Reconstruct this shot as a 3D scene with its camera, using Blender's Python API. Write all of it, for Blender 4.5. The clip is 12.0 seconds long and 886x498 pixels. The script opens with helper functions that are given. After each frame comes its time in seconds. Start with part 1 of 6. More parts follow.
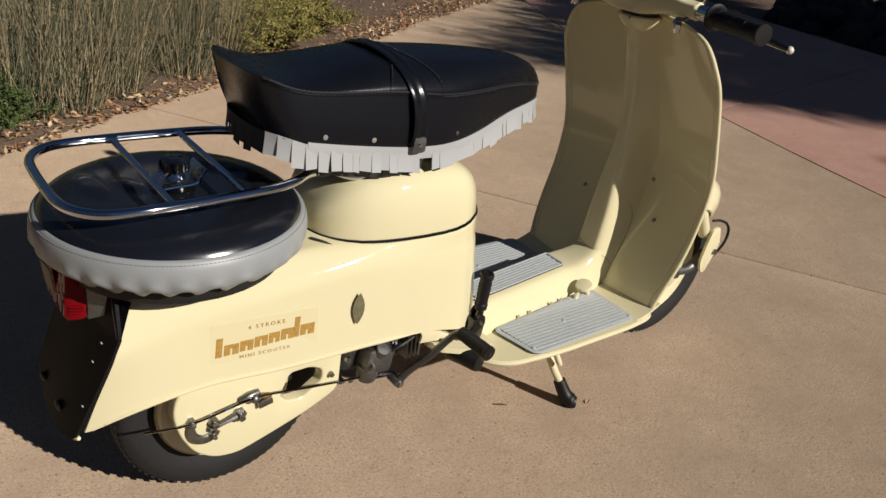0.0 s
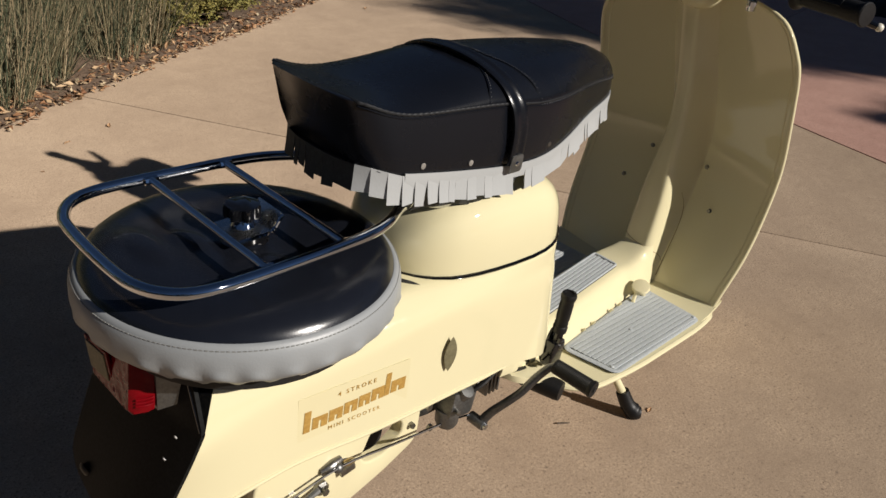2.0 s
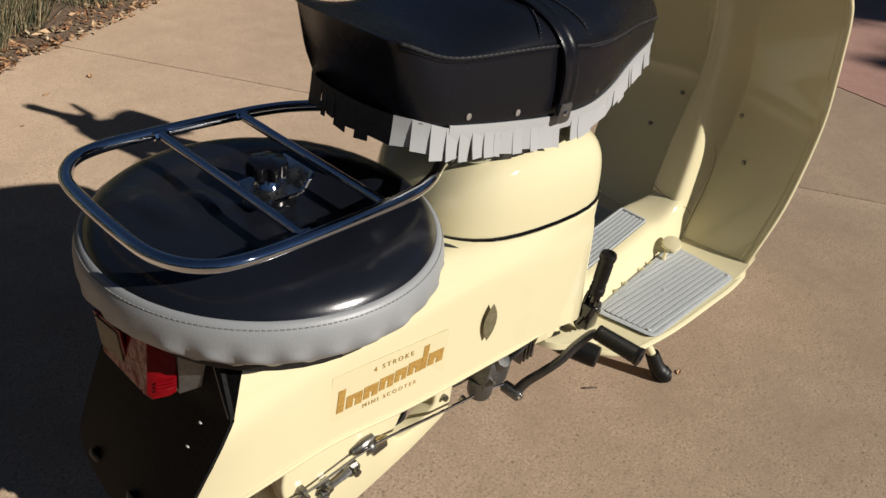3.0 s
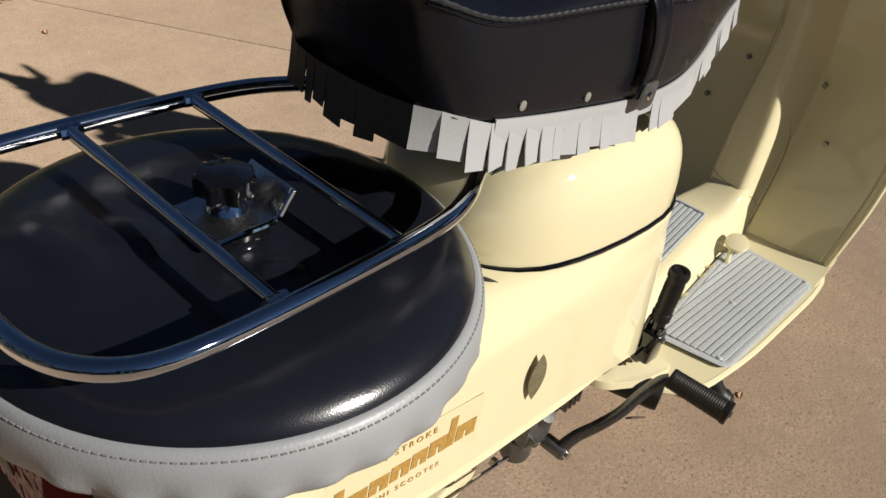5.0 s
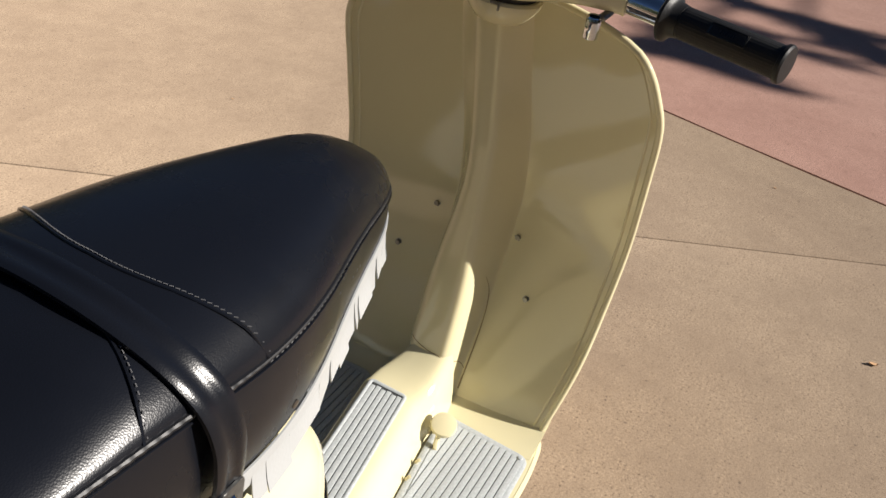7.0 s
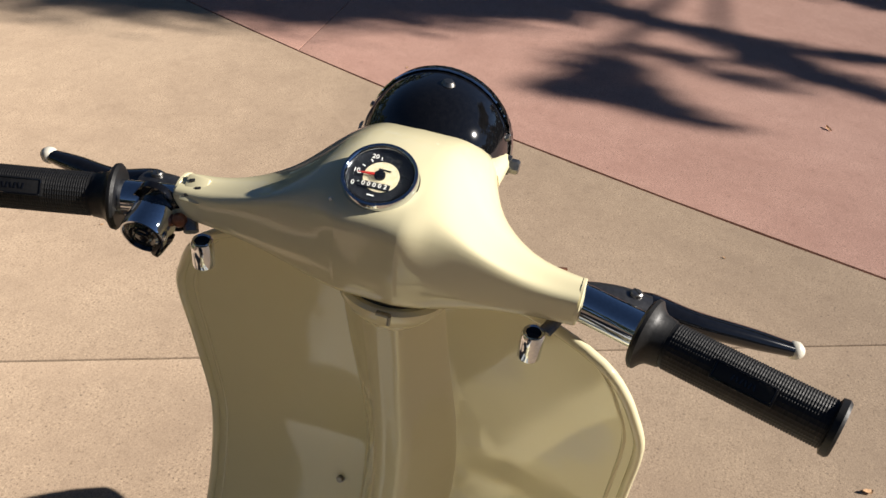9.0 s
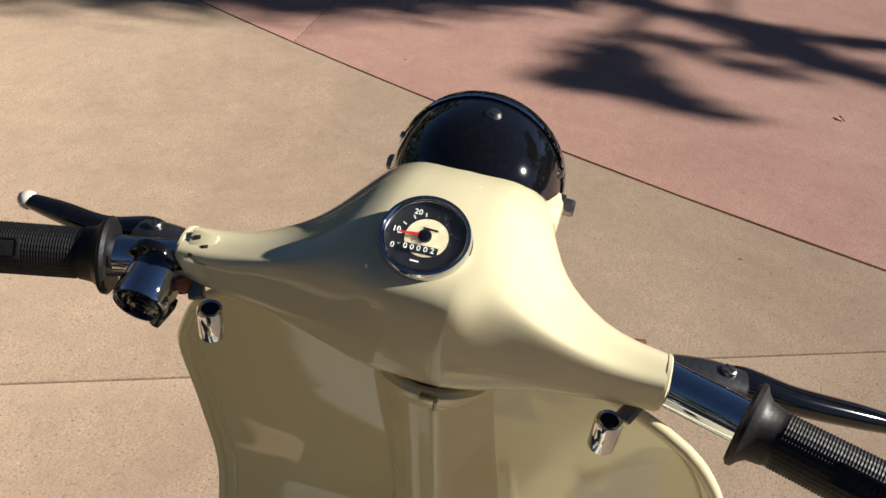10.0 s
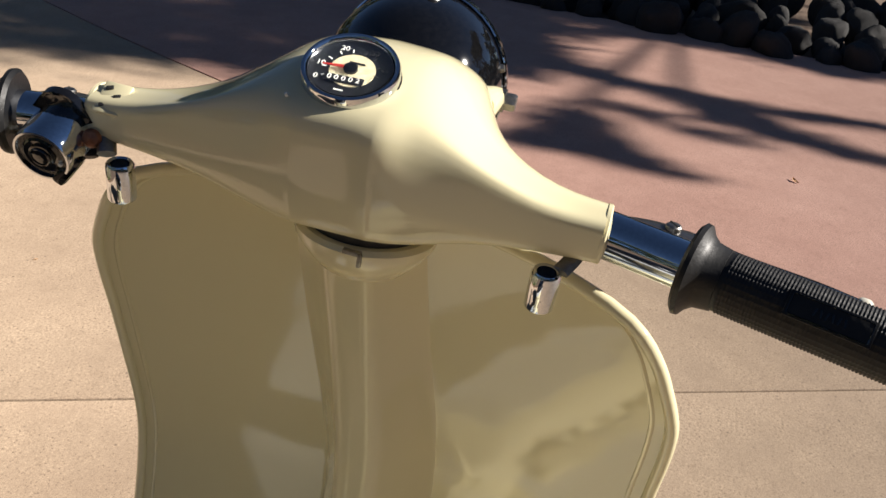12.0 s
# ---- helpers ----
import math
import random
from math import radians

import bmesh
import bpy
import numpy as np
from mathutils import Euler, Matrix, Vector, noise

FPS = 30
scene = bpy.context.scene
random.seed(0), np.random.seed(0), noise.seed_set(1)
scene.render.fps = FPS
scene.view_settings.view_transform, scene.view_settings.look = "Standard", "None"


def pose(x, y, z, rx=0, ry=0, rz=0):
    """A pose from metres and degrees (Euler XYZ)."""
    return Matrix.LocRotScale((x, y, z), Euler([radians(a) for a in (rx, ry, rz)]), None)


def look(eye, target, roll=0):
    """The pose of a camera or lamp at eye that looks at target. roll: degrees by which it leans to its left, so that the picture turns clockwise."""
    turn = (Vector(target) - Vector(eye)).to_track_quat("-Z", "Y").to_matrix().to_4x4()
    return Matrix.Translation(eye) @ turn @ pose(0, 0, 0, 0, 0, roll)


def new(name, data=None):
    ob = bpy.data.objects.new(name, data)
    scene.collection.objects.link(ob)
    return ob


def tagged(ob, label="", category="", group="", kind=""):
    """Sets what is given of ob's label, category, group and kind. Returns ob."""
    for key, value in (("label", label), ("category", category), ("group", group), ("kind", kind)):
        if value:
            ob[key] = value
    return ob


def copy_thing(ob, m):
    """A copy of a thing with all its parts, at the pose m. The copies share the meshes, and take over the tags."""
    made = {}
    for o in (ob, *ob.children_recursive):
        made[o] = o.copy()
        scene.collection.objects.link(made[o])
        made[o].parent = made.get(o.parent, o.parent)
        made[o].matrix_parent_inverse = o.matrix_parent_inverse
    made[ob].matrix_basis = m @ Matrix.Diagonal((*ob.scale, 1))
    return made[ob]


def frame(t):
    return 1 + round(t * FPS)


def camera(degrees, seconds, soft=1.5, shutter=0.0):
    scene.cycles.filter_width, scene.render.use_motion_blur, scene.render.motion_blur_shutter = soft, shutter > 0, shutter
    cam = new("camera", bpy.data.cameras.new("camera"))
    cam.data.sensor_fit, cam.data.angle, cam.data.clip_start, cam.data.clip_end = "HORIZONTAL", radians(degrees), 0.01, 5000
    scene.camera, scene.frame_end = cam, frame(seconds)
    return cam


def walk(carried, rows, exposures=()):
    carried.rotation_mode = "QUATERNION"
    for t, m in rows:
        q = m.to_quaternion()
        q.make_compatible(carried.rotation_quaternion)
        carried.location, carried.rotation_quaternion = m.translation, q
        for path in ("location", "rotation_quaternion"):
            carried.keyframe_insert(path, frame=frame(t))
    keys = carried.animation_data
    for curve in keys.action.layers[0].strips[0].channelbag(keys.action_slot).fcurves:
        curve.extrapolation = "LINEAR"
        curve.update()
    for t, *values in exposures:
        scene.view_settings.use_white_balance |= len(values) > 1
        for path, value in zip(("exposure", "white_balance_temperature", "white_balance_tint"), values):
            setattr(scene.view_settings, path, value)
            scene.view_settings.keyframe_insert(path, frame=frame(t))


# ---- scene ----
cam = camera(56.0, 12.0)
PATH = [
    (0, (-0.609, -1.159, 1.05), (0.538, 0.245, 0.206), 6.2),
    (0.5, (-0.622, -1.115, 1.046), (0.504, 0.311, 0.211), 6.0),
    (1, (-0.63, -1.017, 1.034), (0.511, 0.398, 0.201), 4.5),
    (1.5, (-0.651, -0.893, 1.031), (0.557, 0.432, 0.145), 4.3),
    (2, (-0.686, -0.811, 1.049), (0.605, 0.406, 0.126), 5.7),
    (2.5, (-0.705, -0.764, 1.041), (0.617, 0.395, 0.087), 6.2),
    (3, (-0.671, -0.69, 1.003), (0.622, 0.445, -0.016), 6.1),
    (3.2, (-0.651, -0.654, 0.988), (0.627, 0.464, -0.067), 6.1),
    (4.8, (-0.508, -0.48, 0.928), (0.761, 0.601, -0.177), 6.4),
    (5, (-0.487, -0.469, 0.914), (0.783, 0.606, -0.195), 6.6),
    (5.5, (-0.39, -0.429, 0.902), (0.884, 0.597, -0.249), 7.3),
    (6, (-0.275, -0.398, 0.964), (1.111, 0.444, -0.206), 10.8),
    (6.5, (-0.211, -0.388, 1.045), (1.294, 0.3, -0.078), 11.6),
    (7, (-0.128, -0.369, 1.067), (1.43, 0.265, -0.015), 10.0),
    (7.5, (-0.019, -0.332, 1.097), (1.566, 0.277, 0.041), 8.6),
    (7.7, (0.025, -0.312, 1.115), (1.611, 0.285, 0.053), 7.8),
    (9.3, (0.303, -0.187, 1.175), (1.922, 0.278, 0.097), 6.9),
    (9.5, (0.322, -0.172, 1.174), (1.939, 0.285, 0.09), 6.9),
    (10, (0.357, -0.136, 1.162), (1.963, 0.319, 0.059), 6.7),
    (10.5, (0.375, -0.116, 1.154), (1.973, 0.372, 0.056), 6.6),
    (11, (0.386, -0.122, 1.111), (2.021, 0.384, 0.076), 7.1),
    (11.5, (0.363, -0.156, 1.081), (2.053, 0.332, 0.13), 7.4),
    (12, (0.328, -0.185, 1.027), (2.059, 0.25, 0.123), 8.4),
]
EXPOSURES = [(0.0, -0.1), (3.0, 0.03), (5.0, 0.14), (5.5, 0.16), (6.5, 0.32), (7.5, 0.80), (9.5, 0.72), (10.0, 0.65), (10.5, 0.54), (11.0, 0.40), (11.5, 0.52), (12.0, 0.92)]
walk(cam, [(t, look(eye, target, roll)) for t, eye, target, roll in PATH], EXPOSURES)

# ---- light ----
TO_SUN = Vector((0.55, -1.69, 1.0)).normalized()
world = bpy.data.worlds.new("sky")
scene.world = world
world.use_nodes = True
wn = world.node_tree
sky = wn.nodes.new("ShaderNodeTexSky")
sky.sky_type = "NISHITA"
sky.sun_disc = False
sky.sun_elevation = math.asin(TO_SUN.z)
sky.sun_rotation = math.atan2(TO_SUN.x, TO_SUN.y)
sky.dust_density = 0.0
sky.air_density = 0.8
sky.ozone_density = 3.0
sky.altitude = 2200
wn.nodes["Background"].inputs["Strength"].default_value = 0.036
wn.links.new(sky.outputs["Color"], wn.nodes["Background"].inputs["Color"])
sun_data = bpy.data.lights.new("sun", "SUN")
sun_data.energy = 5.6
sun_data.angle = radians(0.55)
sun_data.color = (1.0, 0.935, 0.86)
sun = new("sun", sun_data)
sun.matrix_world = look(TO_SUN * 30, (0, 0, 0))

# ---- materials ----


def nodes_of(name):
    m = bpy.data.materials.new(name)
    m.use_nodes = True
    t = m.node_tree
    return m, t, t.nodes["Principled BSDF"]


def node(t, kind, **values):
    n = t.nodes.new(kind)
    for k, v in values.items():
        n.inputs[k.replace("_", " ")].default_value = v
    return n


def noisy(t, scale, detail=4.0, rough=0.6, coord="Object"):
    c = t.nodes.new("ShaderNodeTexCoord")
    n = node(t, "ShaderNodeTexNoise", Scale=scale, Detail=detail, Roughness=rough)
    t.links.new(c.outputs[coord], n.inputs["Vector"])
    return n


def ramp(t, source, stops):
    r = t.nodes.new("ShaderNodeValToRGB")
    while len(r.color_ramp.elements) < len(stops):
        r.color_ramp.elements.new(0.5)
    for e, (p, c) in zip(r.color_ramp.elements, stops):
        e.position, e.color = p, (*c, 1)
    t.links.new(source, r.inputs["Fac"])
    return r


def mixed(t, fac, a, b, mode="MIX"):
    m = t.nodes.new("ShaderNodeMix")
    m.data_type, m.blend_type = "RGBA", mode
    for socket, value in ((m.inputs[0], fac), (m.inputs[6], a), (m.inputs[7], b)):
        if isinstance(value, bpy.types.NodeSocket):
            t.links.new(value, socket)
        else:
            socket.default_value = value if not isinstance(value, tuple) else (*value, 1)[:4]
    return m.outputs[2]


def bumped(t, b, height, strength, distance):
    n = node(t, "ShaderNodeBump", Strength=strength, Distance=distance)
    t.links.new(height, n.inputs["Height"])
    t.links.new(n.outputs["Normal"], b.inputs["Normal"])


def surface(name, dark, light, rough=(0.4, 0.6), scale=6.0, grain=120.0, relief=0.0, metal=0.0, coat=0.0, spec=0.5):
    """Two tones mixed by a broad and a fine noise, with fine relief."""
    m, t, b = nodes_of(name)
    broad, fine = noisy(t, scale), noisy(t, grain, 3.0)
    a = mixed(t, broad.outputs["Fac"], dark, light)
    lo = tuple(c * 0.92 for c in light)
    f = ramp(t, fine.outputs["Fac"], [(0.3, (0, 0, 0)), (0.7, (1, 1, 1))])
    t.links.new(mixed(t, f.outputs["Color"], a, mixed(t, 0.5, a, lo, "MULTIPLY")), b.inputs["Base Color"])
    r = t.nodes.new("ShaderNodeMapRange")
    r.inputs["To Min"].default_value, r.inputs["To Max"].default_value = rough
    t.links.new(broad.outputs["Fac"], r.inputs["Value"])
    t.links.new(r.outputs["Result"], b.inputs["Roughness"])
    b.inputs["Metallic"].default_value = metal
    b.inputs["Coat Weight"].default_value = coat
    b.inputs["Coat Roughness"].default_value = 0.04
    b.inputs["Specular IOR Level"].default_value = spec
    if relief:
        bumped(t, b, fine.outputs["Fac"], 0.5, relief)
    return m


def plain(name, colour, rough=0.5, metal=0.0, coat=0.0):
    return surface(name, tuple(c * 0.93 for c in colour), colour, (rough * 0.85, rough * 1.15), 14.0, 260.0, 0.0, metal, coat)


def concrete_material(name, dark, mid, light, speck):
    m, t, b = nodes_of(name)
    c = t.nodes.new("ShaderNodeNewGeometry")
    big, med, fine, grain = (node(t, "ShaderNodeTexNoise", Scale=s, Detail=d, Roughness=r) for s, d, r in ((0.8, 6.0, 0.6), (6.0, 8.0, 0.7), (190.0, 4.0, 0.7), (520.0, 2.0, 0.6)))
    vor = node(t, "ShaderNodeTexVoronoi", Scale=55.0)
    for n in (big, med, fine, grain, vor):
        t.links.new(c.outputs["Position"], n.inputs["Vector"])
    tone = ramp(t, big.outputs["Fac"], [(0.32, dark), (0.52, mid), (0.7, light)])
    m1 = mixed(t, 0.45, tone.outputs["Color"], ramp(t, med.outputs["Fac"], [(0.36, dark), (0.62, light)]).outputs["Color"])
    grit = ramp(t, fine.outputs["Fac"], [(0.35, (0.36, 0.33, 0.31)), (0.42, (0.9, 0.89, 0.88)), (0.55, (1.0, 1.0, 1.0)), (0.66, (1.25, 1.25, 1.22))])
    sand = ramp(t, grain.outputs["Fac"], [(0.36, (0.66, 0.64, 0.62)), (0.48, (0.98, 0.98, 0.98)), (0.56, (1.04, 1.04, 1.04)), (0.66, (1.28, 1.28, 1.26))])
    patch = node(t, "ShaderNodeTexNoise", Scale=34.0, Detail=8.0, Roughness=0.8)
    t.links.new(c.outputs["Position"], patch.inputs["Vector"])
    blot = ramp(t, patch.outputs["Fac"], [(0.32, (0.62, 0.60, 0.58)), (0.44, (0.94, 0.935, 0.93)), (0.56, (1.0, 1.0, 1.0)), (0.68, (1.1, 1.095, 1.08))])
    m1 = mixed(t, 0.6, m1, blot.outputs["Color"], "MULTIPLY")
    worn = ramp(t, med.outputs["Fac"], [(0.40, (0.5, 0.5, 0.5)), (0.56, (1, 1, 1))])
    m2 = mixed(t, 0.75, mixed(t, worn.outputs["Color"], m1, grit.outputs["Color"], "MULTIPLY"), sand.outputs["Color"], "MULTIPLY")
    spots = ramp(t, vor.outputs["Distance"], [(0.09, (1, 1, 1)), (0.2, (0, 0, 0))])
    gate = ramp(t, vor.outputs["Color"], [(0.64, (0, 0, 0)), (0.80, (0.55, 0.55, 0.55))])
    m3 = mixed(t, mixed(t, 1.0, spots.outputs["Color"], gate.outputs["Color"], "MULTIPLY"), m2, speck)
    t.links.new(m3, b.inputs["Base Color"])
    b.inputs["Roughness"].default_value = 0.85
    b.inputs["Diffuse Roughness"].default_value = 0.6
    b.inputs["Specular IOR Level"].default_value = 0.25
    bumped(t, b, grain.outputs["Fac"], 0.2, 0.0006)
    return m


M_TAN = concrete_material("tan concrete", (0.345, 0.256, 0.181), (0.438, 0.329, 0.233), (0.50, 0.383, 0.274), (0.09, 0.065, 0.05))
M_RED = concrete_material("red concrete", (0.43, 0.25, 0.198), (0.525, 0.315, 0.25), (0.585, 0.365, 0.296), (0.10, 0.055, 0.045))
M_SOIL = surface("soil", (0.10, 0.065, 0.043), (0.24, 0.165, 0.11), (0.9, 1.0), 5.0, 70.0, 0.02)
M_JOINT = surface("joint filler", (0.12, 0.072, 0.05), (0.18, 0.115, 0.08), (0.9, 1.0), 5.0, 70.0, 0.002)


def cream_paint(name, low, high):
    m, t, b = nodes_of(name)
    broad, fine = noisy(t, 3.0), noisy(t, 420.0, 2.0)
    t.links.new(mixed(t, broad.outputs["Fac"], low, high), b.inputs["Base Color"])
    b.inputs["Roughness"].default_value = 0.5
    b.inputs["Specular IOR Level"].default_value = 0.0
    b.inputs["Coat Weight"].default_value = 1.0
    b.inputs["Coat IOR"].default_value = 1.55
    smear = noisy(t, 26.0, 5.0, 0.65)
    r = t.nodes.new("ShaderNodeMapRange")
    r.inputs["From Min"].default_value, r.inputs["From Max"].default_value = 0.35, 0.75
    r.inputs["To Min"].default_value, r.inputs["To Max"].default_value = 0.02, 0.09
    t.links.new(smear.outputs["Fac"], r.inputs["Value"])
    t.links.new(r.outputs["Result"], b.inputs["Coat Roughness"])
    wave = noisy(t, 13.0, 2.0, 0.45)
    bump = node(t, "ShaderNodeBump", Strength=1.0, Distance=0.0012)
    t.links.new(mixed(t, 0.02, wave.outputs["Fac"], fine.outputs["Fac"]), bump.inputs["Height"])
    t.links.new(bump.outputs["Normal"], b.inputs["Coat Normal"])
    return m


M_CREAM = cream_paint("cream paint", (0.655, 0.594, 0.376), (0.695, 0.634, 0.41))
M_DECAL = cream_paint("clear film over cream paint", (0.645, 0.578, 0.356), (0.685, 0.62, 0.388))


def leather(name, dark, light, rough, scale=520.0, depth=0.0009, spec=0.5):
    m, t, b = nodes_of(name)
    c = t.nodes.new("ShaderNodeTexCoord")
    v = node(t, "ShaderNodeTexVoronoi", Scale=scale)
    w = node(t, "ShaderNodeTexNoise", Scale=24.0, Detail=5.0)
    big = node(t, "ShaderNodeTexNoise", Scale=7.0, Detail=3.0)
    for n in (v, w, big):
        t.links.new(c.outputs["Object"], n.inputs["Vector"])
    t.links.new(mixed(t, big.outputs["Fac"], dark, light), b.inputs["Base Color"])
    r = t.nodes.new("ShaderNodeMapRange")
    r.inputs["To Min"].default_value, r.inputs["To Max"].default_value = rough
    t.links.new(w.outputs["Fac"], r.inputs["Value"])
    t.links.new(r.outputs["Result"], b.inputs["Roughness"])
    b.inputs["Specular IOR Level"].default_value = spec
    h = mixed(t, 0.6, v.outputs["Distance"], w.outputs["Fac"])
    bumped(t, b, h, 0.5, depth)
    return m


M_LEATHER = leather("black vinyl", (0.0035, 0.0043, 0.0068), (0.006, 0.0068, 0.0098), (0.2, 0.33), 900.0, 0.00028, 0.36)
M_COVER = leather("worn black vinyl", (0.0058, 0.0068, 0.0105), (0.0092, 0.0106, 0.015), (0.17, 0.29), 700.0, 0.00022, 0.6)
M_COPPER = surface("browned copper", (0.25, 0.11, 0.07), (0.38, 0.19, 0.12), (0.3, 0.45), 40.0, 300.0, 0.0, 0.8)
M_GREYV = leather("grey vinyl", (0.235, 0.25, 0.258), (0.285, 0.295, 0.30), (0.38, 0.52), 420.0, 0.0005)
M_FRINGE = leather("grey fringe vinyl", (0.34, 0.352, 0.355), (0.41, 0.418, 0.415), (0.35, 0.5), 300.0, 0.0004)
M_DARKGREY = plain("matt dark grey", (0.03, 0.032, 0.033), 0.7)
M_BEAD = plain("sewn vinyl edge", (0.008, 0.0085, 0.0105), 0.5, 0.0, 0.2)
M_RIVET = surface("dulled rivet", (0.22, 0.20, 0.18), (0.31, 0.29, 0.26), (0.4, 0.55), 60.0, 500.0, spec=0.4)
M_THREAD = plain("dark thread", (0.17, 0.17, 0.175), 0.6)
M_THREAD_GREY = plain("grey thread", (0.26, 0.26, 0.25), 0.7)
M_CHROME = surface("chrome", (0.66, 0.68, 0.72), (0.72, 0.74, 0.77), (0.02, 0.05), 30.0, 500.0, 0.0, 1.0)
M_SATIN = surface("satin bright steel", (0.5, 0.51, 0.52), (0.66, 0.67, 0.68), (0.2, 0.34), 60.0, 500.0, 0.0002, 1.0)
M_STEEL = surface("worn steel", (0.22, 0.21, 0.19), (0.42, 0.41, 0.39), (0.28, 0.45), 40.0, 300.0, 0.0005, 1.0)
M_ALU = surface("cast aluminium", (0.16, 0.16, 0.155), (0.3, 0.3, 0.29), (0.35, 0.55), 30.0, 240.0, 0.0004, 0.9)
M_PERCH = surface("dull grey casting", (0.10, 0.10, 0.105), (0.19, 0.19, 0.195), (0.24, 0.4), 30.0, 240.0, 0.0004, 0.85)
M_RECESS = surface("dark olive of louvre shade and lamp window", (0.15, 0.132, 0.07), (0.2, 0.175, 0.10), (0.5, 0.6), 30.0, 200.0)
# For greasy castings; gaps, slots and bores take it too, as painted shade.
M_DARK = surface("greasy dark casting and gap shade", (0.02, 0.02, 0.02), (0.06, 0.058, 0.055), (0.4, 0.65), 30.0, 200.0, 0.0005, 0.2)
M_RUBBER = surface("black rubber", (0.006, 0.006, 0.0065), (0.013, 0.0125, 0.0125), (0.38, 0.55), 25.0, 300.0, 0.0004, spec=0.35)
M_TYRE = surface("tyre rubber", (0.006, 0.006, 0.006), (0.014, 0.0135, 0.013), (0.65, 0.85), 12.0, 200.0, 0.001)
M_GLOSS = plain("gloss black enamel", (0.006, 0.006, 0.007), 0.07, 0.0, 0.5)
M_PANEL = surface("black satin panel", (0.011, 0.0115, 0.0115), (0.017, 0.0175, 0.0175), (0.45, 0.6), 9.0, 260.0, 0.0001, spec=0.04)
M_MAT = surface("pale grey rubber mat", (0.44, 0.468, 0.475), (0.51, 0.535, 0.54), (0.5, 0.7), 10.0, 300.0, 0.0004)
M_FOLD = surface("brown paint crease", (0.28, 0.21, 0.11), (0.36, 0.28, 0.15), (0.5, 0.7), 20.0, 200.0)
M_MATGROOVE = surface("mat groove rubber", (0.05, 0.052, 0.055), (0.085, 0.088, 0.09), (0.6, 0.8), 10.0, 300.0, 0.0004)
M_GOLD = plain("gold lettering", (0.47, 0.29, 0.075), 0.42)
M_DIAL = plain("black dial", (0.01, 0.012, 0.016), 0.35)
M_DIALCREAM = plain("cream dial disc", (0.66, 0.60, 0.42), 0.4)
M_WHITE = plain("white marking", (0.75, 0.75, 0.72), 0.45)
M_NEEDLE = plain("red needle", (0.42, 0.02, 0.015), 0.4)
M_IVORY = plain("ivory plastic", (0.72, 0.69, 0.6), 0.3)
M_BRASS = surface("brass", (0.45, 0.33, 0.14), (0.55, 0.42, 0.2), (0.25, 0.35), 40.0, 300.0, 0.0, 1.0)


def clear(name, colour, rough=0.02):
    m, t, b = nodes_of(name)
    b.inputs["Base Color"].default_value = (*colour, 1)
    b.inputs["Transmission Weight"].default_value = 1.0
    b.inputs["Roughness"].default_value = rough
    b.inputs["IOR"].default_value = 1.45
    return m


M_GLASS = clear("clear glass", (0.97, 0.98, 0.98))


def red_lens():
    m, t, b = nodes_of("red plastic lens")
    w = noisy(t, 60.0, 1.0)
    t.links.new(mixed(t, w.outputs["Fac"], (0.12, 0.002, 0.004), (0.17, 0.003, 0.006)), b.inputs["Base Color"])
    b.inputs["Roughness"].default_value = 0.16
    bumped(t, b, w.outputs["Fac"], 0.8, 0.004)
    b.inputs["Specular IOR Level"].default_value = 0.12
    b.inputs["Coat Weight"].default_value = 0.0
    return m


M_LENS = red_lens()


def tinted(name, stops, rough=0.6, scale=9.0):
    """Foliage: each piece its own tone, with veins of noise."""
    m, t, b = nodes_of(name)
    g = t.nodes.new("ShaderNodeNewGeometry")
    r = ramp(t, g.outputs["Random Per Island"], stops)
    n = noisy(t, scale * 8)
    t.links.new(mixed(t, 0.45, r.outputs["Color"], ramp(t, n.outputs["Fac"], [(0.3, (0.55, 0.55, 0.5)), (0.7, (1.2, 1.2, 1.1))]).outputs["Color"], "MULTIPLY"), b.inputs["Base Color"])
    b.inputs["Roughness"].default_value = rough
    b.inputs["Specular IOR Level"].default_value = 0.3
    return m


M_REED = tinted("reed stems", [(0.0, (0.045, 0.058, 0.036)), (0.35, (0.11, 0.125, 0.075)), (0.58, (0.22, 0.19, 0.115)), (0.82, (0.36, 0.285, 0.175)), (1.0, (0.5, 0.395, 0.26))])
M_GOLDLEAF = tinted("yellow-green leaves", [(0.0, (0.13, 0.125, 0.035)), (0.4, (0.22, 0.195, 0.055)), (0.75, (0.31, 0.265, 0.08)), (1.0, (0.40, 0.33, 0.12))])
M_GREENLEAF = tinted("green leaves", [(0.0, (0.035, 0.06, 0.018)), (0.5, (0.07, 0.105, 0.03)), (1.0, (0.13, 0.16, 0.05))])
M_SCREENLEAF = tinted("dark leaves of the sky screen", [(0.0, (0.012, 0.02, 0.008)), (0.5, (0.024, 0.036, 0.013)), (1.0, (0.045, 0.056, 0.02))])
M_DRYLEAF = tinted("dry fallen leaves", [(0.0, (0.2, 0.09, 0.045)), (0.35, (0.36, 0.19, 0.1)), (0.7, (0.5, 0.32, 0.18)), (1.0, (0.62, 0.5, 0.34))], 0.75)
M_BARK = surface("bark", (0.06, 0.045, 0.03), (0.15, 0.115, 0.085), (0.85, 1.0), 6.0, 45.0, 0.02)
M_ROCK = surface("grey boulder", (0.02, 0.019, 0.018), (0.055, 0.052, 0.05), (0.8, 0.95), 3.0, 40.0, 0.02)

# ---- mesh helpers ----


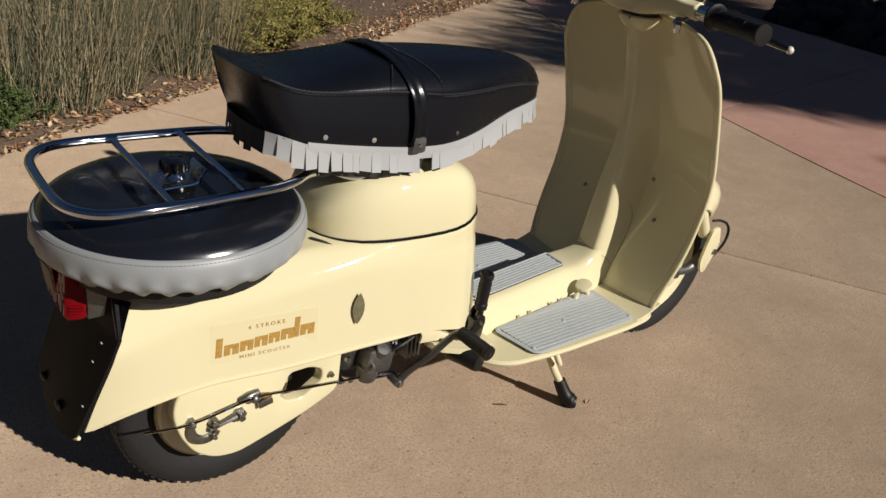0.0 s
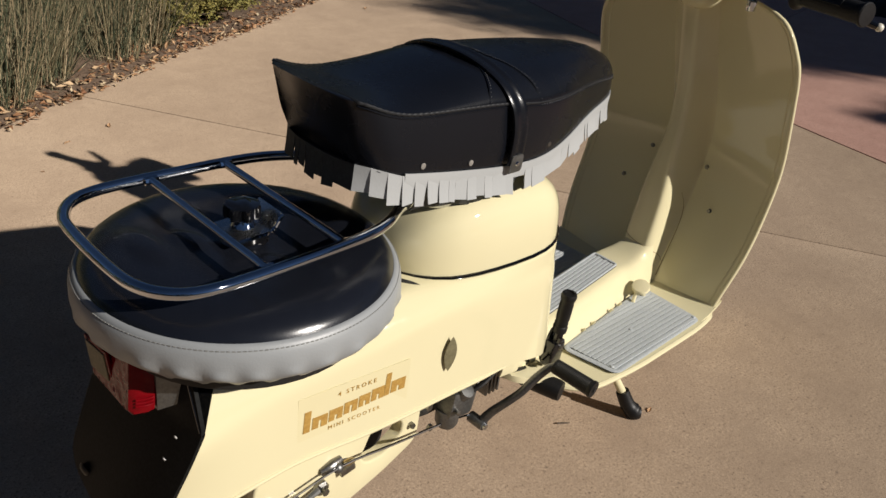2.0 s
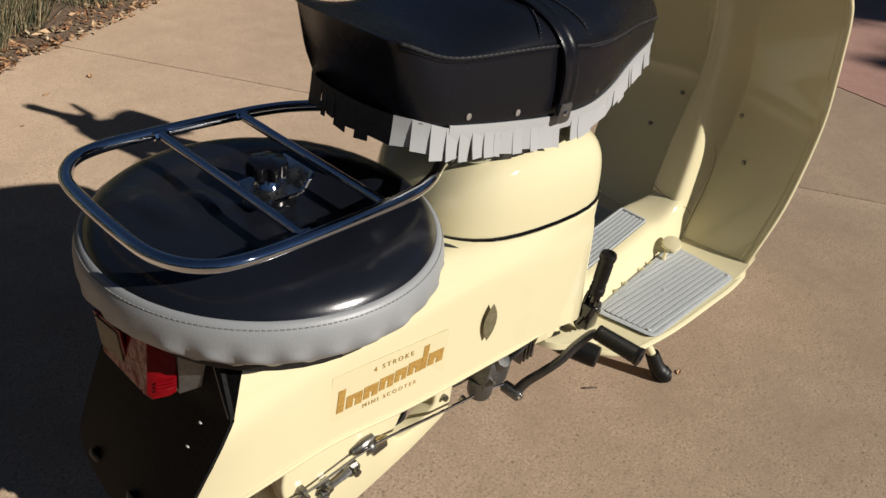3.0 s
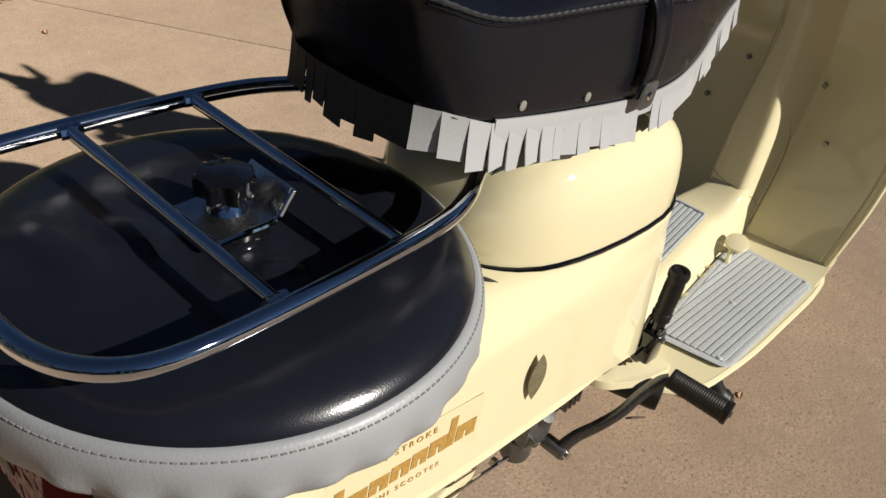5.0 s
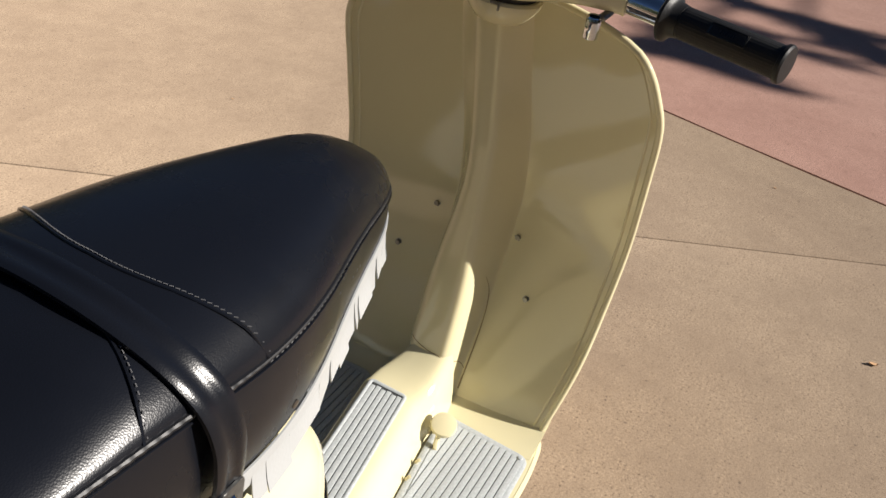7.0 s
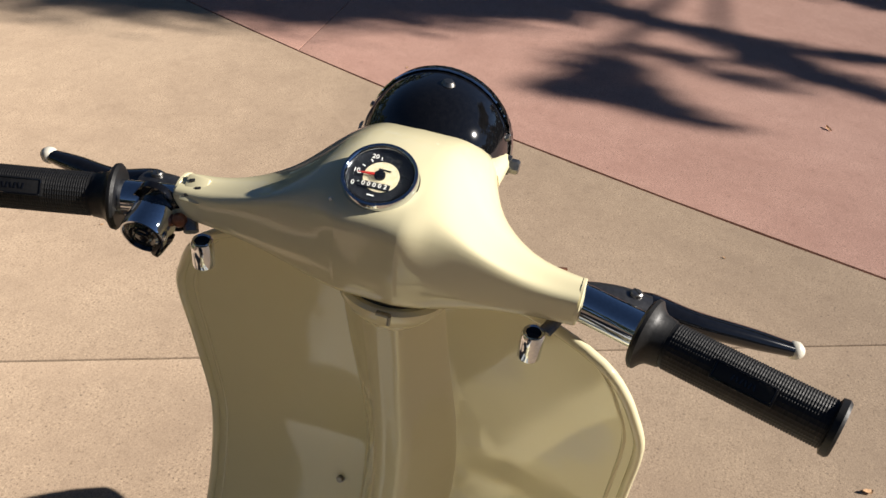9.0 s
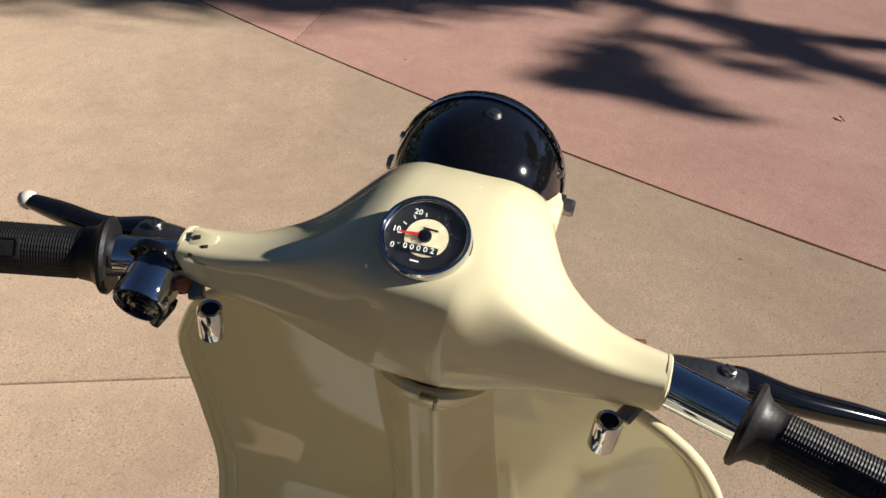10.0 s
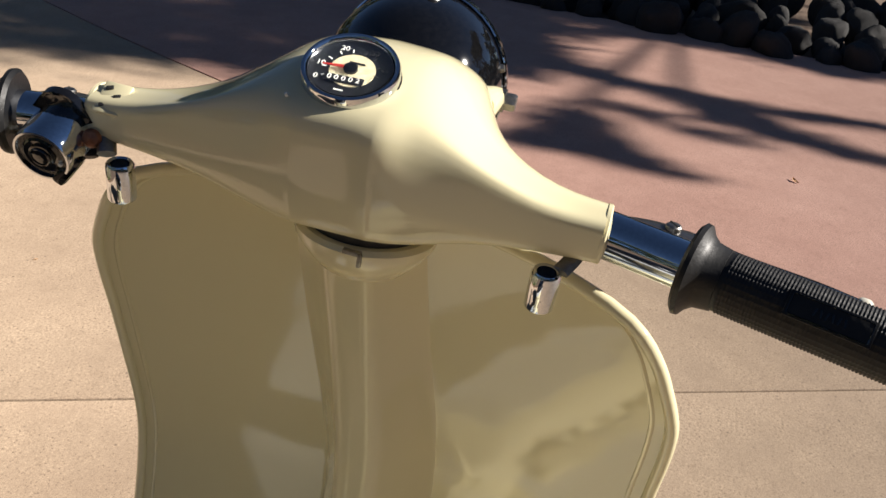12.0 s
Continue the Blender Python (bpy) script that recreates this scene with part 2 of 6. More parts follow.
def part(name, bm, material, parent=None, label="", angle=38.0):
    bmesh.ops.recalc_face_normals(bm, faces=bm.faces)
    me = bpy.data.meshes.new(name)
    bm.to_mesh(me)
    bm.free()
    me.polygons.foreach_set("use_smooth", [True] * len(me.polygons))
    me.set_sharp_from_angle(angle=radians(angle))
    me.materials.append(material)
    ob = new(name, me)
    ob.parent = parent
    if label:
        tagged(ob, label)
    return ob


def thing(name, label, category, m=Matrix(), group="", kind=""):
    ob = new(name)
    ob.matrix_world = m
    ob.empty_display_size = 0.1
    return tagged(ob, label, category, group, kind)


def glide(points, steps=6, closed=False):
    """A smooth line through the points."""
    p = [Vector(q) for q in points]
    n = len(p)
    out = []
    for i in range(n if closed else n - 1):
        if closed:
            a, b, c, d = (p[(i + k) % n] for k in (-1, 0, 1, 2))
        else:
            b, c = p[i], p[i + 1]
            a = p[i - 1] if i else b * 2 - c
            d = p[i + 2] if i + 2 < n else c * 2 - b
        for s in range(steps):
            u = s / steps
            out.append(0.5 * (2 * b + (c - a) * u + (2 * a - 5 * b + 4 * c - d) * u * u + (3 * b - a - 3 * c + d) * u ** 3))
    if not closed:
        out.append(p[-1])
    return out


def curve_of(knots):
    """A smooth function through (x, value) knots."""
    xs = [k[0] for k in knots]
    vs = [k[1] for k in knots]

    def at(x):
        if x <= xs[0]:
            return vs[0]
        if x >= xs[-1]:
            return vs[-1]
        i = max(j for j in range(len(xs) - 1) if xs[j] <= x)
        h = xs[i + 1] - xs[i]
        u = (x - xs[i]) / h
        m0 = (vs[i + 1] - vs[i - 1]) / (xs[i + 1] - xs[i - 1]) if i else (vs[1] - vs[0]) / h
        m1 = (vs[i + 2] - vs[i]) / (xs[i + 2] - xs[i]) if i + 2 < len(xs) else (vs[i + 1] - vs[i]) / h
        return (2 * u ** 3 - 3 * u ** 2 + 1) * vs[i] + (u ** 3 - 2 * u ** 2 + u) * h * m0 + (3 * u ** 2 - 2 * u ** 3) * vs[i + 1] + (u ** 3 - u ** 2) * h * m1

    return at


def loft(rings, bm=None, cap=True, ring_closed=True, loop=False):
    bm = bm or bmesh.new()
    vs = [[bm.verts.new(p) for p in r] for r in rings]
    n = len(vs[0])
    pairs = list(zip(vs, vs[1:])) + ([(vs[-1], vs[0])] if loop else [])
    for a, b in pairs:
        for i in range(n if ring_closed else n - 1):
            j = (i + 1) % n
            bm.faces.new((a[i], a[j], b[j], b[i]))
    if cap and ring_closed and not loop:
        bm.faces.new(vs[0][::-1])
        bm.faces.new(vs[-1])
    return bm


def tube(points, r, n=10, steps=6, closed=False, bm=None, flat=1.0, up=(0, 0, 1)):
    """A round bar along a smooth line; r: one radius or one for each given point; flat: width over thickness."""
    pts = glide(points, steps, closed) if steps else [Vector(p) for p in points]
    m = len(pts)
    rs = [r] * m if not isinstance(r, (list, tuple)) else [curve_of([(i, v) for i, v in enumerate(r)])(k / max(steps, 1)) for k in range(m)]
    rings = []
    side = None
    for i, p in enumerate(pts):
        d = (pts[(i + 1) % m] - pts[i - 1]) if closed else (pts[min(i + 1, m - 1)] - pts[max(i - 1, 0)])
        d.normalize()
        if side is None:
            u = Vector(up)
            if abs(u.dot(d)) > 0.95:
                u = Vector((1, 0, 0))
            side = d.cross(u).normalized()
        else:
            side = (side - d * side.dot(d)).normalized()
        nor = side.cross(d)
        rings.append([p + (side * math.cos(a) * flat + nor * math.sin(a)) * rs[i] for a in (2 * math.pi * k / n for k in range(n))])
    return loft(rings, bm, True, True, closed)


def lathe(profile, n=32, m=Matrix(), bm=None, closed=False):
    """Revolves (radius, height) pairs about z, then places by m."""
    bm = bm or bmesh.new()
    rings = []
    for r, z in profile:
        rings.append([m @ Vector((max(r, 1e-5) * math.cos(a), max(r, 1e-5) * math.sin(a), z)) for a in (2 * math.pi * k / n for k in range(n))])
    return loft(rings, bm, not closed, True, closed)


def block(size, m=Matrix(), bevel=0.0, bm=None, seg=2):
    one = bmesh.new()
    bmesh.ops.create_cube(one, size=1.0, matrix=Matrix.Diagonal((*size, 1)))
    if bevel:
        bmesh.ops.bevel(one, geom=one.edges[:], offset=bevel, segments=seg, profile=0.6, affect="EDGES")
    bmesh.ops.transform(one, matrix=m, verts=one.verts)
    return merged(one, bm)


def merged(one, bm):
    if bm is None:
        return one
    me = bpy.data.meshes.new("joined")
    one.to_mesh(me)
    one.free()
    bm.from_mesh(me)
    bpy.data.meshes.remove(me)
    return bm


def plate(outline, thick, m=Matrix(), bevel=0.0, bm=None):
    """A flat plate: outline in x, y, its top at z = 0, placed by m."""
    one = bmesh.new()
    low = [one.verts.new((p[0], p[1], -thick)) for p in outline]
    top = [one.verts.new((p[0], p[1], 0.0)) for p in outline]
    n = len(outline)
    one.faces.new(low[::-1])
    lid = one.faces.new(top)
    for i in range(n):
        one.faces.new((low[i], low[(i + 1) % n], top[(i + 1) % n], top[i]))
    if bevel:
        bmesh.ops.bevel(one, geom=list(lid.edges), offset=bevel, segments=2, profile=0.6, affect="EDGES")
    bmesh.ops.transform(one, matrix=m, verts=one.verts)
    return merged(one, bm)


def aim(p, d, roll=0.0):
    """A pose at p whose z axis points along d."""
    return Matrix.Translation(p) @ Vector(d).to_track_quat("Z", "Y").to_matrix().to_4x4() @ Matrix.Rotation(radians(roll), 4, "Z")


def rounded(points, radius, steps=5):
    """Rounds the corners of a flat outline."""
    out = []
    n = len(points)
    for i in range(n):
        a, b, c = (Vector((*points[(i + k) % n], 0)) for k in (-1, 0, 1))
        r = min(radius, (a - b).length * 0.45, (c - b).length * 0.45)
        s, e = b + (a - b).normalized() * r, b + (c - b).normalized() * r
        for k in range(steps + 1):
            u = k / steps
            q = s * (1 - u) ** 2 + b * 2 * u * (1 - u) + e * u * u
            out.append((q.x, q.y))
    return out


def lettering(name, text, size, m, material, parent, label="", space=1.0):
    c = bpy.data.curves.new(name, "FONT")
    c.body, c.size, c.extrude, c.align_x, c.align_y = text, size, 0.0002, "CENTER", "CENTER"
    c.resolution_u, c.space_character = 3, space
    ob = new(name, c)
    me = bpy.data.meshes.new_from_object(ob)
    bpy.data.objects.remove(ob)
    bpy.data.curves.remove(c)
    me.transform(m)
    me.materials.append(material)
    ob = new(name, me)
    ob.parent = parent
    if label:
        tagged(ob, label)
    return ob

# ---- the scooter: x ahead, y to its left, z up, from the ground below its middle ----
LEAN_SIDE = 2.03
scooter = thing("scooter", "cream vintage mini scooter with black seat on its stand", "scooter", pose(0, 0, 0.0012, LEAN_SIDE, 0, 0))


# rear bodywork: a shell of lofted sections
body_low = curve_of([(-0.345, 0.243), (-0.335, 0.246), (-0.31, 0.262), (-0.28, 0.274), (-0.23, 0.284), (-0.18, 0.287), (-0.12, 0.286), (-0.05, 0.288), (0.02, 0.290), (0.1, 0.291), (0.2, 0.285), (0.28, 0.262), (0.35, 0.25)])
body_low_w = curve_of([(-0.345, 0.088), (-0.335, 0.093), (-0.32, 0.1), (-0.28, 0.110), (-0.23, 0.115), (-0.18, 0.117), (-0.05, 0.131), (0.1, 0.139), (0.2, 0.14), (0.27, 0.134), (0.30, 0.128)])
body_mid_w = curve_of([(-0.345, 0.108), (-0.28, 0.111), (-0.18, 0.117), (-0.05, 0.128), (0.1, 0.137), (0.2, 0.138), (0.27, 0.132), (0.30, 0.126)])
body_mid_z = curve_of([(-0.345, 0.40), (-0.2, 0.425), (-0.1, 0.437), (0.0, 0.452), (0.1, 0.458), (0.2, 0.455), (0.3, 0.452)])
trim_z = curve_of([(-0.345, 0.44), (-0.25, 0.452), (-0.15, 0.464), (-0.06, 0.472), (0.0, 0.476), (0.1, 0.475), (0.2, 0.475), (0.24, 0.476), (0.30, 0.483), (0.36, 0.488)])
trim_w = curve_of([(-0.345, 0.08), (-0.2, 0.085), (-0.1, 0.09), (0.0, 0.0965), (0.05, 0.107), (0.1, 0.118), (0.17, 0.127), (0.24, 0.129), (0.27, 0.127), (0.30, 0.122)])


def nose(x):
    """How the plan closes round the front of the body."""
    u = max(0.0, min(1.0, (x - 0.255) / 0.095))
    return math.sqrt(max(0.0, 1 - u ** 2.6)) if u < 1 else 0.0


def sheared(x, y, z):
    """The tail rakes back to its low tip, and the front rakes forward downwards."""
    tail = max(0.0, min(1.0, (-0.2 - x) / 0.14))
    front = max(0.0, min(1.0, (x - 0.1) / 0.2))
    return (x - max(0.0, 0.40 - z) * 0.34 * tail + tail * 0.0215 + (0.42 - z) * 0.12 * front, y, z)


def half_section(x, inner=0.0):
    k = max(nose(x), 0.02)
    lw, mw, tw = (max(f(x) * k - inner, 0.004) for f in (body_low_w, body_mid_w, trim_w))
    lz, mz, tz = body_low(x) + (0.0 if not inner else 0.0), body_mid_z(x), trim_z(x) - inner
    pts = [(lw, lz), (lw + (mw - lw) * 0.35, lz + (mz - lz) * 0.35), (mw, mz - 0.035), (mw - 0.003, mz - 0.008), (tw + (mw - tw) * 0.45, mz + (tz - mz) * 0.52), (tw, tz), (tw * 0.8, tz + 0.002), (tw * 0.45, tz + 0.003), (0.0, tz + 0.003)]
    return [(p.x, p.y) for p in glide([(a, b, 0) for a, b in pts], 3)]


def body_ring(x):
    o = half_section(x)
    i = half_section(x, 0.005)
    outer = [(-y, z) for y, z in o] + [(y, z) for y, z in o[::-1][1:]]
    inner = [(-y, z) for y, z in i] + [(y, z) for y, z in i[::-1][1:]]
    return [sheared(x, y, z) for y, z in outer + inner[::-1]]


xs = [-0.345, -0.335, -0.32, -0.30, -0.28, -0.25, -0.22, -0.18, -0.14, -0.1, -0.06, -0.02, 0.02, 0.06, 0.1, 0.14, 0.18, 0.22, 0.25, 0.27, 0.285, 0.30, 0.315, 0.327, 0.336, 0.342, 0.347, 0.3495]
rear_body = part("rear_body", loft([body_ring(x) for x in xs]), M_CREAM, scooter, "glossy cream pressed-steel rear bodywork", 50)
for s in (-1, 1):
    part("rolled_edge", tube([sheared(x, s * (body_low_w(x) - 0.0005), body_low(x) + 0.002) for x in (-0.325, -0.30, -0.27, -0.24, -0.2, -0.15, -0.1, -0.05, 0.0, 0.06, 0.12, 0.18)], [0.0015] + [0.0036] * 10 + [0.001], 8, 3), M_CREAM, rear_body)

# tank hump over the trim strip
hump_w = curve_of([(0.004, 0.012), (0.006, 0.03), (0.01, 0.046), (0.016, 0.060), (0.024, 0.073), (0.034, 0.084), (0.046, 0.094), (0.066, 0.1055), (0.098, 0.1155), (0.13, 0.1215), (0.175, 0.1265), (0.24, 0.1285), (0.27, 0.1262), (0.30, 0.1212)])
hump_top = curve_of([(0.004, 0.482), (0.006, 0.495), (0.012, 0.516), (0.024, 0.538), (0.046, 0.561), (0.08, 0.579), (0.15, 0.59), (0.24, 0.592), (0.28, 0.585), (0.315, 0.566), (0.335, 0.54), (0.345, 0.52)])
hump_xs = [0.004, 0.006, 0.01, 0.016, 0.024, 0.034, 0.046, 0.066, 0.085, 0.11] + [x for x in xs if x > 0.13]


def hump_ring(x):
    k = max(nose(x), 0.03)
    w, lo, hi = hump_w(x) * k, trim_z(x) + 0.001, hump_top(x)
    h = hi - lo
    side = [(w, lo), (w * 1.0, lo + h * 0.35), (w * 0.96, lo + h * 0.66), (w * 0.84, lo + h * 0.88), (w * 0.62, lo + h * 0.985), (w * 0.3, hi), (0, hi)]
    s = [(p.x, p.y) for p in glide([(a, b, 0) for a, b in side], 3)]
    return [sheared(x, -y, z) for y, z in s] + [sheared(x, y, z) for y, z in s[::-1][1:]]


part("tank", loft([hump_ring(x) for x in hump_xs]), M_CREAM, scooter, "rounded cream tank under the seat", 50)
trim_line = [sheared(x, -(hump_w(x) * max(nose(x), 0.02)) - 0.001, trim_z(x) + 0.0015) for x in hump_xs]
trim_line += [(x, -y, z) for x, y, z in trim_line[::-1]]
part("trim_strip", tube(trim_line, 0.0031, 8, 1, True), M_GLOSS, scooter, "thin black rubber trim strip")


def almond(length, wide, n=14):
    """A pointed almond outline, upright."""
    side = [(wide / 2 * (1 - (2 * k / n - 1) ** 2), length / 2 * (2 * k / n - 1)) for k in range(n + 1)]
    return side + [(-x, y) for x, y in side[::-1][1:-1]]


# almond louvre on each side: a flat plate, the opening's shade in its colour
for s in (-1, 1):
    face = Matrix.Translation((0.0475, s * 0.1418, 0.3745)) @ Matrix.Rotation(radians(12 * s), 4, "Z") @ Matrix.Rotation(radians(90), 4, "X") @ Matrix.Rotation(radians(180 if s > 0 else 0), 4, "Y") @ Matrix.Rotation(radians(-2), 4, "Z")
    part("louvre_slot", plate(almond(0.060, 0.0205), 0.0006, face), M_RECESS, scooter, "flat olive almond standing for the shaded louvre opening", 60)
    vs = [Vector((x, s * y, z)) for x, y, z in ((-0.006, 0.064, 0.4782), (0.003, 0.076, 0.4778), (0.011, 0.087, 0.477), (0.0185, 0.0965, 0.4762))]
    # A sunken dark tube: the inside of the slot is shaded by colour.
    part("vent_slot", tube(vs, [0.0034, 0.0034, 0.0028, 0.0005], 8, 5), M_DARK, scooter, "small dark vent slot")

# decal: pale film, two lines of lettering, and a plain gold mark between them
face_d = Matrix.Translation((-0.109, -0.1244, 0.356)) @ Matrix.Rotation(radians(5.3), 4, "Z").inverted() @ Matrix.Rotation(radians(90), 4, "X")
decal = part("decal", plate(rounded([(-0.088, -0.034), (0.087, -0.034), (0.087, 0.036), (-0.088, 0.036)], 0.002), 0.0004, face_d), M_DECAL, scooter, "square clear film decal with gold lettering")
lettering("lettering", "4 STROKE", 0.0098, face_d @ pose(0.001, 0.0215, 0.0006), M_GOLD, decal, "gold words 4 STROKE", 1.5)
lettering("lettering", "MINI SCOOTER", 0.0086, face_d @ pose(-0.001, -0.0288, 0.0006), M_GOLD, decal, "gold words MINI SCOOTER", 1.5)
for x0, w, h, y0 in ((-0.079, 0.010, 0.034, -0.022), (-0.066, 0.023, 0.019, -0.021), (-0.041, 0.021, 0.019, -0.019), (-0.018, 0.021, 0.019, -0.0165), (0.005, 0.018, 0.019, -0.0145), (0.025, 0.021, 0.020, -0.013), (0.0465, 0.0085, 0.037, -0.0125), (0.057, 0.024, 0.020, -0.0115)):
    mark = bmesh.new()
    slit = 0.0 if w < 0.012 else 0.0035
    cut = h * (0.45 if round(x0 * 1000) % 2 else 0.62)
    pieces = [(x0, x0 + w, y0 + cut, y0 + h)]
    if slit:
        pieces += [(x0, x0 + w * 0.42, y0, y0 + cut), (x0 + w * 0.42 + slit, x0 + w, y0, y0 + cut)]
    else:
        pieces += [(x0, x0 + w, y0, y0 + cut)]
    for a, b, c, d in pieces:
        plate([(a + 0.06 * c, c), (b + 0.06 * c, c), (b + 0.06 * d, d), (a + 0.06 * d, d)], 0.0003, face_d @ pose(0, 0, 0.0006), 0, mark)
    part("gold_bar", mark, M_GOLD, decal, "plain gold shape of the maker's mark")

# black tail plate: flat below, its upper corners folded forward
plate_right = curve_of([(0.226, 0.079), (0.236, 0.083), (0.403, 0.1145), (0.44, 0.097), (0.475, 0.08)])
plate_left = curve_of([(0.226, 0.118), (0.246, 0.132), (0.403, 0.128), (0.44, 0.11), (0.475, 0.09)])


def tail_point(u, z, out=0.0):
    """On the plate: u from -1 (right edge) to 1."""
    k = 1 - u * u
    x = -0.3255 - 0.36 * (0.403 - z) * (1.0 if z < 0.403 else 0.3) - 0.010 * k - out
    y = u * (plate_right(z) if u < 0 else plate_left(z))
    return (x, y, z - 0.012 * k * max(0.0, (0.30 - z) / 0.07))


zs = [0.228, 0.232, 0.24, 0.252, 0.28, 0.30, 0.34, 0.37, 0.395, 0.403, 0.411, 0.43, 0.45, 0.475]
us = [-1, -0.98, -0.9, -0.7, -0.4, 0, 0.4, 0.7, 0.9, 0.98, 1]


def plate_row(z, out):
    """One level of the plate; its lowest corners are rounded off."""
    nip = 1.0 if z > 0.242 else 0.92 + 0.08 * math.sqrt(max(0.0, (z - 0.228) / 0.014))
    return [tail_point(u * nip, z, out) for u in us]


tail_plate = part("tail_plate", loft([plate_row(z, 0.0035) + plate_row(z, -0.0015)[::-1] for z in zs]), M_PANEL, scooter, "black satin tail plate with folded upper corners", 30)
for s in (-1, 1):
    knee, top = Vector(tail_point(s, 0.403, 0.002)), Vector(tail_point(s, 0.472, 0.002))
    inner = top + Vector((-0.004, -s * 0.004, -0.012))
    fold = loft([[knee + Vector((0.002, s * 0.001, 0.0)), knee + Vector((-0.001, 0, 0))], [inner + Vector((0.022, s * 0.022, 0.0)), inner]], None, False, False)
    bmesh.ops.solidify(fold, geom=fold.faces[:], thickness=0.0018)
    part("folded_corner", fold, M_GLOSS, tail_plate)
    part("fold_edge", tube([knee + Vector((-0.001, -s * 0.003, 0.004)), knee.lerp(inner, 0.5) + Vector((-0.001, 0, 0)), inner], 0.0016, 8, 2), M_GLOSS, tail_plate, "gloss black bead along the fold")
for u, z in ((0.6, 0.247), (-0.14, 0.254)):
    part("plug", lathe([(0, 0.006), (0.006, 0.0055), (0.0098, 0.003), (0.0112, 0.0)], 20, aim(tail_point(u, z, 0.003), (-1, 0, -0.36))), M_RUBBER, tail_plate, "black rubber plug")
for u, z in ((-0.69, 0.3835), (-0.655, 0.351), (-0.84, 0.285)):
    part("rivet", lathe([(0, 0.0014), (0.0018, 0.0012), (0.0026, 0.0)], 12, aim(tail_point(u, z, 0.0035), (-1, u * 0.3, -0.3))), M_WHITE, tail_plate, "bare bright rivet")
# the cream skin turns under the plate
lip = [Vector(tail_point(u, 0.230, 0.0)) + Vector((0.004, 0.0, -0.001)) for u in (-0.99, -0.9, -0.75, -0.5, -0.2, 0.1, 0.4, 0.7, 0.9)]
part("tail_lip", tube(lip, [0.003] + [0.0045] * 8, 12, 4), M_CREAM, rear_body, "rolled cream edge under the tail plate")

# tail lamp: metal foot, wedge-shaped red lens with ribs, number plate window
lamp = part("tail_lamp", loft([[(x, 0.002 + s * w, z) for s, z in ((-1, 0.412 + d), (1, 0.412 + d), (1, 0.485), (-1, 0.485))] for x, w, d in ((-0.318, 0.076, 0.022), (-0.334, 0.070, 0.010), (-0.351, 0.0585, 0.002))]), M_ALU, scooter, "bare metal tail lamp foot", 30)
rings = []
for x, w, d in ((-0.3505, 0.0575, 0.0), (-0.358, 0.0575, -0.001), (-0.3725, 0.0515, -0.0015), (-0.377, 0.046, 0.003)):
    rings.append([(x - 0.10 * (0.45 - z), y, z) for y, z in rounded([(0.002 - w, 0.414 + d), (0.002 + w, 0.414 + d), (0.002 + w * 0.92, 0.486), (0.002 - w * 0.92, 0.486)], 0.006, 3)])
lens = part("red_lens", loft(rings), M_LENS, lamp, "red plastic tail lamp lens", 30)
for z in (0.4265, 0.431, 0.4355):
    part("lens_rib", tube([(-0.3525 - 0.10 * (0.45 - z), -0.0562, z), (-0.362 - 0.10 * (0.45 - z), -0.0552, z), (-0.372 - 0.10 * (0.45 - z), -0.0512, z)], 0.0013, 6, 2), M_LENS, lens)
part("window_frame", block((0.004, 0.050, 0.050), pose(-0.3795, 0.024, 0.450, 0, -6, 4), 0.0018), M_LENS, lens)
part("plate_window", block((0.0035, 0.041, 0.041), pose(-0.3815, 0.024, 0.450, 0, -6, 4), 0.0012), M_RECESS, lens, "dull milky number plate window")

# spare wheel cover: black top, grey stitched skirt
SX = -0.204
pads = ((-0.308, 0.045, 0.021, 0.05, 6, 0.0055), (-0.258, 0.030, 0.018, 0.03, 20, 0.0035), (-0.206, -0.068, 0.017, 0.02, 30, 0.006), (-0.1, 0.06, 0.022, 0.04, 40, 0.003), (-0.15, -0.105, 0.035, 0.02, 20, 0.002), (-0.095, -0.05, 0.02, 0.03, -30, 0.002))


def cover_height(x, y):
    """The vinyl's height: a low dome with pressed-up pads and fine slack folds."""
    r = math.hypot(x - SX, y)
    z = dome(r)
    for cx, cy, lx, ly, turn, h in pads:
        c, s_ = math.cos(radians(turn)), math.sin(radians(turn))
        u, v = ((x - cx) * c + (y - cy) * s_) / lx, ((y - cy) * c - (x - cx) * s_) / ly
        z += h * math.exp(-(u * u + v * v) ** 2 * 1.5)
    near = max(0.0, 1 - abs(r - 0.165) / 0.03)
    z += 0.0009 * near * noise.noise((math.atan2(y, x - SX) * 30, r * 60, 0.4))
    fold = noise.noise((x * 55 + 3 * noise.noise((x * 20, y * 20, 2.0)), y * 18, 0.1))
    return z + 0.00035 * fold * (r < 0.172)


dome = curve_of([(0.0, 0.569), (0.05, 0.5705), (0.10, 0.5715), (0.14, 0.5710), (0.162, 0.5675), (0.176, 0.5615), (0.184, 0.5550), (0.188, 0.5488)])
rings = []
for r in [0.0005 + 0.004 * k for k in range(46)] + [0.1845, 0.1865, 0.1875, 0.188]:
    rings.append([(SX + r * math.cos(a), r * math.sin(a), cover_height(SX + r * math.cos(a), r * math.sin(a))) for a in (2 * math.pi * k / 128 for k in range(128))])
rings.append([(SX + 0.18 * math.cos(a), 0.18 * math.sin(a), 0.542) for a in (2 * math.pi * k / 128 for k in range(128))])
cover = part("spare_wheel_cover", loft(rings), M_COVER, scooter, "round black vinyl spare wheel cover with grey skirt", 80)
rings = []
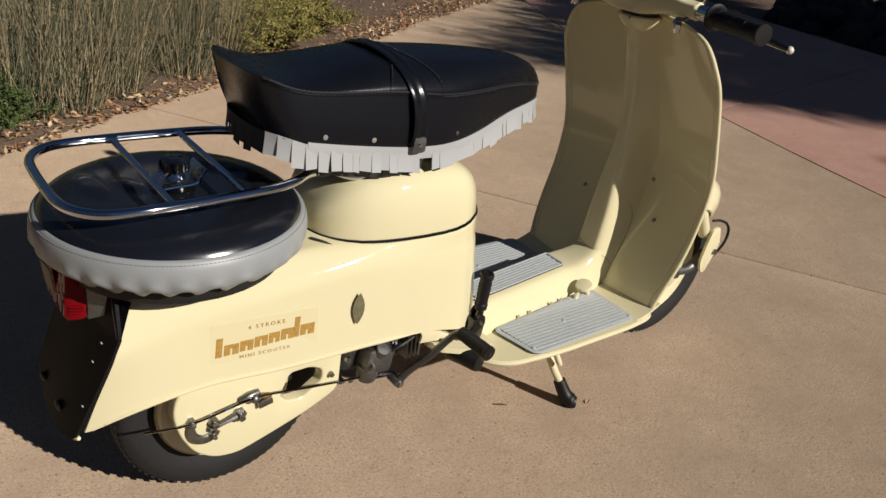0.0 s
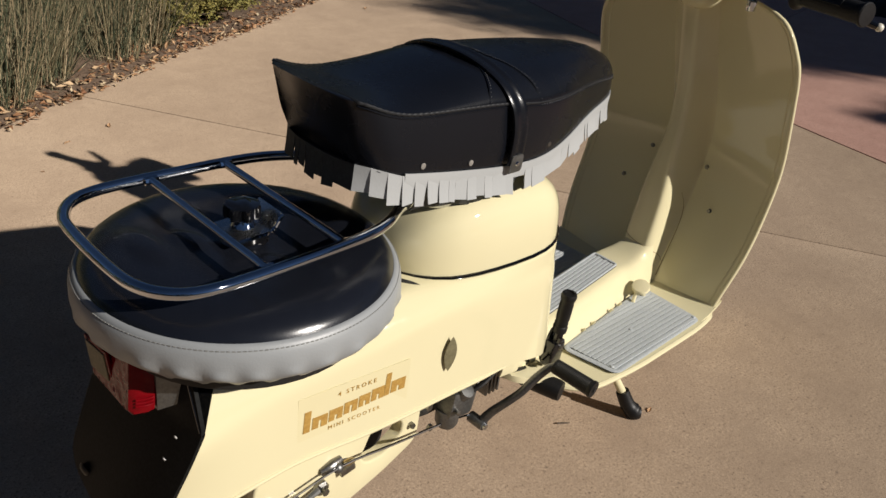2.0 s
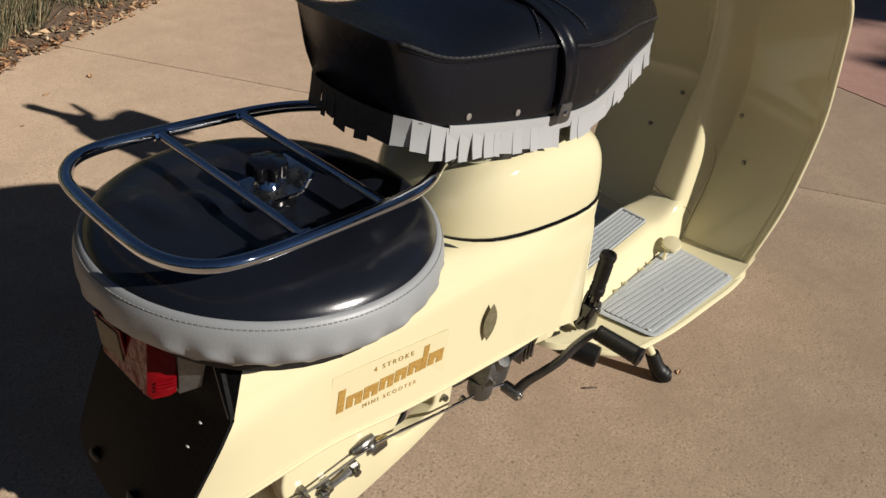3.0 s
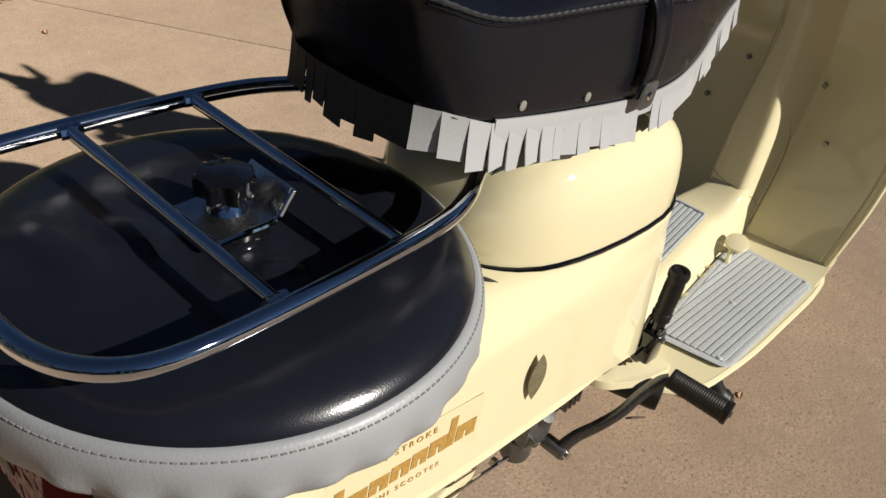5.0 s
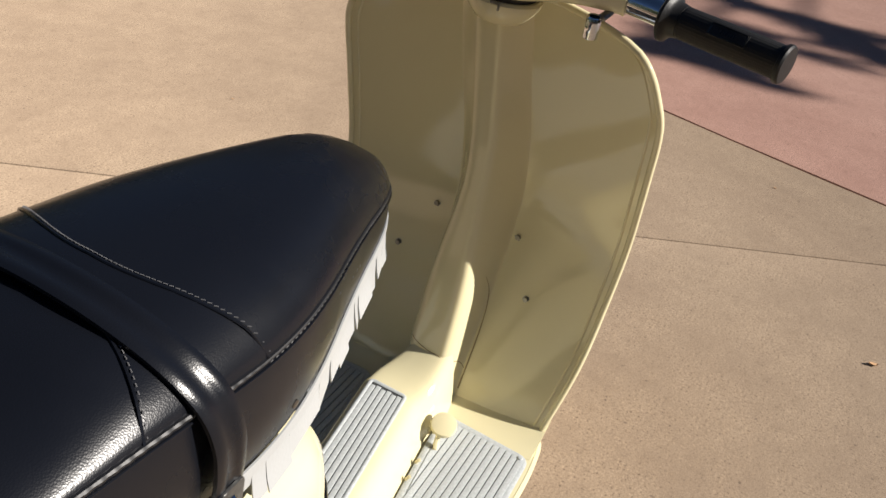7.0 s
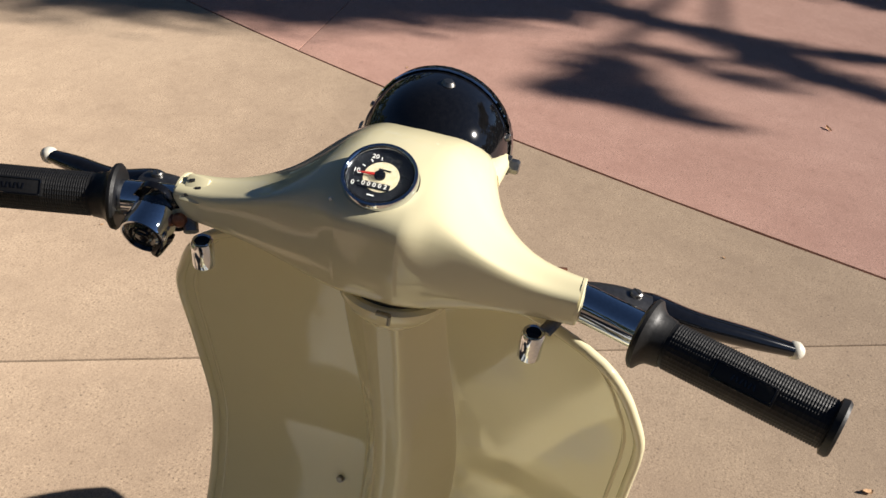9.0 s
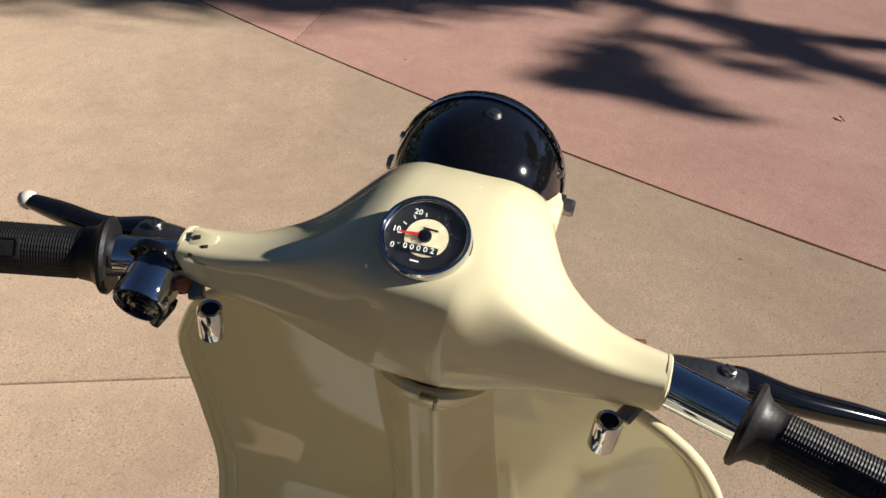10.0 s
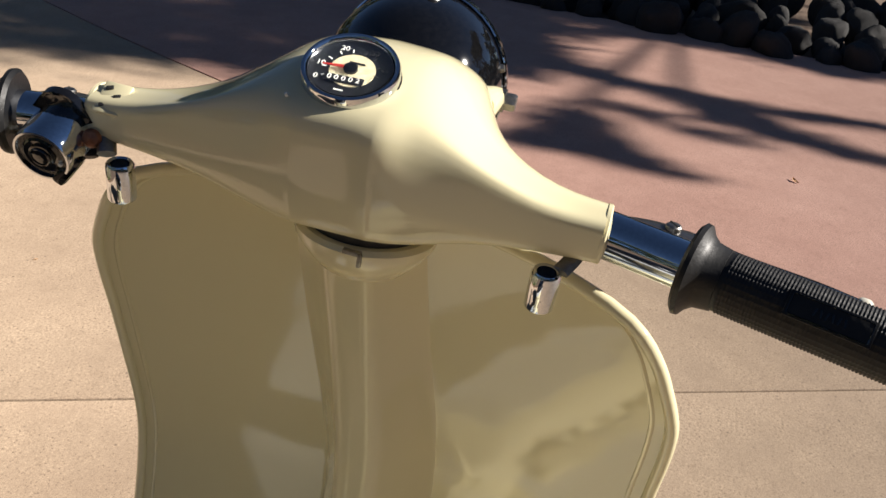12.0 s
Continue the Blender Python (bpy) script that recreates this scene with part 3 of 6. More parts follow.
prof = [(p.x, p.y) for p in glide([(0.1872, 0.5495, 0), (0.193, 0.546, 0), (0.1972, 0.537, 0), (0.1985, 0.524, 0), (0.1975, 0.512, 0), (0.1935, 0.503, 0), (0.184, 0.4965, 0), (0.170, 0.493, 0), (0.170, 0.498, 0), (0.18, 0.534, 0)], 2, True)]
for k in range(240):
    a = 2 * math.pi * k / 240
    wave = 0.0042 * abs(math.sin(a * 13 + 1.3 * math.sin(a * 3))) - 0.0026 + 0.0016 * math.sin(a * 31 + 2)
    ring = []
    for r, z in prof:
        out, up = (1.9, 2.3) if z < 0.503 else (1.1, 1.0) if z < 0.513 else (0.3, 0.0) if z < 0.527 else (0.0, 0.0)
        ring.append((SX + math.cos(a) * (r + out * wave), math.sin(a) * (r + out * wave), z + up * wave))
    rings.append(ring)
part("skirt", loft(rings, loop=True), M_GREYV, cover, "grey vinyl skirt with gathered lower edge", 60)
stitch = bmesh.new()
for k in range(220):
    a = 2 * math.pi * k / 220
    block((0.0010, 0.0034, 0.0010), Matrix.Translation((SX + 0.1944 * math.cos(a), 0.1944 * math.sin(a), 0.5443)) @ Matrix.Rotation(a, 4, "Z"), 0, stitch)
tagged(part("stitching", stitch, M_THREAD_GREY, cover), kind="stuff")
part("spare_wheel", lathe([(0.12, 0.465), (0.145, 0.46), (0.162, 0.468), (0.17, 0.49), (0.17, 0.515), (0.16, 0.53), (0.12, 0.53)], 48, pose(SX, 0, 0), None, True), M_TYRE, scooter, "black spare tyre lying flat inside its cover")
# clamp that holds the spare wheel
bend = glide([(-0.229, 0.5845, 0), (-0.205, 0.5855, 0), (-0.186, 0.5858, 0), (-0.177, 0.5885, 0), (-0.170, 0.597, 0), (-0.163, 0.6055, 0)], 4)
rings = []
for p in bend:
    k = max(0.0, (p.x + 0.186) / 0.03)
    rings.append([(p.x + dx, y, p.y + dz) for y, dx, dz in ((-0.0285 + 0.003 * k, 0, 0), (0.030 - 0.006 * k, 0, 0), (0.030 - 0.006 * k, 0.0015 * k, -0.003), (-0.0285 + 0.003 * k, 0.0015 * k, -0.003))])
clamp = part("wheel_clamp", loft(rings), M_SATIN, scooter, "bent satin steel clamp plate with black star knob", 40)
part("plate_lip", tube([(p.x, -0.0285 + 0.003 * max(0.0, (p.x + 0.186) / 0.03), p.y - 0.001) for p in bend], 0.0026, 8, 1), M_CHROME, clamp)
part("clamp_drum", lathe([(0, 0.583), (0.024, 0.583), (0.0265, 0.581), (0.0265, 0.575), (0.0245, 0.574), (0.0285, 0.571), (0.031, 0.566), (0.033, 0.562)], 32, pose(-0.2, 0.0, 0.0)), M_GLOSS, clamp, "layered black drum under the clamp")
part("boss", lathe([(0, 0.014), (0.0095, 0.014), (0.0105, 0.008), (0.0135, 0.003), (0.0155, 0.0), (0.0, 0.0)], 24, pose(-0.198, 0.006, 0.5855)), M_CHROME, clamp)
knob_pts = []
for k in range(56):
    a = 2 * math.pi * k / 56
    r = 0.0205 + 0.0028 * math.cos(a * 7)
    knob_pts.append((r * math.cos(a), r * math.sin(a)))
part("star_knob", plate(knob_pts, 0.016, pose(-0.198, 0.0075, 0.6135), 0.0025), M_GLOSS, clamp, "black plastic star knob", 50)

# chrome luggage rack
RZ = 0.602
side = [(0.02, -0.075, RZ - 0.006), (-0.025, -0.093, RZ), (-0.06, -0.113, RZ), (-0.10, -0.126, RZ), (-0.16, -0.132, RZ), (-0.26, -0.135, RZ), (-0.325, -0.132, RZ), (-0.359, -0.116, RZ), (-0.379, -0.085, RZ), (-0.385, -0.04, RZ)]
loop = side + [(x, -y, z) for x, y, z in side[::-1]]
loop = [(x * 0.99, y * 1.015 + 0.010, z) for x, y, z in loop]
rack = part("luggage_rack", tube(loop, 0.0072, 14, 4), M_CHROME, scooter, "chromed tube luggage rack over the spare wheel")
for x in (-0.248, -0.142):
    part("crossbar", tube([(x, -0.123, RZ), (x, 0.143, RZ)], 0.0055, 12, 1), M_CHROME, rack)
    for s in (-1, 1):
        part("weld", tube([(x - 0.008, s * 0.13 + 0.01, RZ), (x, s * 0.129 + 0.01, RZ), (x + 0.008, s * 0.13 + 0.01, RZ)], 0.006, 8, 2), M_CHROME, rack)
for s in (-1, 1):
    part("rack_stay", tube([(0.018, s * 0.076 + 0.01, RZ - 0.006), (0.06, s * 0.07, 0.58), (0.1, s * 0.07, 0.575)], 0.0065, 10, 4), M_CHROME, rack)

# seat
seat_w = curve_of([(-0.115, 0.072), (-0.1135, 0.080), (-0.111, 0.0865), (-0.107, 0.0915), (-0.102, 0.0952), (-0.095, 0.0983), (-0.086, 0.1008), (-0.07, 0.1033), (-0.03, 0.106), (0.05, 0.109), (0.15, 0.113), (0.21, 0.1115), (0.25, 0.107), (0.29, 0.098), (0.33, 0.086), (0.37, 0.0745), (0.42, 0.061), (0.45, 0.0505), (0.468, 0.040), (0.479, 0.027), (0.4845, 0.01)])
seat_edge = curve_of([(-0.115, 0.756), (-0.08, 0.742), (-0.03, 0.733), (0.05, 0.728), (0.12, 0.724), (0.2, 0.714), (0.3, 0.711), (0.37, 0.708), (0.43, 0.702), (0.4845, 0.693)])
seat_top = curve_of([(-0.115, 0.762), (-0.09, 0.756), (-0.04, 0.748), (0.02, 0.752), (0.08, 0.761), (0.13, 0.764), (0.2, 0.762), (0.3, 0.757), (0.38, 0.750), (0.43, 0.741), (0.465, 0.724), (0.4845, 0.698)])
seat_low = curve_of([(-0.115, 0.668), (-0.08, 0.66), (-0.03, 0.652), (0.05, 0.639), (0.15, 0.627), (0.22, 0.625), (0.30, 0.636), (0.38, 0.653), (0.44, 0.66), (0.486, 0.664)])
seat_xs = [-0.115, -0.1135, -0.111, -0.107, -0.102, -0.095, -0.086, -0.075, -0.062, -0.047, -0.03, 0.0, 0.04, 0.08, 0.095, 0.1, 0.13, 0.16, 0.19, 0.195, 0.21, 0.23, 0.25, 0.27, 0.29, 0.31, 0.33, 0.35, 0.38, 0.41, 0.432, 0.45, 0.462, 0.472, 0.479, 0.4845]


def tail_tuck(x, z, y=0.0):
    """The back of the seat leans: the top stands further back than the foot."""
    k = max(0.0, min(1.0, (-0.02 - x) / 0.095))
    k = k * k * (1.6 - 0.6 * k)
    return x + k * ((0.70 - z) * (0.42 if z < 0.70 else 0.24) + 0.002 + 0.026 * min(1.0, abs(y) / 0.1) ** 2.5)


def seat_half(x):
    w, e, t, lo = seat_w(x), seat_edge(x), seat_top(x), seat_low(x)
    h = e - lo
    side = [(w * 0.93, lo), (w * 0.975, lo + h * 0.1), (w * 1.0, lo + h * 0.45), (w * 0.985, lo + h * 0.85), (w * 0.965, e), (w * 0.93, e + (t - e) * 0.25), (w * 0.78, e + (t - e) * 0.62), (w * 0.5, e + (t - e) * 0.9), (0, t)]
    return [(p.x, p.y) for p in glide([(a, b, 0) for a, b in side], 3)]


def seat_ring(x):
    h = seat_half(x)
    ring = [(-y, z) for y, z in h] + [(y, z) for y, z in h[::-1][1:]]
    return [(tail_tuck(x, z, y), y, z) for y, z in ring]


seat = part("seat", loft([seat_ring(x) for x in seat_xs]), M_LEATHER, scooter, "black vinyl dual seat with grey fringe and strap", 60)


def seat_at(x, u, lift=0.0):
    """On the seat's top: u from -1 (right edge) to 1."""
    w, e, t = seat_w(x) * 0.965, seat_edge(x), seat_top(x)
    a = abs(u)
    h = [q for q in seat_half(x) if q[1] >= e - 1e-6]
    z = h[0][1] if w * a >= h[0][0] else t
    for (y0, z0), (y1, z1) in zip(h, h[1:]):
        if y1 <= w * a <= y0:
            z = z0 + (z1 - z0) * (y0 - w * a) / max(y0 - y1, 1e-6)
    z += lift
    return (tail_tuck(x, z, w * u), w * u, z)


# the sewn edge: a puckered bead with dark stitches, a plain stitch line towards the nose
edge_line = glide([seat_at(x, -1.0, 0.0012) for x in seat_xs[2:]], 3)
edge_line = edge_line + [Vector((p.x, -p.y, p.z)) for p in edge_line[::-1]]
dense = [edge_line[0]]
for a, b in zip(edge_line, edge_line[1:]):
    n = max(1, int((b - a).length / 0.0011))
    dense += [a.lerp(b, (k + 1) / n) for k in range(n)]
run, bead = 0.0, []
for k, p in enumerate(dense):
    run += (p - dense[max(k - 1, 0)]).length
    pucker = max(0.0, min(1.0, (0.20 - p.x) / 0.05))
    bead.append(0.0015 + 0.0007 * pucker + 0.00025 * pucker * math.sin(run * 2 * math.pi / 0.0088))
part("piping", tube(dense, bead, 8, 1, True), M_BEAD, seat)
part("welt", tube([p + Vector((0, math.copysign(0.0018, p.y), -0.0042)) for p in edge_line], 0.0009, 6, 1, True), M_LEATHER, seat)
th = bmesh.new()
run = 0.0
for a, b in zip(dense, dense[1:]):
    run += (b - a).length
    if run > 0.0052 and a.x > 0.2:
        run = 0.0
        c = (a + b) / 2
        block((0.0026, 0.0007, 0.0007), aim((c.x, c.y + math.copysign(0.0004, c.y), c.z - 0.0030), (0, 0, 1)) @ Matrix.Rotation(math.atan2((b - a).y, (b - a).x), 4, "Z"), 0, th)
tagged(part("stitching", th, M_THREAD, seat), kind="stuff")
for x0, bow in ((0.094, 0.036), (0.198, -0.036)):
    run = [(x0 + bow * (1 - (k / 10) ** 2), k / 10) for k in range(-10, 11)]
    part("seam", tube([seat_at(x, u, 0.0003 + 0.0022 * abs(u) ** 5) for x, u in run], 0.0011, 6, 3), M_LEATHER, seat)
    th = bmesh.new()
    line = glide([seat_at(x + 0.0028, u, 0.0004 + 0.0024 * abs(u) ** 5) for x, u in run], 3)
    for a, b in zip(line, line[1:]):
        block((0.0026, 0.0006, 0.0006), aim((a + b) / 2, (0, 0, 1)) @ Matrix.Rotation(math.atan2((b - a).y, (b - a).x), 4, "Z"), 0, th)
    tagged(part("stitching", th, M_THREAD, seat), kind="stuff")

# strap over the seat, with its tab and rivet on each side
strap = [(0.150, -0.1175, 0.638), (0.149, -0.121, 0.67), (0.146, -0.121, 0.70), (0.141, -0.113, 0.728), (0.135, -0.090, 0.7505), (0.131, -0.05, 0.765), (0.13, 0, 0.7695), (0.131, 0.05, 0.765), (0.135, 0.090, 0.7505), (0.141, 0.113, 0.728), (0.146, 0.121, 0.70), (0.149, 0.121, 0.67), (0.150, 0.1175, 0.638)]
strap_line = glide(strap, 4)


def band(line, wide, thick, normal):
    rings = []
    for i, p in enumerate(line):
        d = (line[min(i + 1, len(line) - 1)] - line[max(i - 1, 0)]).normalized()
        a = Vector((1, 0, 0))
        a = (a - d * a.dot(d)).normalized()
        n = d.cross(a)
        prof = [(-1, -0.5), (-1, 0.3), (-0.8, 0.5), (-0.45, 0.62), (-0.3, 0.35), (0.3, 0.35), (0.45, 0.62), (0.8, 0.5), (1, 0.3), (1, -0.5)]
        rings.append([p + a * (u * wide / 2) - n * (v * thick) for u, v in prof])
    return loft(rings)


strap_ob = part("seat_strap", band(strap_line, 0.0265, 0.0038, None), M_LEATHER, scooter, "black vinyl passenger strap across the seat", 50)
for s in (-1, 1):
    part("strap_tab", plate(rounded([(-0.0115, -0.013), (0.0115, -0.013), (0.0115, 0.013), (-0.0115, 0.013)], 0.005), 0.002, aim((0.15, s * 0.1225, 0.640), (0, s, -0.05)) if s > 0 else aim((0.15, -0.1225, 0.640), (0, -1, -0.05)), 0.0006), M_ALU, strap_ob, "steel strap end tab")
    part("tab_screw", lathe([(0, 0.0022), (0.003, 0.0018), (0.0038, 0.0)], 14, aim((0.15, s * 0.123, 0.640), (0, s, -0.05))), M_CHROME, strap_ob)
    for x, up, size, metal in ((-0.013, 0.0165, 0.66, M_RIVET), (0.071, 0.017, 0.66, M_RIVET), (0.235, 0.0205, 0.55, M_STEEL)):
        part("rivet", lathe([(0, 0.0016 * size), (0.0045 * size, 0.0013 * size), (0.0062 * size, 0.0005), (0.0063 * size, -0.0006)], 16, aim((x, s * (seat_w(x) * 0.985 + 0.0008), seat_low(x) + up), (0, s, 0.03))), metal, seat, "flat dull rivet")
# fringe: a grey band under the seat's edge, cut into strips
rim = [Vector((tail_tuck(x, seat_low(x), seat_w(x)), -seat_w(x) * 0.965, seat_low(x))) for x in seat_xs]
rim = [Vector((tail_tuck(-0.115, 0.668, y), y, 0.668)) for y in (-0.02, -0.045, -0.068)] + rim
rim = glide(rim + [Vector((p.x, -p.y, p.z)) for p in rim[::-1]], 3, True)
lengths = [0.0]
for a, b in zip(rim, rim[1:] + rim[:1]):
    lengths.append(lengths[-1] + (b - a).length)


def rim_at(s):
    s %= lengths[-1]
    i = max(k for k in range(len(rim)) if lengths[k] <= s)
    a, b = rim[i], rim[(i + 1) % len(rim)]
    u = (s - lengths[i]) / max(lengths[i + 1] - lengths[i], 1e-6)
    p = a.lerp(b, u)
    d = (b - a).normalized()
    return p, d, Vector((d.y, -d.x, 0)).normalized()


def fringe_strip(s0, s1, drop, flare, twist, cut):
    bm = bmesh.new()
    rings = []
    for v in (0.0, 0.3, 0.65, 1.0):
        row = []
        for s, k in ((s0, -1), (s1, 1)):
            p, d, n = rim_at(s)
            q = p + n * (0.0018 + flare * v * v + twist * k * v) + Vector((0, 0, 0.003 - (drop + cut * k) * v))
            row.append((q, n))
        (a, na), (b, nb) = row
        rings.append([a + na * 0.0006, b + nb * 0.0006, b - nb * 0.0006, a - na * 0.0006])
    return loft(rings, bm)


rnd = random.Random(7)
fringe = part("fringe", tube([rim_at(lengths[-1] * k / 90)[0] + rim_at(lengths[-1] * k / 90)[2] * 0.0004 for k in range(90)], 0.0014, 6, 1, True), M_DARKGREY, seat, "grey vinyl fringe cut into strips")
s = 0.0
while s < lengths[-1] - 0.008:
    p, d, n = rim_at(s)
    step = rnd.choice((0.012, 0.016, 0.019, 0.022, 0.03, 0.018))
    if 0.06 < p.x < 0.30:
        step = rnd.choice((0.016, 0.03, 0.04, 0.026, 0.05))
    corner = p.x < 0.0 and p.y < -0.055
    step = 0.021 if corner else step
    e = min(s + step, lengths[-1])
    gap = 0.0003 if p.x < -0.05 else rnd.uniform(0.0003, 0.0016 if p.x < 0.06 else 0.0006)
    if p.y < 0 and 0.158 < p.x < 0.172:
        s = e
        continue
    # Strips at the back are dark grey: the shade behind the seat is coloured in.
    part("fringe_strip", fringe_strip(s, e - gap, rnd.uniform(0.033, 0.042) * (rnd.uniform(0.95, 1.08) if p.x > 0.30 else 1), rnd.uniform(0.003, 0.006) if p.x > 0.30 else rnd.uniform(0.001, 0.006) if p.x > -0.04 else 0.002, -0.0022 if corner else rnd.uniform(-0.0018, 0.0018), rnd.uniform(-0.0015, 0.0015)), M_FRINGE if p.x > -0.045 or p.y < -0.055 else M_DARKGREY, fringe)
    s = e
first = next(k for k in range(500) if rim_at(lengths[-1] * k / 500)[0].x > -0.042)
last = max(k for k in range(500) if rim_at(lengths[-1] * k / 500)[0].x > -0.042)
rings = []
for k in range(first, last + 1):
    p, d, n = rim_at(lengths[-1] * k / 500)
    low = 0.014 if p.x < 0.28 else 0.022
    q = p + n * 0.0023
    rings.append([q + n * 0.0006 + Vector((0, 0, 0.0065)), q + n * 0.0008, q - n * 0.0005 - Vector((0, 0, low)), q - n * 0.001 - Vector((0, 0, low)), q - n * 0.0008, q - n * 0.0010 + Vector((0, 0, 0.0065))])
part("fringe_band", loft(rings), M_FRINGE, fringe, "uncut grey upper band of the fringe")
# Dark strips added inside, darkening the space between fringe and tank.
s = 0.0
while s < lengths[-1] - 0.02:
    p, d, n = rim_at(s)
    e = s + rnd.uniform(0.019, 0.026)
    if -0.05 < p.x < 0.165:
        part("under_strip", fringe_strip(s, e - 0.0016, rnd.uniform(0.054, 0.06), -0.02, 0.0, rnd.uniform(-0.002, 0.002)), M_DARKGREY, fringe, "dark inner fringe strip")
    s = e
part("seat_base", loft([[(tail_tuck(x, seat_low(x), seat_w(x)), y * seat_w(x) * 0.9, z) for y, z in ((-1, seat_low(x) + 0.004), (1, seat_low(x) + 0.004), (1, seat_low(x) - 0.012), (-1, seat_low(x) - 0.012))] for x in seat_xs[1:-1]]), M_DARK, seat)
part("seat_frame", block((0.2, 0.1, 0.06), pose(0.16, 0, 0.6), 0.01), M_DARK, scooter, "dark seat frame under the cushion")


# wheels
def add_wheel(x, z, steer, label):
    m = Matrix.Translation((x, -0.012 if steer else 0.0, z)) @ Matrix.Rotation(radians(steer), 4, "Z") @ Matrix.Rotation(radians(90), 4, "X")
    tyre = part("tyre", lathe([(0.118, -0.024), (0.135, -0.032), (0.158, -0.0345), (0.172, -0.031), (0.180, -0.021), (0.1835, -0.008), (0.1835, 0.008), (0.180, 0.021), (0.172, 0.031), (0.158, 0.0345), (0.135, 0.032), (0.118, 0.024)], 64, m, None, True), M_TYRE, scooter, label)
    part("rim", lathe([(0.02, -0.02), (0.05, -0.022), (0.09, -0.012), (0.112, -0.02), (0.121, -0.026), (0.121, 0.026), (0.112, 0.02), (0.09, 0.012), (0.05, 0.022), (0.02, 0.02)], 48, m, None, True), M_CREAM, tyre)
    tread = bmesh.new()
    for k in range(72):
        a = 2 * math.pi * k / 72
        for sgn in (-1, 1):
            block((0.0008, 0.0075, 0.014), m @ Matrix.Rotation(a + sgn * 0.02, 4, "Z") @ Matrix.Translation((0.1787, 0, sgn * 0.0165)) @ Matrix.Rotation(radians(sgn * 34), 4, "Y"), 0, tread)
    tagged(part("tread", tread, M_TYRE, tyre), kind="stuff")
    return tyre


RX, RZW, FX, FZW = -0.135, 0.184, 1.015, 0.184
add_wheel(RX, RZW, 0, "black rear tyre with dusty tread")
add_wheel(FX, FZW, 4, "black front tyre with dusty tread")

# swing arm and drum on the right: one smooth casting
arm_out = rounded([(-0.243, 0.262), (-0.250, 0.230), (-0.240, 0.186), (-0.216, 0.143), (-0.182, 0.119), (-0.142, 0.113), (-0.09, 0.128), (-0.017, 0.152), (0.049, 0.183), (0.053, 0.297), (-0.1, 0.30), (-0.215, 0.297)], 0.02, 5)
window = rounded([(-0.048, 0.246), (-0.011, 0.247), (0.013, 0.236), (0.014, 0.212), (-0.022, 0.188), (-0.052, 0.189), (-0.066, 0.206), (-0.058, 0.222)], 0.009, 4)


def plate_with_hole(outline, hole, y0, y1, round_off):
    bm = bmesh.new()
    edges = []
    for ring in (outline, hole):
        vs = [bm.verts.new((x, y0, z)) for x, z in ring]
        edges += [bm.edges.new((vs[i], vs[(i + 1) % len(vs)])) for i in range(len(vs))]
    bmesh.ops.triangle_fill(bm, edges=edges, use_beauty=True)
    ext = bmesh.ops.extrude_face_region(bm, geom=bm.faces[:])
    bmesh.ops.translate(bm, vec=(0, y1 - y0, 0), verts=[v for v in ext["geom"] if isinstance(v, bmesh.types.BMVert)])
    bm.normal_update()
    sharp = [e for e in bm.edges if all(abs(v.co.y - y0) < 1e-6 for v in e.verts) and len(e.link_faces) == 2 and e.calc_face_angle(0.0) > 1.0]
    bmesh.ops.bevel(bm, geom=sharp, offset=round_off, segments=3, profile=0.5, affect="EDGES")
    return bm


swing = part("swing_arm", plate_with_hole(arm_out, window, -0.096, -0.074, 0.004), M_CREAM, scooter, "cream cast swing arm with drum brake", 55)
part("backing_disc", lathe([(0.0, 0.0), (0.098, 0.0), (0.106, 0.002), (0.109, -0.002), (0.109, -0.012), (0.0, -0.012)], 48, aim((-0.15, -0.056, 0.2), (0, -1, 0))), M_CREAM, swing, "cream disc behind the drum")
hoop = [(-0.198 + 0.025 * math.cos(a), -0.1, 0.194 + 0.025 * math.sin(a)) for a in (radians(d) for d in (140, 175, 210, 240, 270, 300, 325))]
part("brake_cam_lever", tube(hoop, [0.006, 0.0075, 0.0085, 0.009, 0.0088, 0.008, 0.0055], 8, 3, False, None, 0.5), M_STEEL, swing, "worn steel hook-shaped brake lever")
for x, z, r in ((-0.141, 0.198, 0.0125), (-0.185, 0.199, 0.009), (-0.187, 0.176, 0.0075), (-0.222, 0.212, 0.0075)):
    part("nut", lathe([(0, 0.012), (r * 0.7, 0.012), (r, 0.008), (r, 0.0)], 6, aim((x, -0.0955, z), (0, -1, 0))), M_STEEL, swing)
    part("stud", lathe([(0, 0.018), (r * 0.45, 0.017), (r * 0.5, 0.0)], 12, aim((x, -0.097, z), (0, -1, 0))), M_STEEL, swing)
part("link", tube([(-0.192, -0.102, 0.188), (-0.168, -0.105, 0.196), (-0.148, -0.104, 0.2)], [0.005, 0.0042, 0.006], 8, 3), M_ALU, swing)
part("pivot_boss", tube([(-0.141, -0.097, 0.224), (-0.122, -0.099, 0.228), (-0.106, -0.098, 0.231)], [0.006, 0.0095, 0.006], 12, 3), M_STEEL, swing, "dull steel pivot boss")
part("ball_joint", lathe([(0, 0.0085), (0.0045, 0.0075), (0.0078, 0.004), (0.0085, 0.0), (0.007, -0.005), (0, -0.008)], 16, aim((-0.117, -0.106, 0.226), (0, -1, 0))), M_ALU, swing)
part("adjuster", tube([(-0.108, -0.107, 0.2275), (-0.098, -0.107, 0.2265), (-0.088, -0.107, 0.225)], [0.0035, 0.0052, 0.0035], 8, 3), M_BRASS, swing)
part("clamp_bracket", block((0.026, 0.012, 0.012), pose(-0.096, -0.1, 0.208, 0, -10), 0.002), M_STEEL, swing)
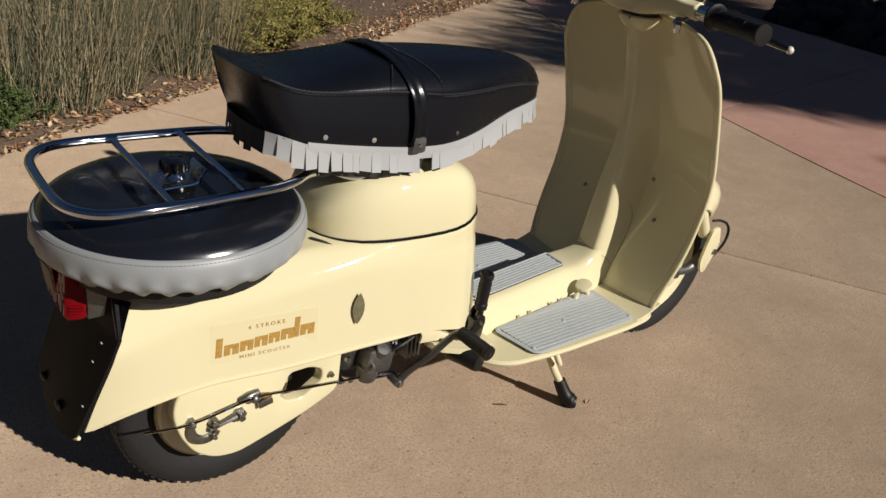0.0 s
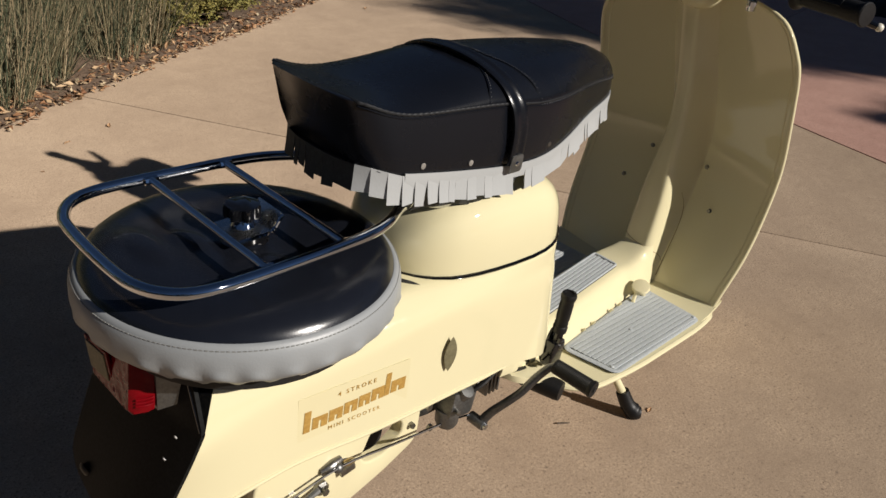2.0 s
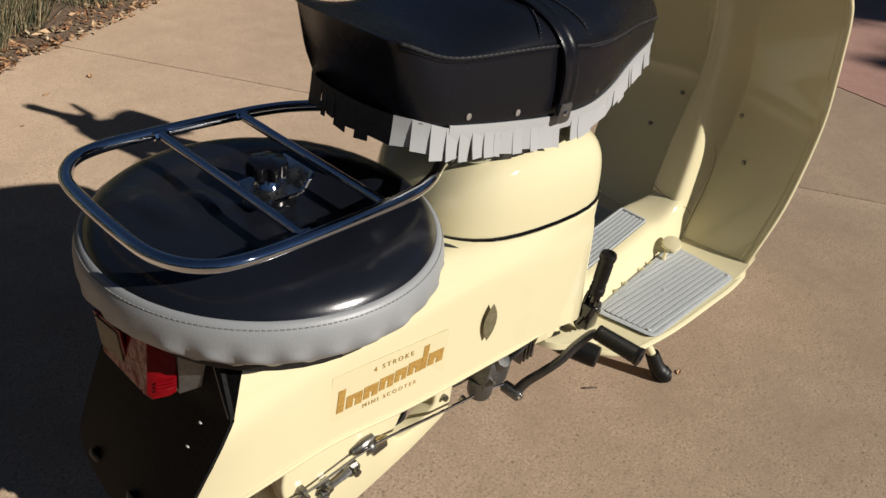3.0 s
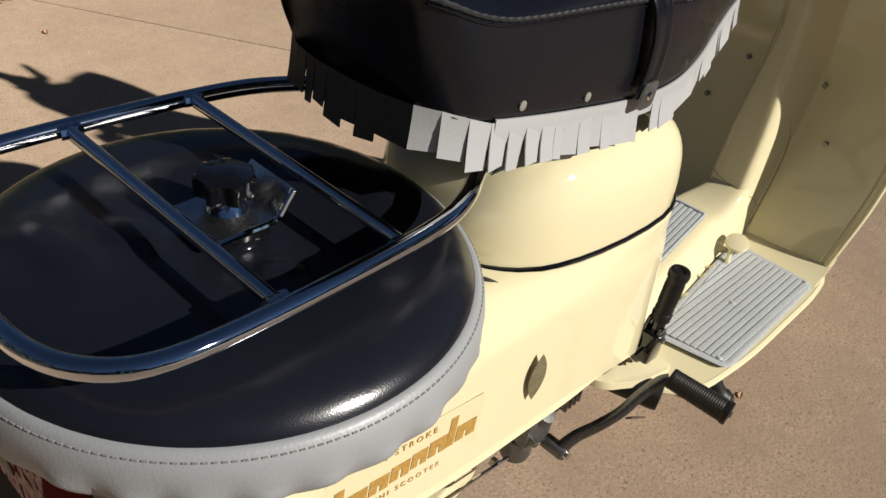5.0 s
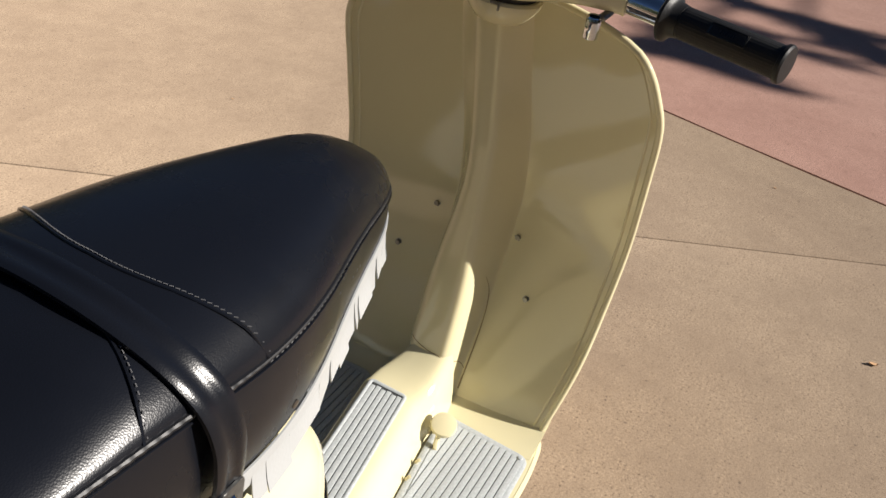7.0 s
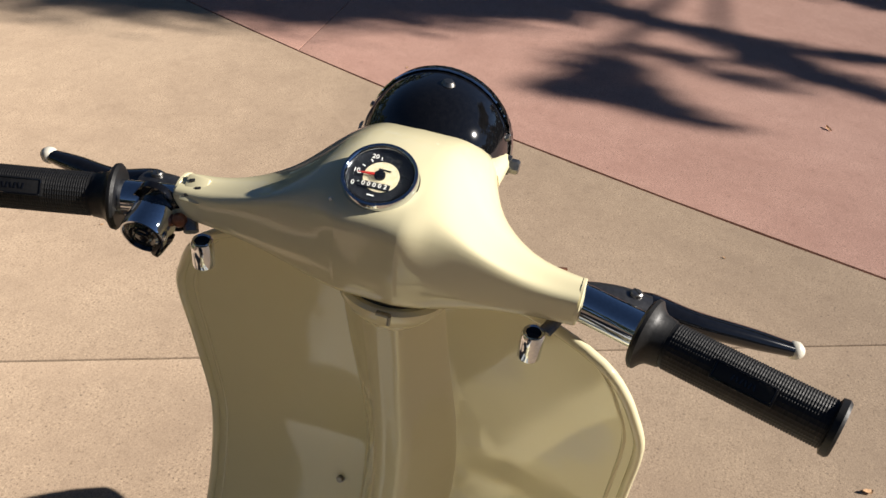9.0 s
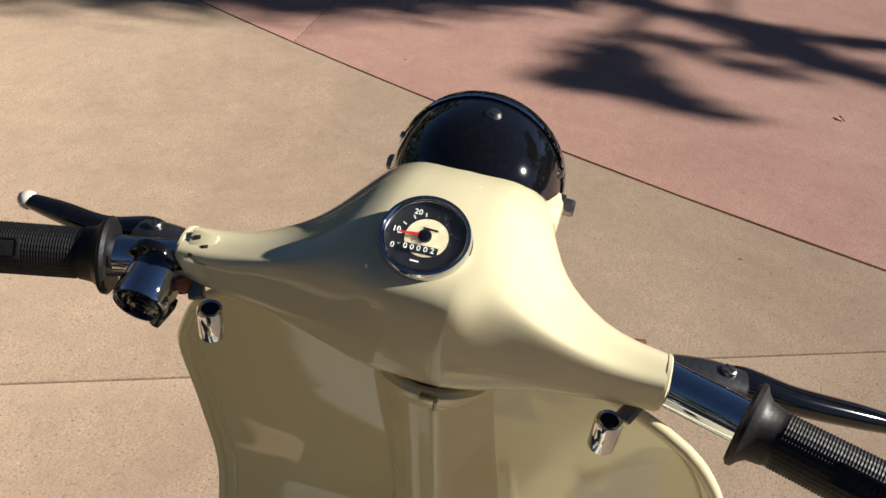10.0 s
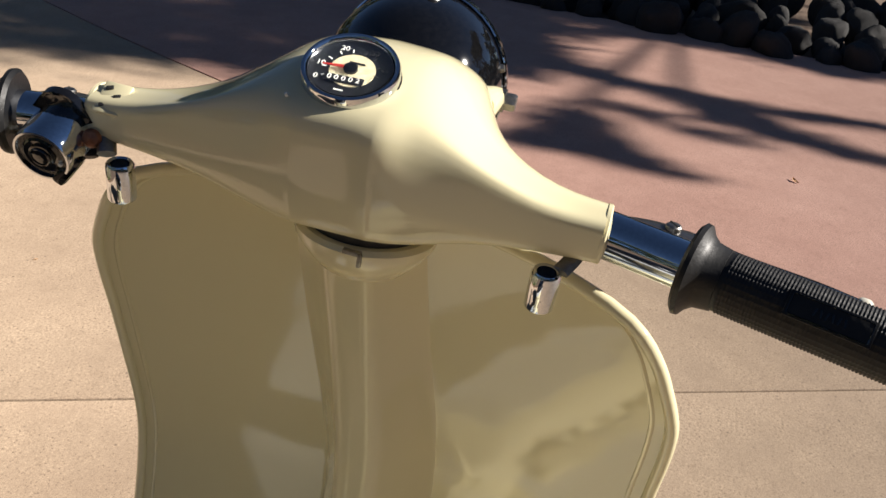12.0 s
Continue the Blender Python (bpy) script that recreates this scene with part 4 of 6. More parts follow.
part("clamp_screw", lathe([(0, 0.01), (0.004, 0.0095), (0.005, 0.007), (0.005, 0.0)], 8, aim((0.03, -0.095, 0.222), (0, -1, 0))), M_STEEL, swing)
part("brake_rod", tube([(-0.292, -0.088, 0.208), (-0.222, -0.106, 0.213), (-0.117, -0.110, 0.230), (-0.02, -0.112, 0.219), (0.098, -0.112, 0.203), (0.145, -0.120, 0.2)], 0.0021, 8, 4), M_CHROME, scooter, "thin bright brake rod")

# engine lumps under the body
engine = part("engine", block((0.21, 0.16, 0.095), pose(0.16, -0.01, 0.252, 0, 0, 0), 0.02, None, 3), M_DARK, scooter, "greasy dark engine under the floor")
part("carburettor", block((0.055, 0.045, 0.05), pose(0.115, -0.104, 0.238, 0, 10, 0), 0.01), M_ALU, engine, "grey cast carburettor")
part("float_bowl", lathe([(0, -0.02), (0.016, -0.02), (0.019, -0.012), (0.019, 0.012), (0, 0.014)], 20, pose(0.10, -0.107, 0.215)), M_ALU, engine)
part("intake_pipe", tube([(0.14, -0.1, 0.245), (0.17, -0.09, 0.25), (0.19, -0.06, 0.25)], 0.014, 12, 4), M_ALU, engine)
part("clip", tube([(0.145, -0.116, 0.24), (0.15, -0.118, 0.262), (0.152, -0.1, 0.27)], 0.003, 6, 3), M_STEEL, engine)
for k in range(4):
    part("cooling_fin", block((0.004, 0.05, 0.06), pose(0.175 + 0.009 * k, -0.095, 0.252), 0.001), M_ALU, engine)
part("carburettor_top", lathe([(0, 0.016), (0.012, 0.015), (0.0135, 0.01), (0.0135, 0.0)], 20, aim((0.115, -0.118, 0.255), (0.1, -0.6, 0.8))), M_ALU, engine)
part("jet_screw", lathe([(0, 0.012), (0.004, 0.011), (0.0048, 0.0)], 10, aim((0.098, -0.124, 0.235), (-0.3, -1, 0.1))), M_STEEL, engine)
part("fuel_pipe", tube([(0.13, -0.12, 0.25), (0.155, -0.126, 0.262), (0.185, -0.122, 0.27)], 0.004, 8, 4), M_RUBBER, engine)
part("case_bolt", lathe([(0, 0.006), (0.006, 0.006), (0.006, 0.0)], 6, aim((0.06, -0.1, 0.245), (0, -1, 0))), M_STEEL, engine)
part("case_bolt", lathe([(0, 0.006), (0.006, 0.006), (0.006, 0.0)], 6, aim((0.068, -0.1, 0.2), (0, -1, 0))), M_STEEL, engine)
part("frame_lug", block((0.05, 0.02, 0.035), pose(0.225, -0.112, 0.262, 0, 8, 0), 0.005), M_CREAM, engine, "cream frame lug")
part("frame_lug", block((0.09, 0.018, 0.022), pose(0.265, -0.098, 0.235, 0, 30, 0), 0.005), M_CREAM, engine)
part("cable", tube([(0.2, -0.11, 0.255), (0.235, -0.118, 0.245), (0.28, -0.112, 0.228)], 0.003, 6, 4), M_RUBBER, engine)

# brake pedal with its rubber, on the shaft
pedal = part("pedal_lever", tube([(0.147, -0.138, 0.193), (0.158, -0.148, 0.216), (0.168, -0.166, 0.243), (0.183, -0.180, 0.266), (0.200, -0.190, 0.292), (0.213, -0.200, 0.311), (0.219, -0.207, 0.3165)], [0.0085, 0.0075, 0.007, 0.0068, 0.0068, 0.0066, 0.0066], 12, 5), M_PERCH, scooter, "bent steel foot lever with black rubber")
part("shaft", lathe([(0, 0.03), (0.0085, 0.03), (0.0095, 0.026), (0.0095, 0.0), (0, 0.0)], 18, aim((0.146, -0.118, 0.194), (0, -1, 0))), M_ALU, pedal)
part("shaft_eye", lathe([(0.0, 0.006), (0.005, 0.0065), (0.0055, 0.0)], 14, aim((0.146, -0.146, 0.194), (0, -1, 0))), M_CHROME, pedal)
rub = [(0.0, 0.0), (0.0118, 0.001)]
for k in range(22):
    rub += [(0.0124 + 0.00004 * k, 0.004 + k * 0.0028), (0.0118 + 0.00004 * k, 0.0054 + k * 0.0028)]
rub += [(0.0140, 0.068), (0.0136, 0.072), (0.0, 0.073)]
part("foot_rubber", lathe(rub, 20, aim((0.2205, -0.206, 0.3175), (0.10, -1, -0.06))), M_RUBBER, pedal, "ribbed black foot rubber")
part("rubber_hole", lathe([(0, 0.0008), (0.004, 0.0008), (0.004, 0.0)], 12, aim((0.2278, -0.2788, 0.3131), (0.1, -1, -0.06))), M_DARK, pedal)

# folding kick lever with an upright rubber
kick = part("kick_lever", tube([(0.314, -0.122, 0.236), (0.316, -0.134, 0.252), (0.321, -0.136, 0.28), (0.325, -0.135, 0.303)], [0.011, 0.011, 0.009, 0.0085], 12, 4, False, None, 0.8), M_GLOSS, scooter, "black folding kick lever with rubber grip")
for y, z0, z1 in ((-0.1455, 0.246, 0.287), (-0.1265, 0.25, 0.296)):
    cheek = rounded([(0.304, z0 - 0.006), (0.322, z0), (0.333, z0 + 0.024), (0.331, z1), (0.318, z1 + 0.007), (0.311, z1 - 0.006)], 0.005, 4)
    part("cheek", plate(cheek, 0.004, Matrix.Translation((0, y, 0)) @ Matrix.Rotation(radians(90), 4, "X"), 0.001), M_GLOSS, kick)
part("bracket", block((0.030, 0.021, 0.042), pose(0.3155, -0.1365, 0.263, 0, 8, 0), 0.004), M_GLOSS, kick)
part("pivot", lathe([(0, 0.005), (0.004, 0.0045), (0.0052, 0.0)], 12, aim((0.3195, -0.1465, 0.276), (0, -1, 0))), M_STEEL, kick)
part("kick_rubber", lathe([(0, 0), (0.0122, 0.0), (0.0127, 0.010), (0.0108, 0.013), (0.0120, 0.017), (0.0108, 0.021), (0.0119, 0.026), (0.0121, 0.056), (0.0112, 0.062), (0.0131, 0.066), (0.0136, 0.072), (0.0121, 0.0765), (0.008, 0.077), (0.0075, 0.0745), (0, 0.0745)], 20, aim((0.3245, -0.1345, 0.3005), (0.01, -0.055, 1.0))), M_RUBBER, kick, "black rubber grip")
part("lower_peg", lathe([(0, 0), (0.017, 0.001), (0.019, 0.012), (0.0185, 0.066), (0.017, 0.074), (0, 0.075)], 22, aim((0.285, -0.105, 0.207), (0.3, -1.0, -0.02))), M_RUBBER, scooter, "black rubber peg under the floor")

# floor, mats, leg shield
floor_out = rounded([(0.285, -0.10), (0.345, -0.198), (0.48, -0.212), (0.70, -0.211), (0.785, -0.199), (0.785, 0.199), (0.70, 0.211), (0.48, 0.212), (0.345, 0.198), (0.285, 0.10)], 0.05, 6)
floor = part("floorboard", plate(floor_out, 0.012, pose(0, 0, 0.205), 0.003), M_CREAM, scooter, "flat cream floorboard with rolled edge")
part("floor_lip", tube([(x, y, 0.2) for x, y in floor_out], 0.0055, 8, 1, True), M_CREAM, floor)
part("floor_rise", loft([[(0.718 + 0.07 * k / 5, y, 0.2052 + 0.024 * (k / 5) ** 1.6 - d) for y, d in ((-0.204, 0), (0.204, 0), (0.204, 0.006), (-0.204, 0.006))] for k in range(6)]), M_CREAM, floor)


def tunnel_mid(x):
    return 0.005 - (0.66 - x) * 0.135 if x < 0.66 else 0.005 - (x - 0.66) * 0.16


tunnel_half = glide([(-0.072, 0.2035, 0), (-0.066, 0.217, 0), (-0.058, 0.238, 0), (-0.049, 0.2535, 0), (-0.038, 0.261, 0), (-0.02, 0.2632, 0), (0, 0.2635, 0)], 3)
left_flank = [0.045, 0.0445, 0.044, 0.0435, 0.043, 0.0425, 0.042, 0.0415, 0.041, 0.040, 0.039, 0.0375, 0.036, 0.033, 0.028, 0.02, 0.012, 0.006, 0.0]
rings = []
for k in range(30):
    x = 0.30 + 0.45 * k / 29
    rise = 0.034 * (max(0.0, x - 0.662) / 0.08) ** 2.0
    slim = 1.0 - 0.25 * max(0.0, x - 0.69) / 0.06
    line = [(x, tunnel_mid(x) + p.x * slim, p.y + rise * max(0.0, (p.y - 0.2035) / 0.06)) for p in tunnel_half]
    line += [(x, tunnel_mid(x) + w * (1.0 - 0.5 * max(0.0, x - 0.69) / 0.06), p.y + rise * max(0.0, (p.y - 0.2035) / 0.06)) for p, w in zip(tunnel_half[::-1][1:], left_flank[::-1][1:])]
    rings.append(line)
part("tunnel", loft(rings), M_CREAM, floor, "raised cream tunnel between the floor mats", 60)


def slanted(y0, y1, x0, x1):
    """A strip that follows the tunnel."""
    return [(x0, tunnel_mid(x0) + y0), (x1, tunnel_mid(x1) + y0), (x1, tunnel_mid(x1) + y1), (x0, tunnel_mid(x0) + y1)]


tunnel_mat = part("tunnel_mat", plate(rounded(slanted(-0.0295, 0.0295, 0.372, 0.66), 0.006), 0.004, pose(0, 0, 0.2662), 0.001), M_MATGROOVE, scooter, "pale grey ribbed rubber mat on the tunnel")
for k in range(6):
    y = -0.0208 + 0.0083 * k
    part("rib", plate(slanted(y - 0.0034, y + 0.0034, 0.382, 0.652 - 0.002 * (k % 2)), 0.0025, pose(0, 0, 0.268), 0.0007), M_MAT, tunnel_mat)
part("mat_edge", tube([(x, y, 0.2672) for x, y in rounded(slanted(-0.0275, 0.0275, 0.374, 0.658), 0.006)], 0.0014, 8, 1, True, None, 2.2), M_MAT, tunnel_mat)
ledge = rounded([(0.232, -0.09), (0.246, -0.128), (0.295, -0.152), (0.36, -0.162), (0.37, -0.09)], 0.014, 4)
part("floor_ledge", plate(ledge, 0.012, pose(0, 0, 0.258, 0, 6, 0), 0.004), M_CREAM, floor, "cream ledge between the body and the floor")
part("floor_neck", block((0.14, 0.15, 0.05), pose(0.345, 0.0, 0.232), 0.018, None, 3), M_CREAM, floor)


def mat(inner, outer_y, x0, x1, sign):
    """A ribbed mat: inner(x) is its inside edge."""
    a = [(x0 + 0.0, inner(x0)), (x1, inner(x1)), (x1 - 0.004, outer_y), (x0 + 0.02, outer_y + sign * 0.006)]
    cx, cy = sum(p[0] for p in a) / 4, sum(p[1] for p in a) / 4
    inner_line = [(p[0] + math.copysign(0.0052, cx - p[0]), p[1] + math.copysign(0.0045, cy - p[1])) for p in a]
    base = part("floor_mat", plate(rounded(inner_line, 0.012), 0.005, pose(0, 0, 0.2103), 0.0015), M_MATGROOVE, scooter, "pale grey ribbed rubber floor mat")
    pitch = 0.0098
    count = int(max(abs(outer_y - inner(x0)), abs(outer_y - inner(x1))) / pitch) - 1
    for k in range(count):
        y = outer_y - sign * (0.009 + pitch * k)
        h = pitch / 2 - 0.0007
        strip = [(x0 + 0.027 - min(1.0, k / count) * 0.019, y - h), (x1 - 0.011, y - h), (x1 - 0.011, y + h), (x0 + 0.027 - min(1.0, k / count) * 0.019, y + h)]
        kept = []
        for (xa, ya), (xb, yb) in zip(strip, strip[1:] + strip[:1]):
            da, db = sign * (ya - inner(xa)) - 0.0085, sign * (yb - inner(xb)) - 0.0085
            if da >= 0:
                kept.append((xa, ya))
            if (da >= 0) != (db >= 0):
                f = da / (da - db)
                kept.append((xa + (xb - xa) * f, ya + (yb - ya) * f))
        if len(kept) > 2 and max(p[0] for p in kept) - min(p[0] for p in kept) > 0.03:
            part("rib", plate(kept, 0.003, pose(0, 0, 0.2132), 0.0004), M_MAT, base)
    for x, y in ((x1 - 0.012, outer_y - sign * 0.011), ((x0 + x1) / 2, (outer_y + inner((x0 + x1) / 2)) / 2), (x0 + 0.03, outer_y - sign * 0.012)):
        part("mat_screw", lathe([(0, 0.0022), (0.003, 0.002), (0.0045, 0.0)], 12, pose(x, y, 0.2128)), M_MAT, base)
    rim_pts = [(x, y, 0.2112) for x, y in rounded(inner_line, 0.012)]
    part("mat_edge", tube(rim_pts, 0.0013, 8, 1, True, None, 4.6), M_MAT, base)
    return base


mat(lambda x: -0.1 + (x - 0.40) * 0.113, -0.203, 0.40, 0.718, -1)
mat(lambda x: 0.054 - (0.66 - x) * 0.135, 0.208, 0.36, 0.724, 1)

brake = part("brake_pedal", lathe([(0, 0.0032), (0.012, 0.003), (0.0175, 0.0018), (0.0186, -0.0005), (0.0186, -0.004), (0.0172, -0.0055), (0, -0.006)], 28, aim((0.67, -0.083, 0.241), (-0.35, -0.12, 1))), M_CREAM, scooter, "small round cream brake pedal")
part("stem", tube([(0.668, -0.085, 0.238), (0.682, -0.083, 0.225), (0.695, -0.081, 0.205)], 0.006, 8, 3), M_CREAM, brake)
part("link", tube([(0.66, -0.083, 0.232), (0.655, -0.083, 0.222), (0.648, -0.086, 0.212)], 0.004, 8, 3), M_CREAM, brake)
for x in (0.611, 0.578, 0.51, 0.475):
    part("stud", tube([(x, -0.0695 - (0.67 - x) * 0.1, 0.212), (x + 0.001, -0.0725 - (0.67 - x) * 0.1, 0.2175), (x + 0.003, -0.0745 - (0.67 - x) * 0.1, 0.2185)], 0.0024, 8, 3), M_CREAM, floor)

sh_mid = curve_of([(0.215, 0.758), (0.26, 0.776), (0.38, 0.829), (0.46, 0.849), (0.52, 0.852), (0.6, 0.834), (0.68, 0.815), (0.75, 0.798), (0.836, 0.775)])
sh_w = curve_of([(0.215, 0.197), (0.32, 0.212), (0.42, 0.215), (0.52, 0.216), (0.60, 0.215), (0.65, 0.214), (0.69, 0.213), (0.72, 0.209), (0.75, 0.197), (0.77, 0.186), (0.787, 0.170), (0.796, 0.150), (0.803, 0.12), (0.808, 0.09), (0.811, 0.06)])


sh_deep = curve_of([(0.215, 0.014), (0.26, 0.006), (0.38, -0.007), (0.46, -0.013), (0.52, -0.017), (0.6, -0.020), (0.68, -0.026), (0.735, -0.034), (0.79, -0.045), (0.836, -0.055)])


def shield_at(u, z, back=0.0):
    y = u * sh_w(z)
    return Vector((sh_mid(z) + sh_deep(z) * (abs(y) / 0.215) ** 2.2 + back, y, z))


sz = [0.215 + 0.015 * k for k in range(34)] + [0.718 + 0.006 * k for k in range(14)] + [0.7985, 0.8005, 0.8025, 0.8045, 0.8065, 0.808, 0.8095, 0.811]
su = [k / 20 for k in range(-20, 21)]
shield = part("leg_shield", loft([[shield_at(u, z) for u in su] + [shield_at(u, z, 0.0035) for u in su[::-1]] for z in sz]), M_CREAM, scooter, "tall cream leg shield with rolled edge", 50)
border = [shield_at(-1, z, 0.001) for z in sz] + [shield_at(u, sz[-1], 0.001) for u in (-0.5, 0, 0.5)] + [shield_at(1, z, 0.001) for z in sz[::-1]]
part("rolled_edge", tube(border, 0.0046, 10, 1), M_CREAM, shield)
inset = [shield_at(-1 + 0.06, z, 0.0007) for z in sz[:-8]]
for s in (-1, 1):
    part("edge_step", tube([Vector((p.x, p.y * -s, p.z)) for p in inset], 0.002, 8, 1), M_CREAM, shield)
    for u, z in ((0.066, 0.459), (0.107, 0.380)):
        p = shield_at(u / sh_w(z), z)
        part("bolt", lathe([(0, 0.0045), (0.0036, 0.0045), (0.0042, 0.0035), (0.0042, 0.0), (0.0058, 0.0), (0.006, -0.001)], 6, aim((p.x, s * u, z), (-1, 0, 0.2))), M_STEEL, shield)

col_nose = curve_of([(0.20, 0.694), (0.215, 0.704), (0.235, 0.718), (0.26, 0.728), (0.31, 0.738), (0.38, 0.748), (0.46, 0.758), (0.54, 0.769), (0.62, 0.773), (0.70, 0.770), (0.785, 0.758), (0.797, 0.757)])
col_w = curve_of([(0.20, 0.052), (0.26, 0.046), (0.34, 0.043), (0.46, 0.044), (0.6, 0.046), (0.74, 0.047), (0.785, 0.047)])


col_mid = curve_of([(0.20, -0.012), (0.35, -0.014), (0.48, -0.014), (0.60, -0.012), (0.69, 0.0), (0.76, 0.008), (0.79, 0.010)])
col_half = glide([(0, 1.0, 0), (0.16, 0.995, 0), (0.30, 0.93, 0), (0.42, 0.74, 0), (0.62, 0.42, 0), (0.82, 0.14, 0), (0.94, 0.03, 0), (1.08, -0.02, 0)], 4)
col_box = glide([(0, 1.0, 0), (0.3, 0.995, 0), (0.52, 0.95, 0), (0.68, 0.78, 0), (0.77, 0.5, 0), (0.85, 0.22, 0), (0.94, 0.05, 0), (1.08, -0.02, 0)], 4)


def column_ring(z):
    x0 = sh_mid(max(z, 0.215)) + 0.002
    d = x0 - col_nose(z)
    g = max(0.0, min(1.0, (0.54 - z) / 0.14))
    mixed_half = [p.lerp(q, g) for p, q in zip(col_half, col_box)]
    half = [(p.x * col_w(z), x0 - d * p.y) for p in mixed_half]
    wide = 0.55 + 0.75 * max(0.0, min(1.0, (z - 0.21) / 0.09)) + 0.05 * max(0.0, min(1.0, (z - 0.42) / 0.2))
    return [(x, col_mid(z) - y, z) for y, x in half[::-1]] + [(x, col_mid(z) + y * wide, z) for y, x in half[1:]]


cz = [0.20, 0.215, 0.235, 0.26, 0.285, 0.31, 0.345, 0.38, 0.42, 0.46, 0.49, 0.52, 0.55, 0.58, 0.62, 0.66, 0.69, 0.72, 0.745, 0.77, 0.785, 0.797]
column = part("steering_column_cover", loft([column_ring(z) for z in cz]), M_CREAM, scooter, "cream ridge over the steering column", 60)


def on_column(k, z):
    return Vector(column_ring(z)[k])


count = len(column_ring(0.3))
seam_line = []
for k in range(3, int(count * 0.7), 2):
    v = (k / (count - 1)) * 2 - 1
    p = on_column(k, 0.292 - 0.05 * max(0.0, -v - 0.1) ** 1.5 + 0.03 * max(0.0, v))
    seam_line.append(p + Vector((-0.0002, 0, 0)))
part("seam", tube(seam_line, 0.0006, 6, 2), M_FOLD, column)
crease = []
for y, z in ((-0.061, 0.226), (-0.061, 0.27), (-0.060, 0.31), (-0.057, 0.345), (-0.0525, 0.375), (-0.0485, 0.405)):
    flank = [Vector(p) for p in column_ring(z)[:count // 2]]
    x = shield_at(y / sh_w(z), z).x
    for a, b in zip(flank, flank[1:]):
        if min(a.y, b.y) <= y <= max(a.y, b.y):
            x = min(x, a.x + (b.x - a.x) * (y - a.y) / ((b.y - a.y) or 1e-6))
    crease.append(Vector((x - 0.0003, y, z)))
part("crease", tube(crease, [0.0010, 0.0010, 0.0009, 0.0008, 0.0006, 0.0003], 6, 4), M_FOLD, shield, "fine brown crease beside the column")

# front mudguard, fork, front brake cable
fm = Matrix.Translation((FX, 0, FZW)) @ Matrix.Rotation(radians(4), 4, "Z")
rings = []
for k in range(25):
    a = radians(36 + 126 * k / 24)
    r = 0.246 + 0.012 * math.sin(math.pi * (0.12 + 0.88 * k / 24)) ** 0.6
    close = min(1.0, 0.35 + 0.65 * math.sqrt(min(1.0, k / 5)))
    ring = []
    for rr in (r, r - 0.004):
        row = []
        for j in range(13):
            b = math.pi * (j / 12 - 0.5)
            rad = rr - 0.082 * (1 - math.cos(b)) ** 1.4
            row.append(fm @ Vector((rad * math.cos(a), 0.08 * close * math.sin(b) * (1 if rr == r else 0.95), rad * math.sin(a))))
        ring += row if rr == r else row[::-1]
    rings.append(ring)
fender = part("front_mudguard", loft(rings), M_CREAM, scooter, "rounded cream front mudguard", 50)
for s in (-1, 1):
    shape = rounded([(1.125, 0.287), (1.15, 0.292), (1.158, 0.268), (1.167, 0.235), (1.152, 0.208), (1.128, 0.163), (1.112, 0.175), (1.104, 0.2), (1.112, 0.245)], 0.012, 4)
    bm = plate(shape, 0.007, Matrix.Translation((0, -0.078 if s < 0 else 0.061, 0)) @ Matrix.Rotation(radians(90), 4, "X"), 0.002)
    leg = part("fork_plate", bm, M_CREAM, fender, "cream fork plate")
    part("fork_bolt", lathe([(0, 0.006), (0.006, 0.006), (0.0075, 0.004), (0.0075, -0.002)], 6, aim((1.15, -0.079 if s < 0 else 0.062, 0.222), (0, s, 0))), M_STEEL, leg)
    part("link", tube([fm @ Vector(p) for p in ((0.13, s * 0.06, 0.02), (0.07, s * 0.06, -0.01), (0.0, s * 0.052, 0.0))], [0.013, 0.012, 0.013], 12, 4), M_ALU, fender, "grey leading link")
    part("fork_leg", tube([fm @ Vector(p) for p in ((-0.02, s * 0.05, 0.24), (0.05, s * 0.056, 0.17), (0.11, s * 0.058, 0.08))], [0.014, 0.018, 0.016], 12, 4), M_CREAM, fender)
part("brake_cable", tube([(1.13, -0.064, 0.305), (1.155, -0.068, 0.303), (1.185, -0.07, 0.29), (1.203, -0.07, 0.265), (1.198, -0.07, 0.232), (1.17, -0.068, 0.203), (1.13, -0.066, 0.185)], 0.0035, 8, 6), M_RUBBER, fender, "black looping brake cable")
part("front_hub", lathe([(0, 0.01), (0.04, 0.008), (0.055, 0.0), (0.055, -0.02)], 32, aim((FX, -0.052, FZW), (0, -1, 0))), M_CREAM, fender)
part("hub_nut", lathe([(0, 0.02), (0.008, 0.02), (0.01, 0.016), (0.01, 0)], 6, aim((FX, -0.062, FZW), (0, -1, 0))), M_STEEL, fender)
part("steering_tube", tube([fm @ Vector((-0.03, 0, 0.2)), (0.93, 0, 0.5), (0.79, 0.008, 0.79)], 0.022, 14, 4), M_DARK, scooter, "dark steering tube behind the shield")

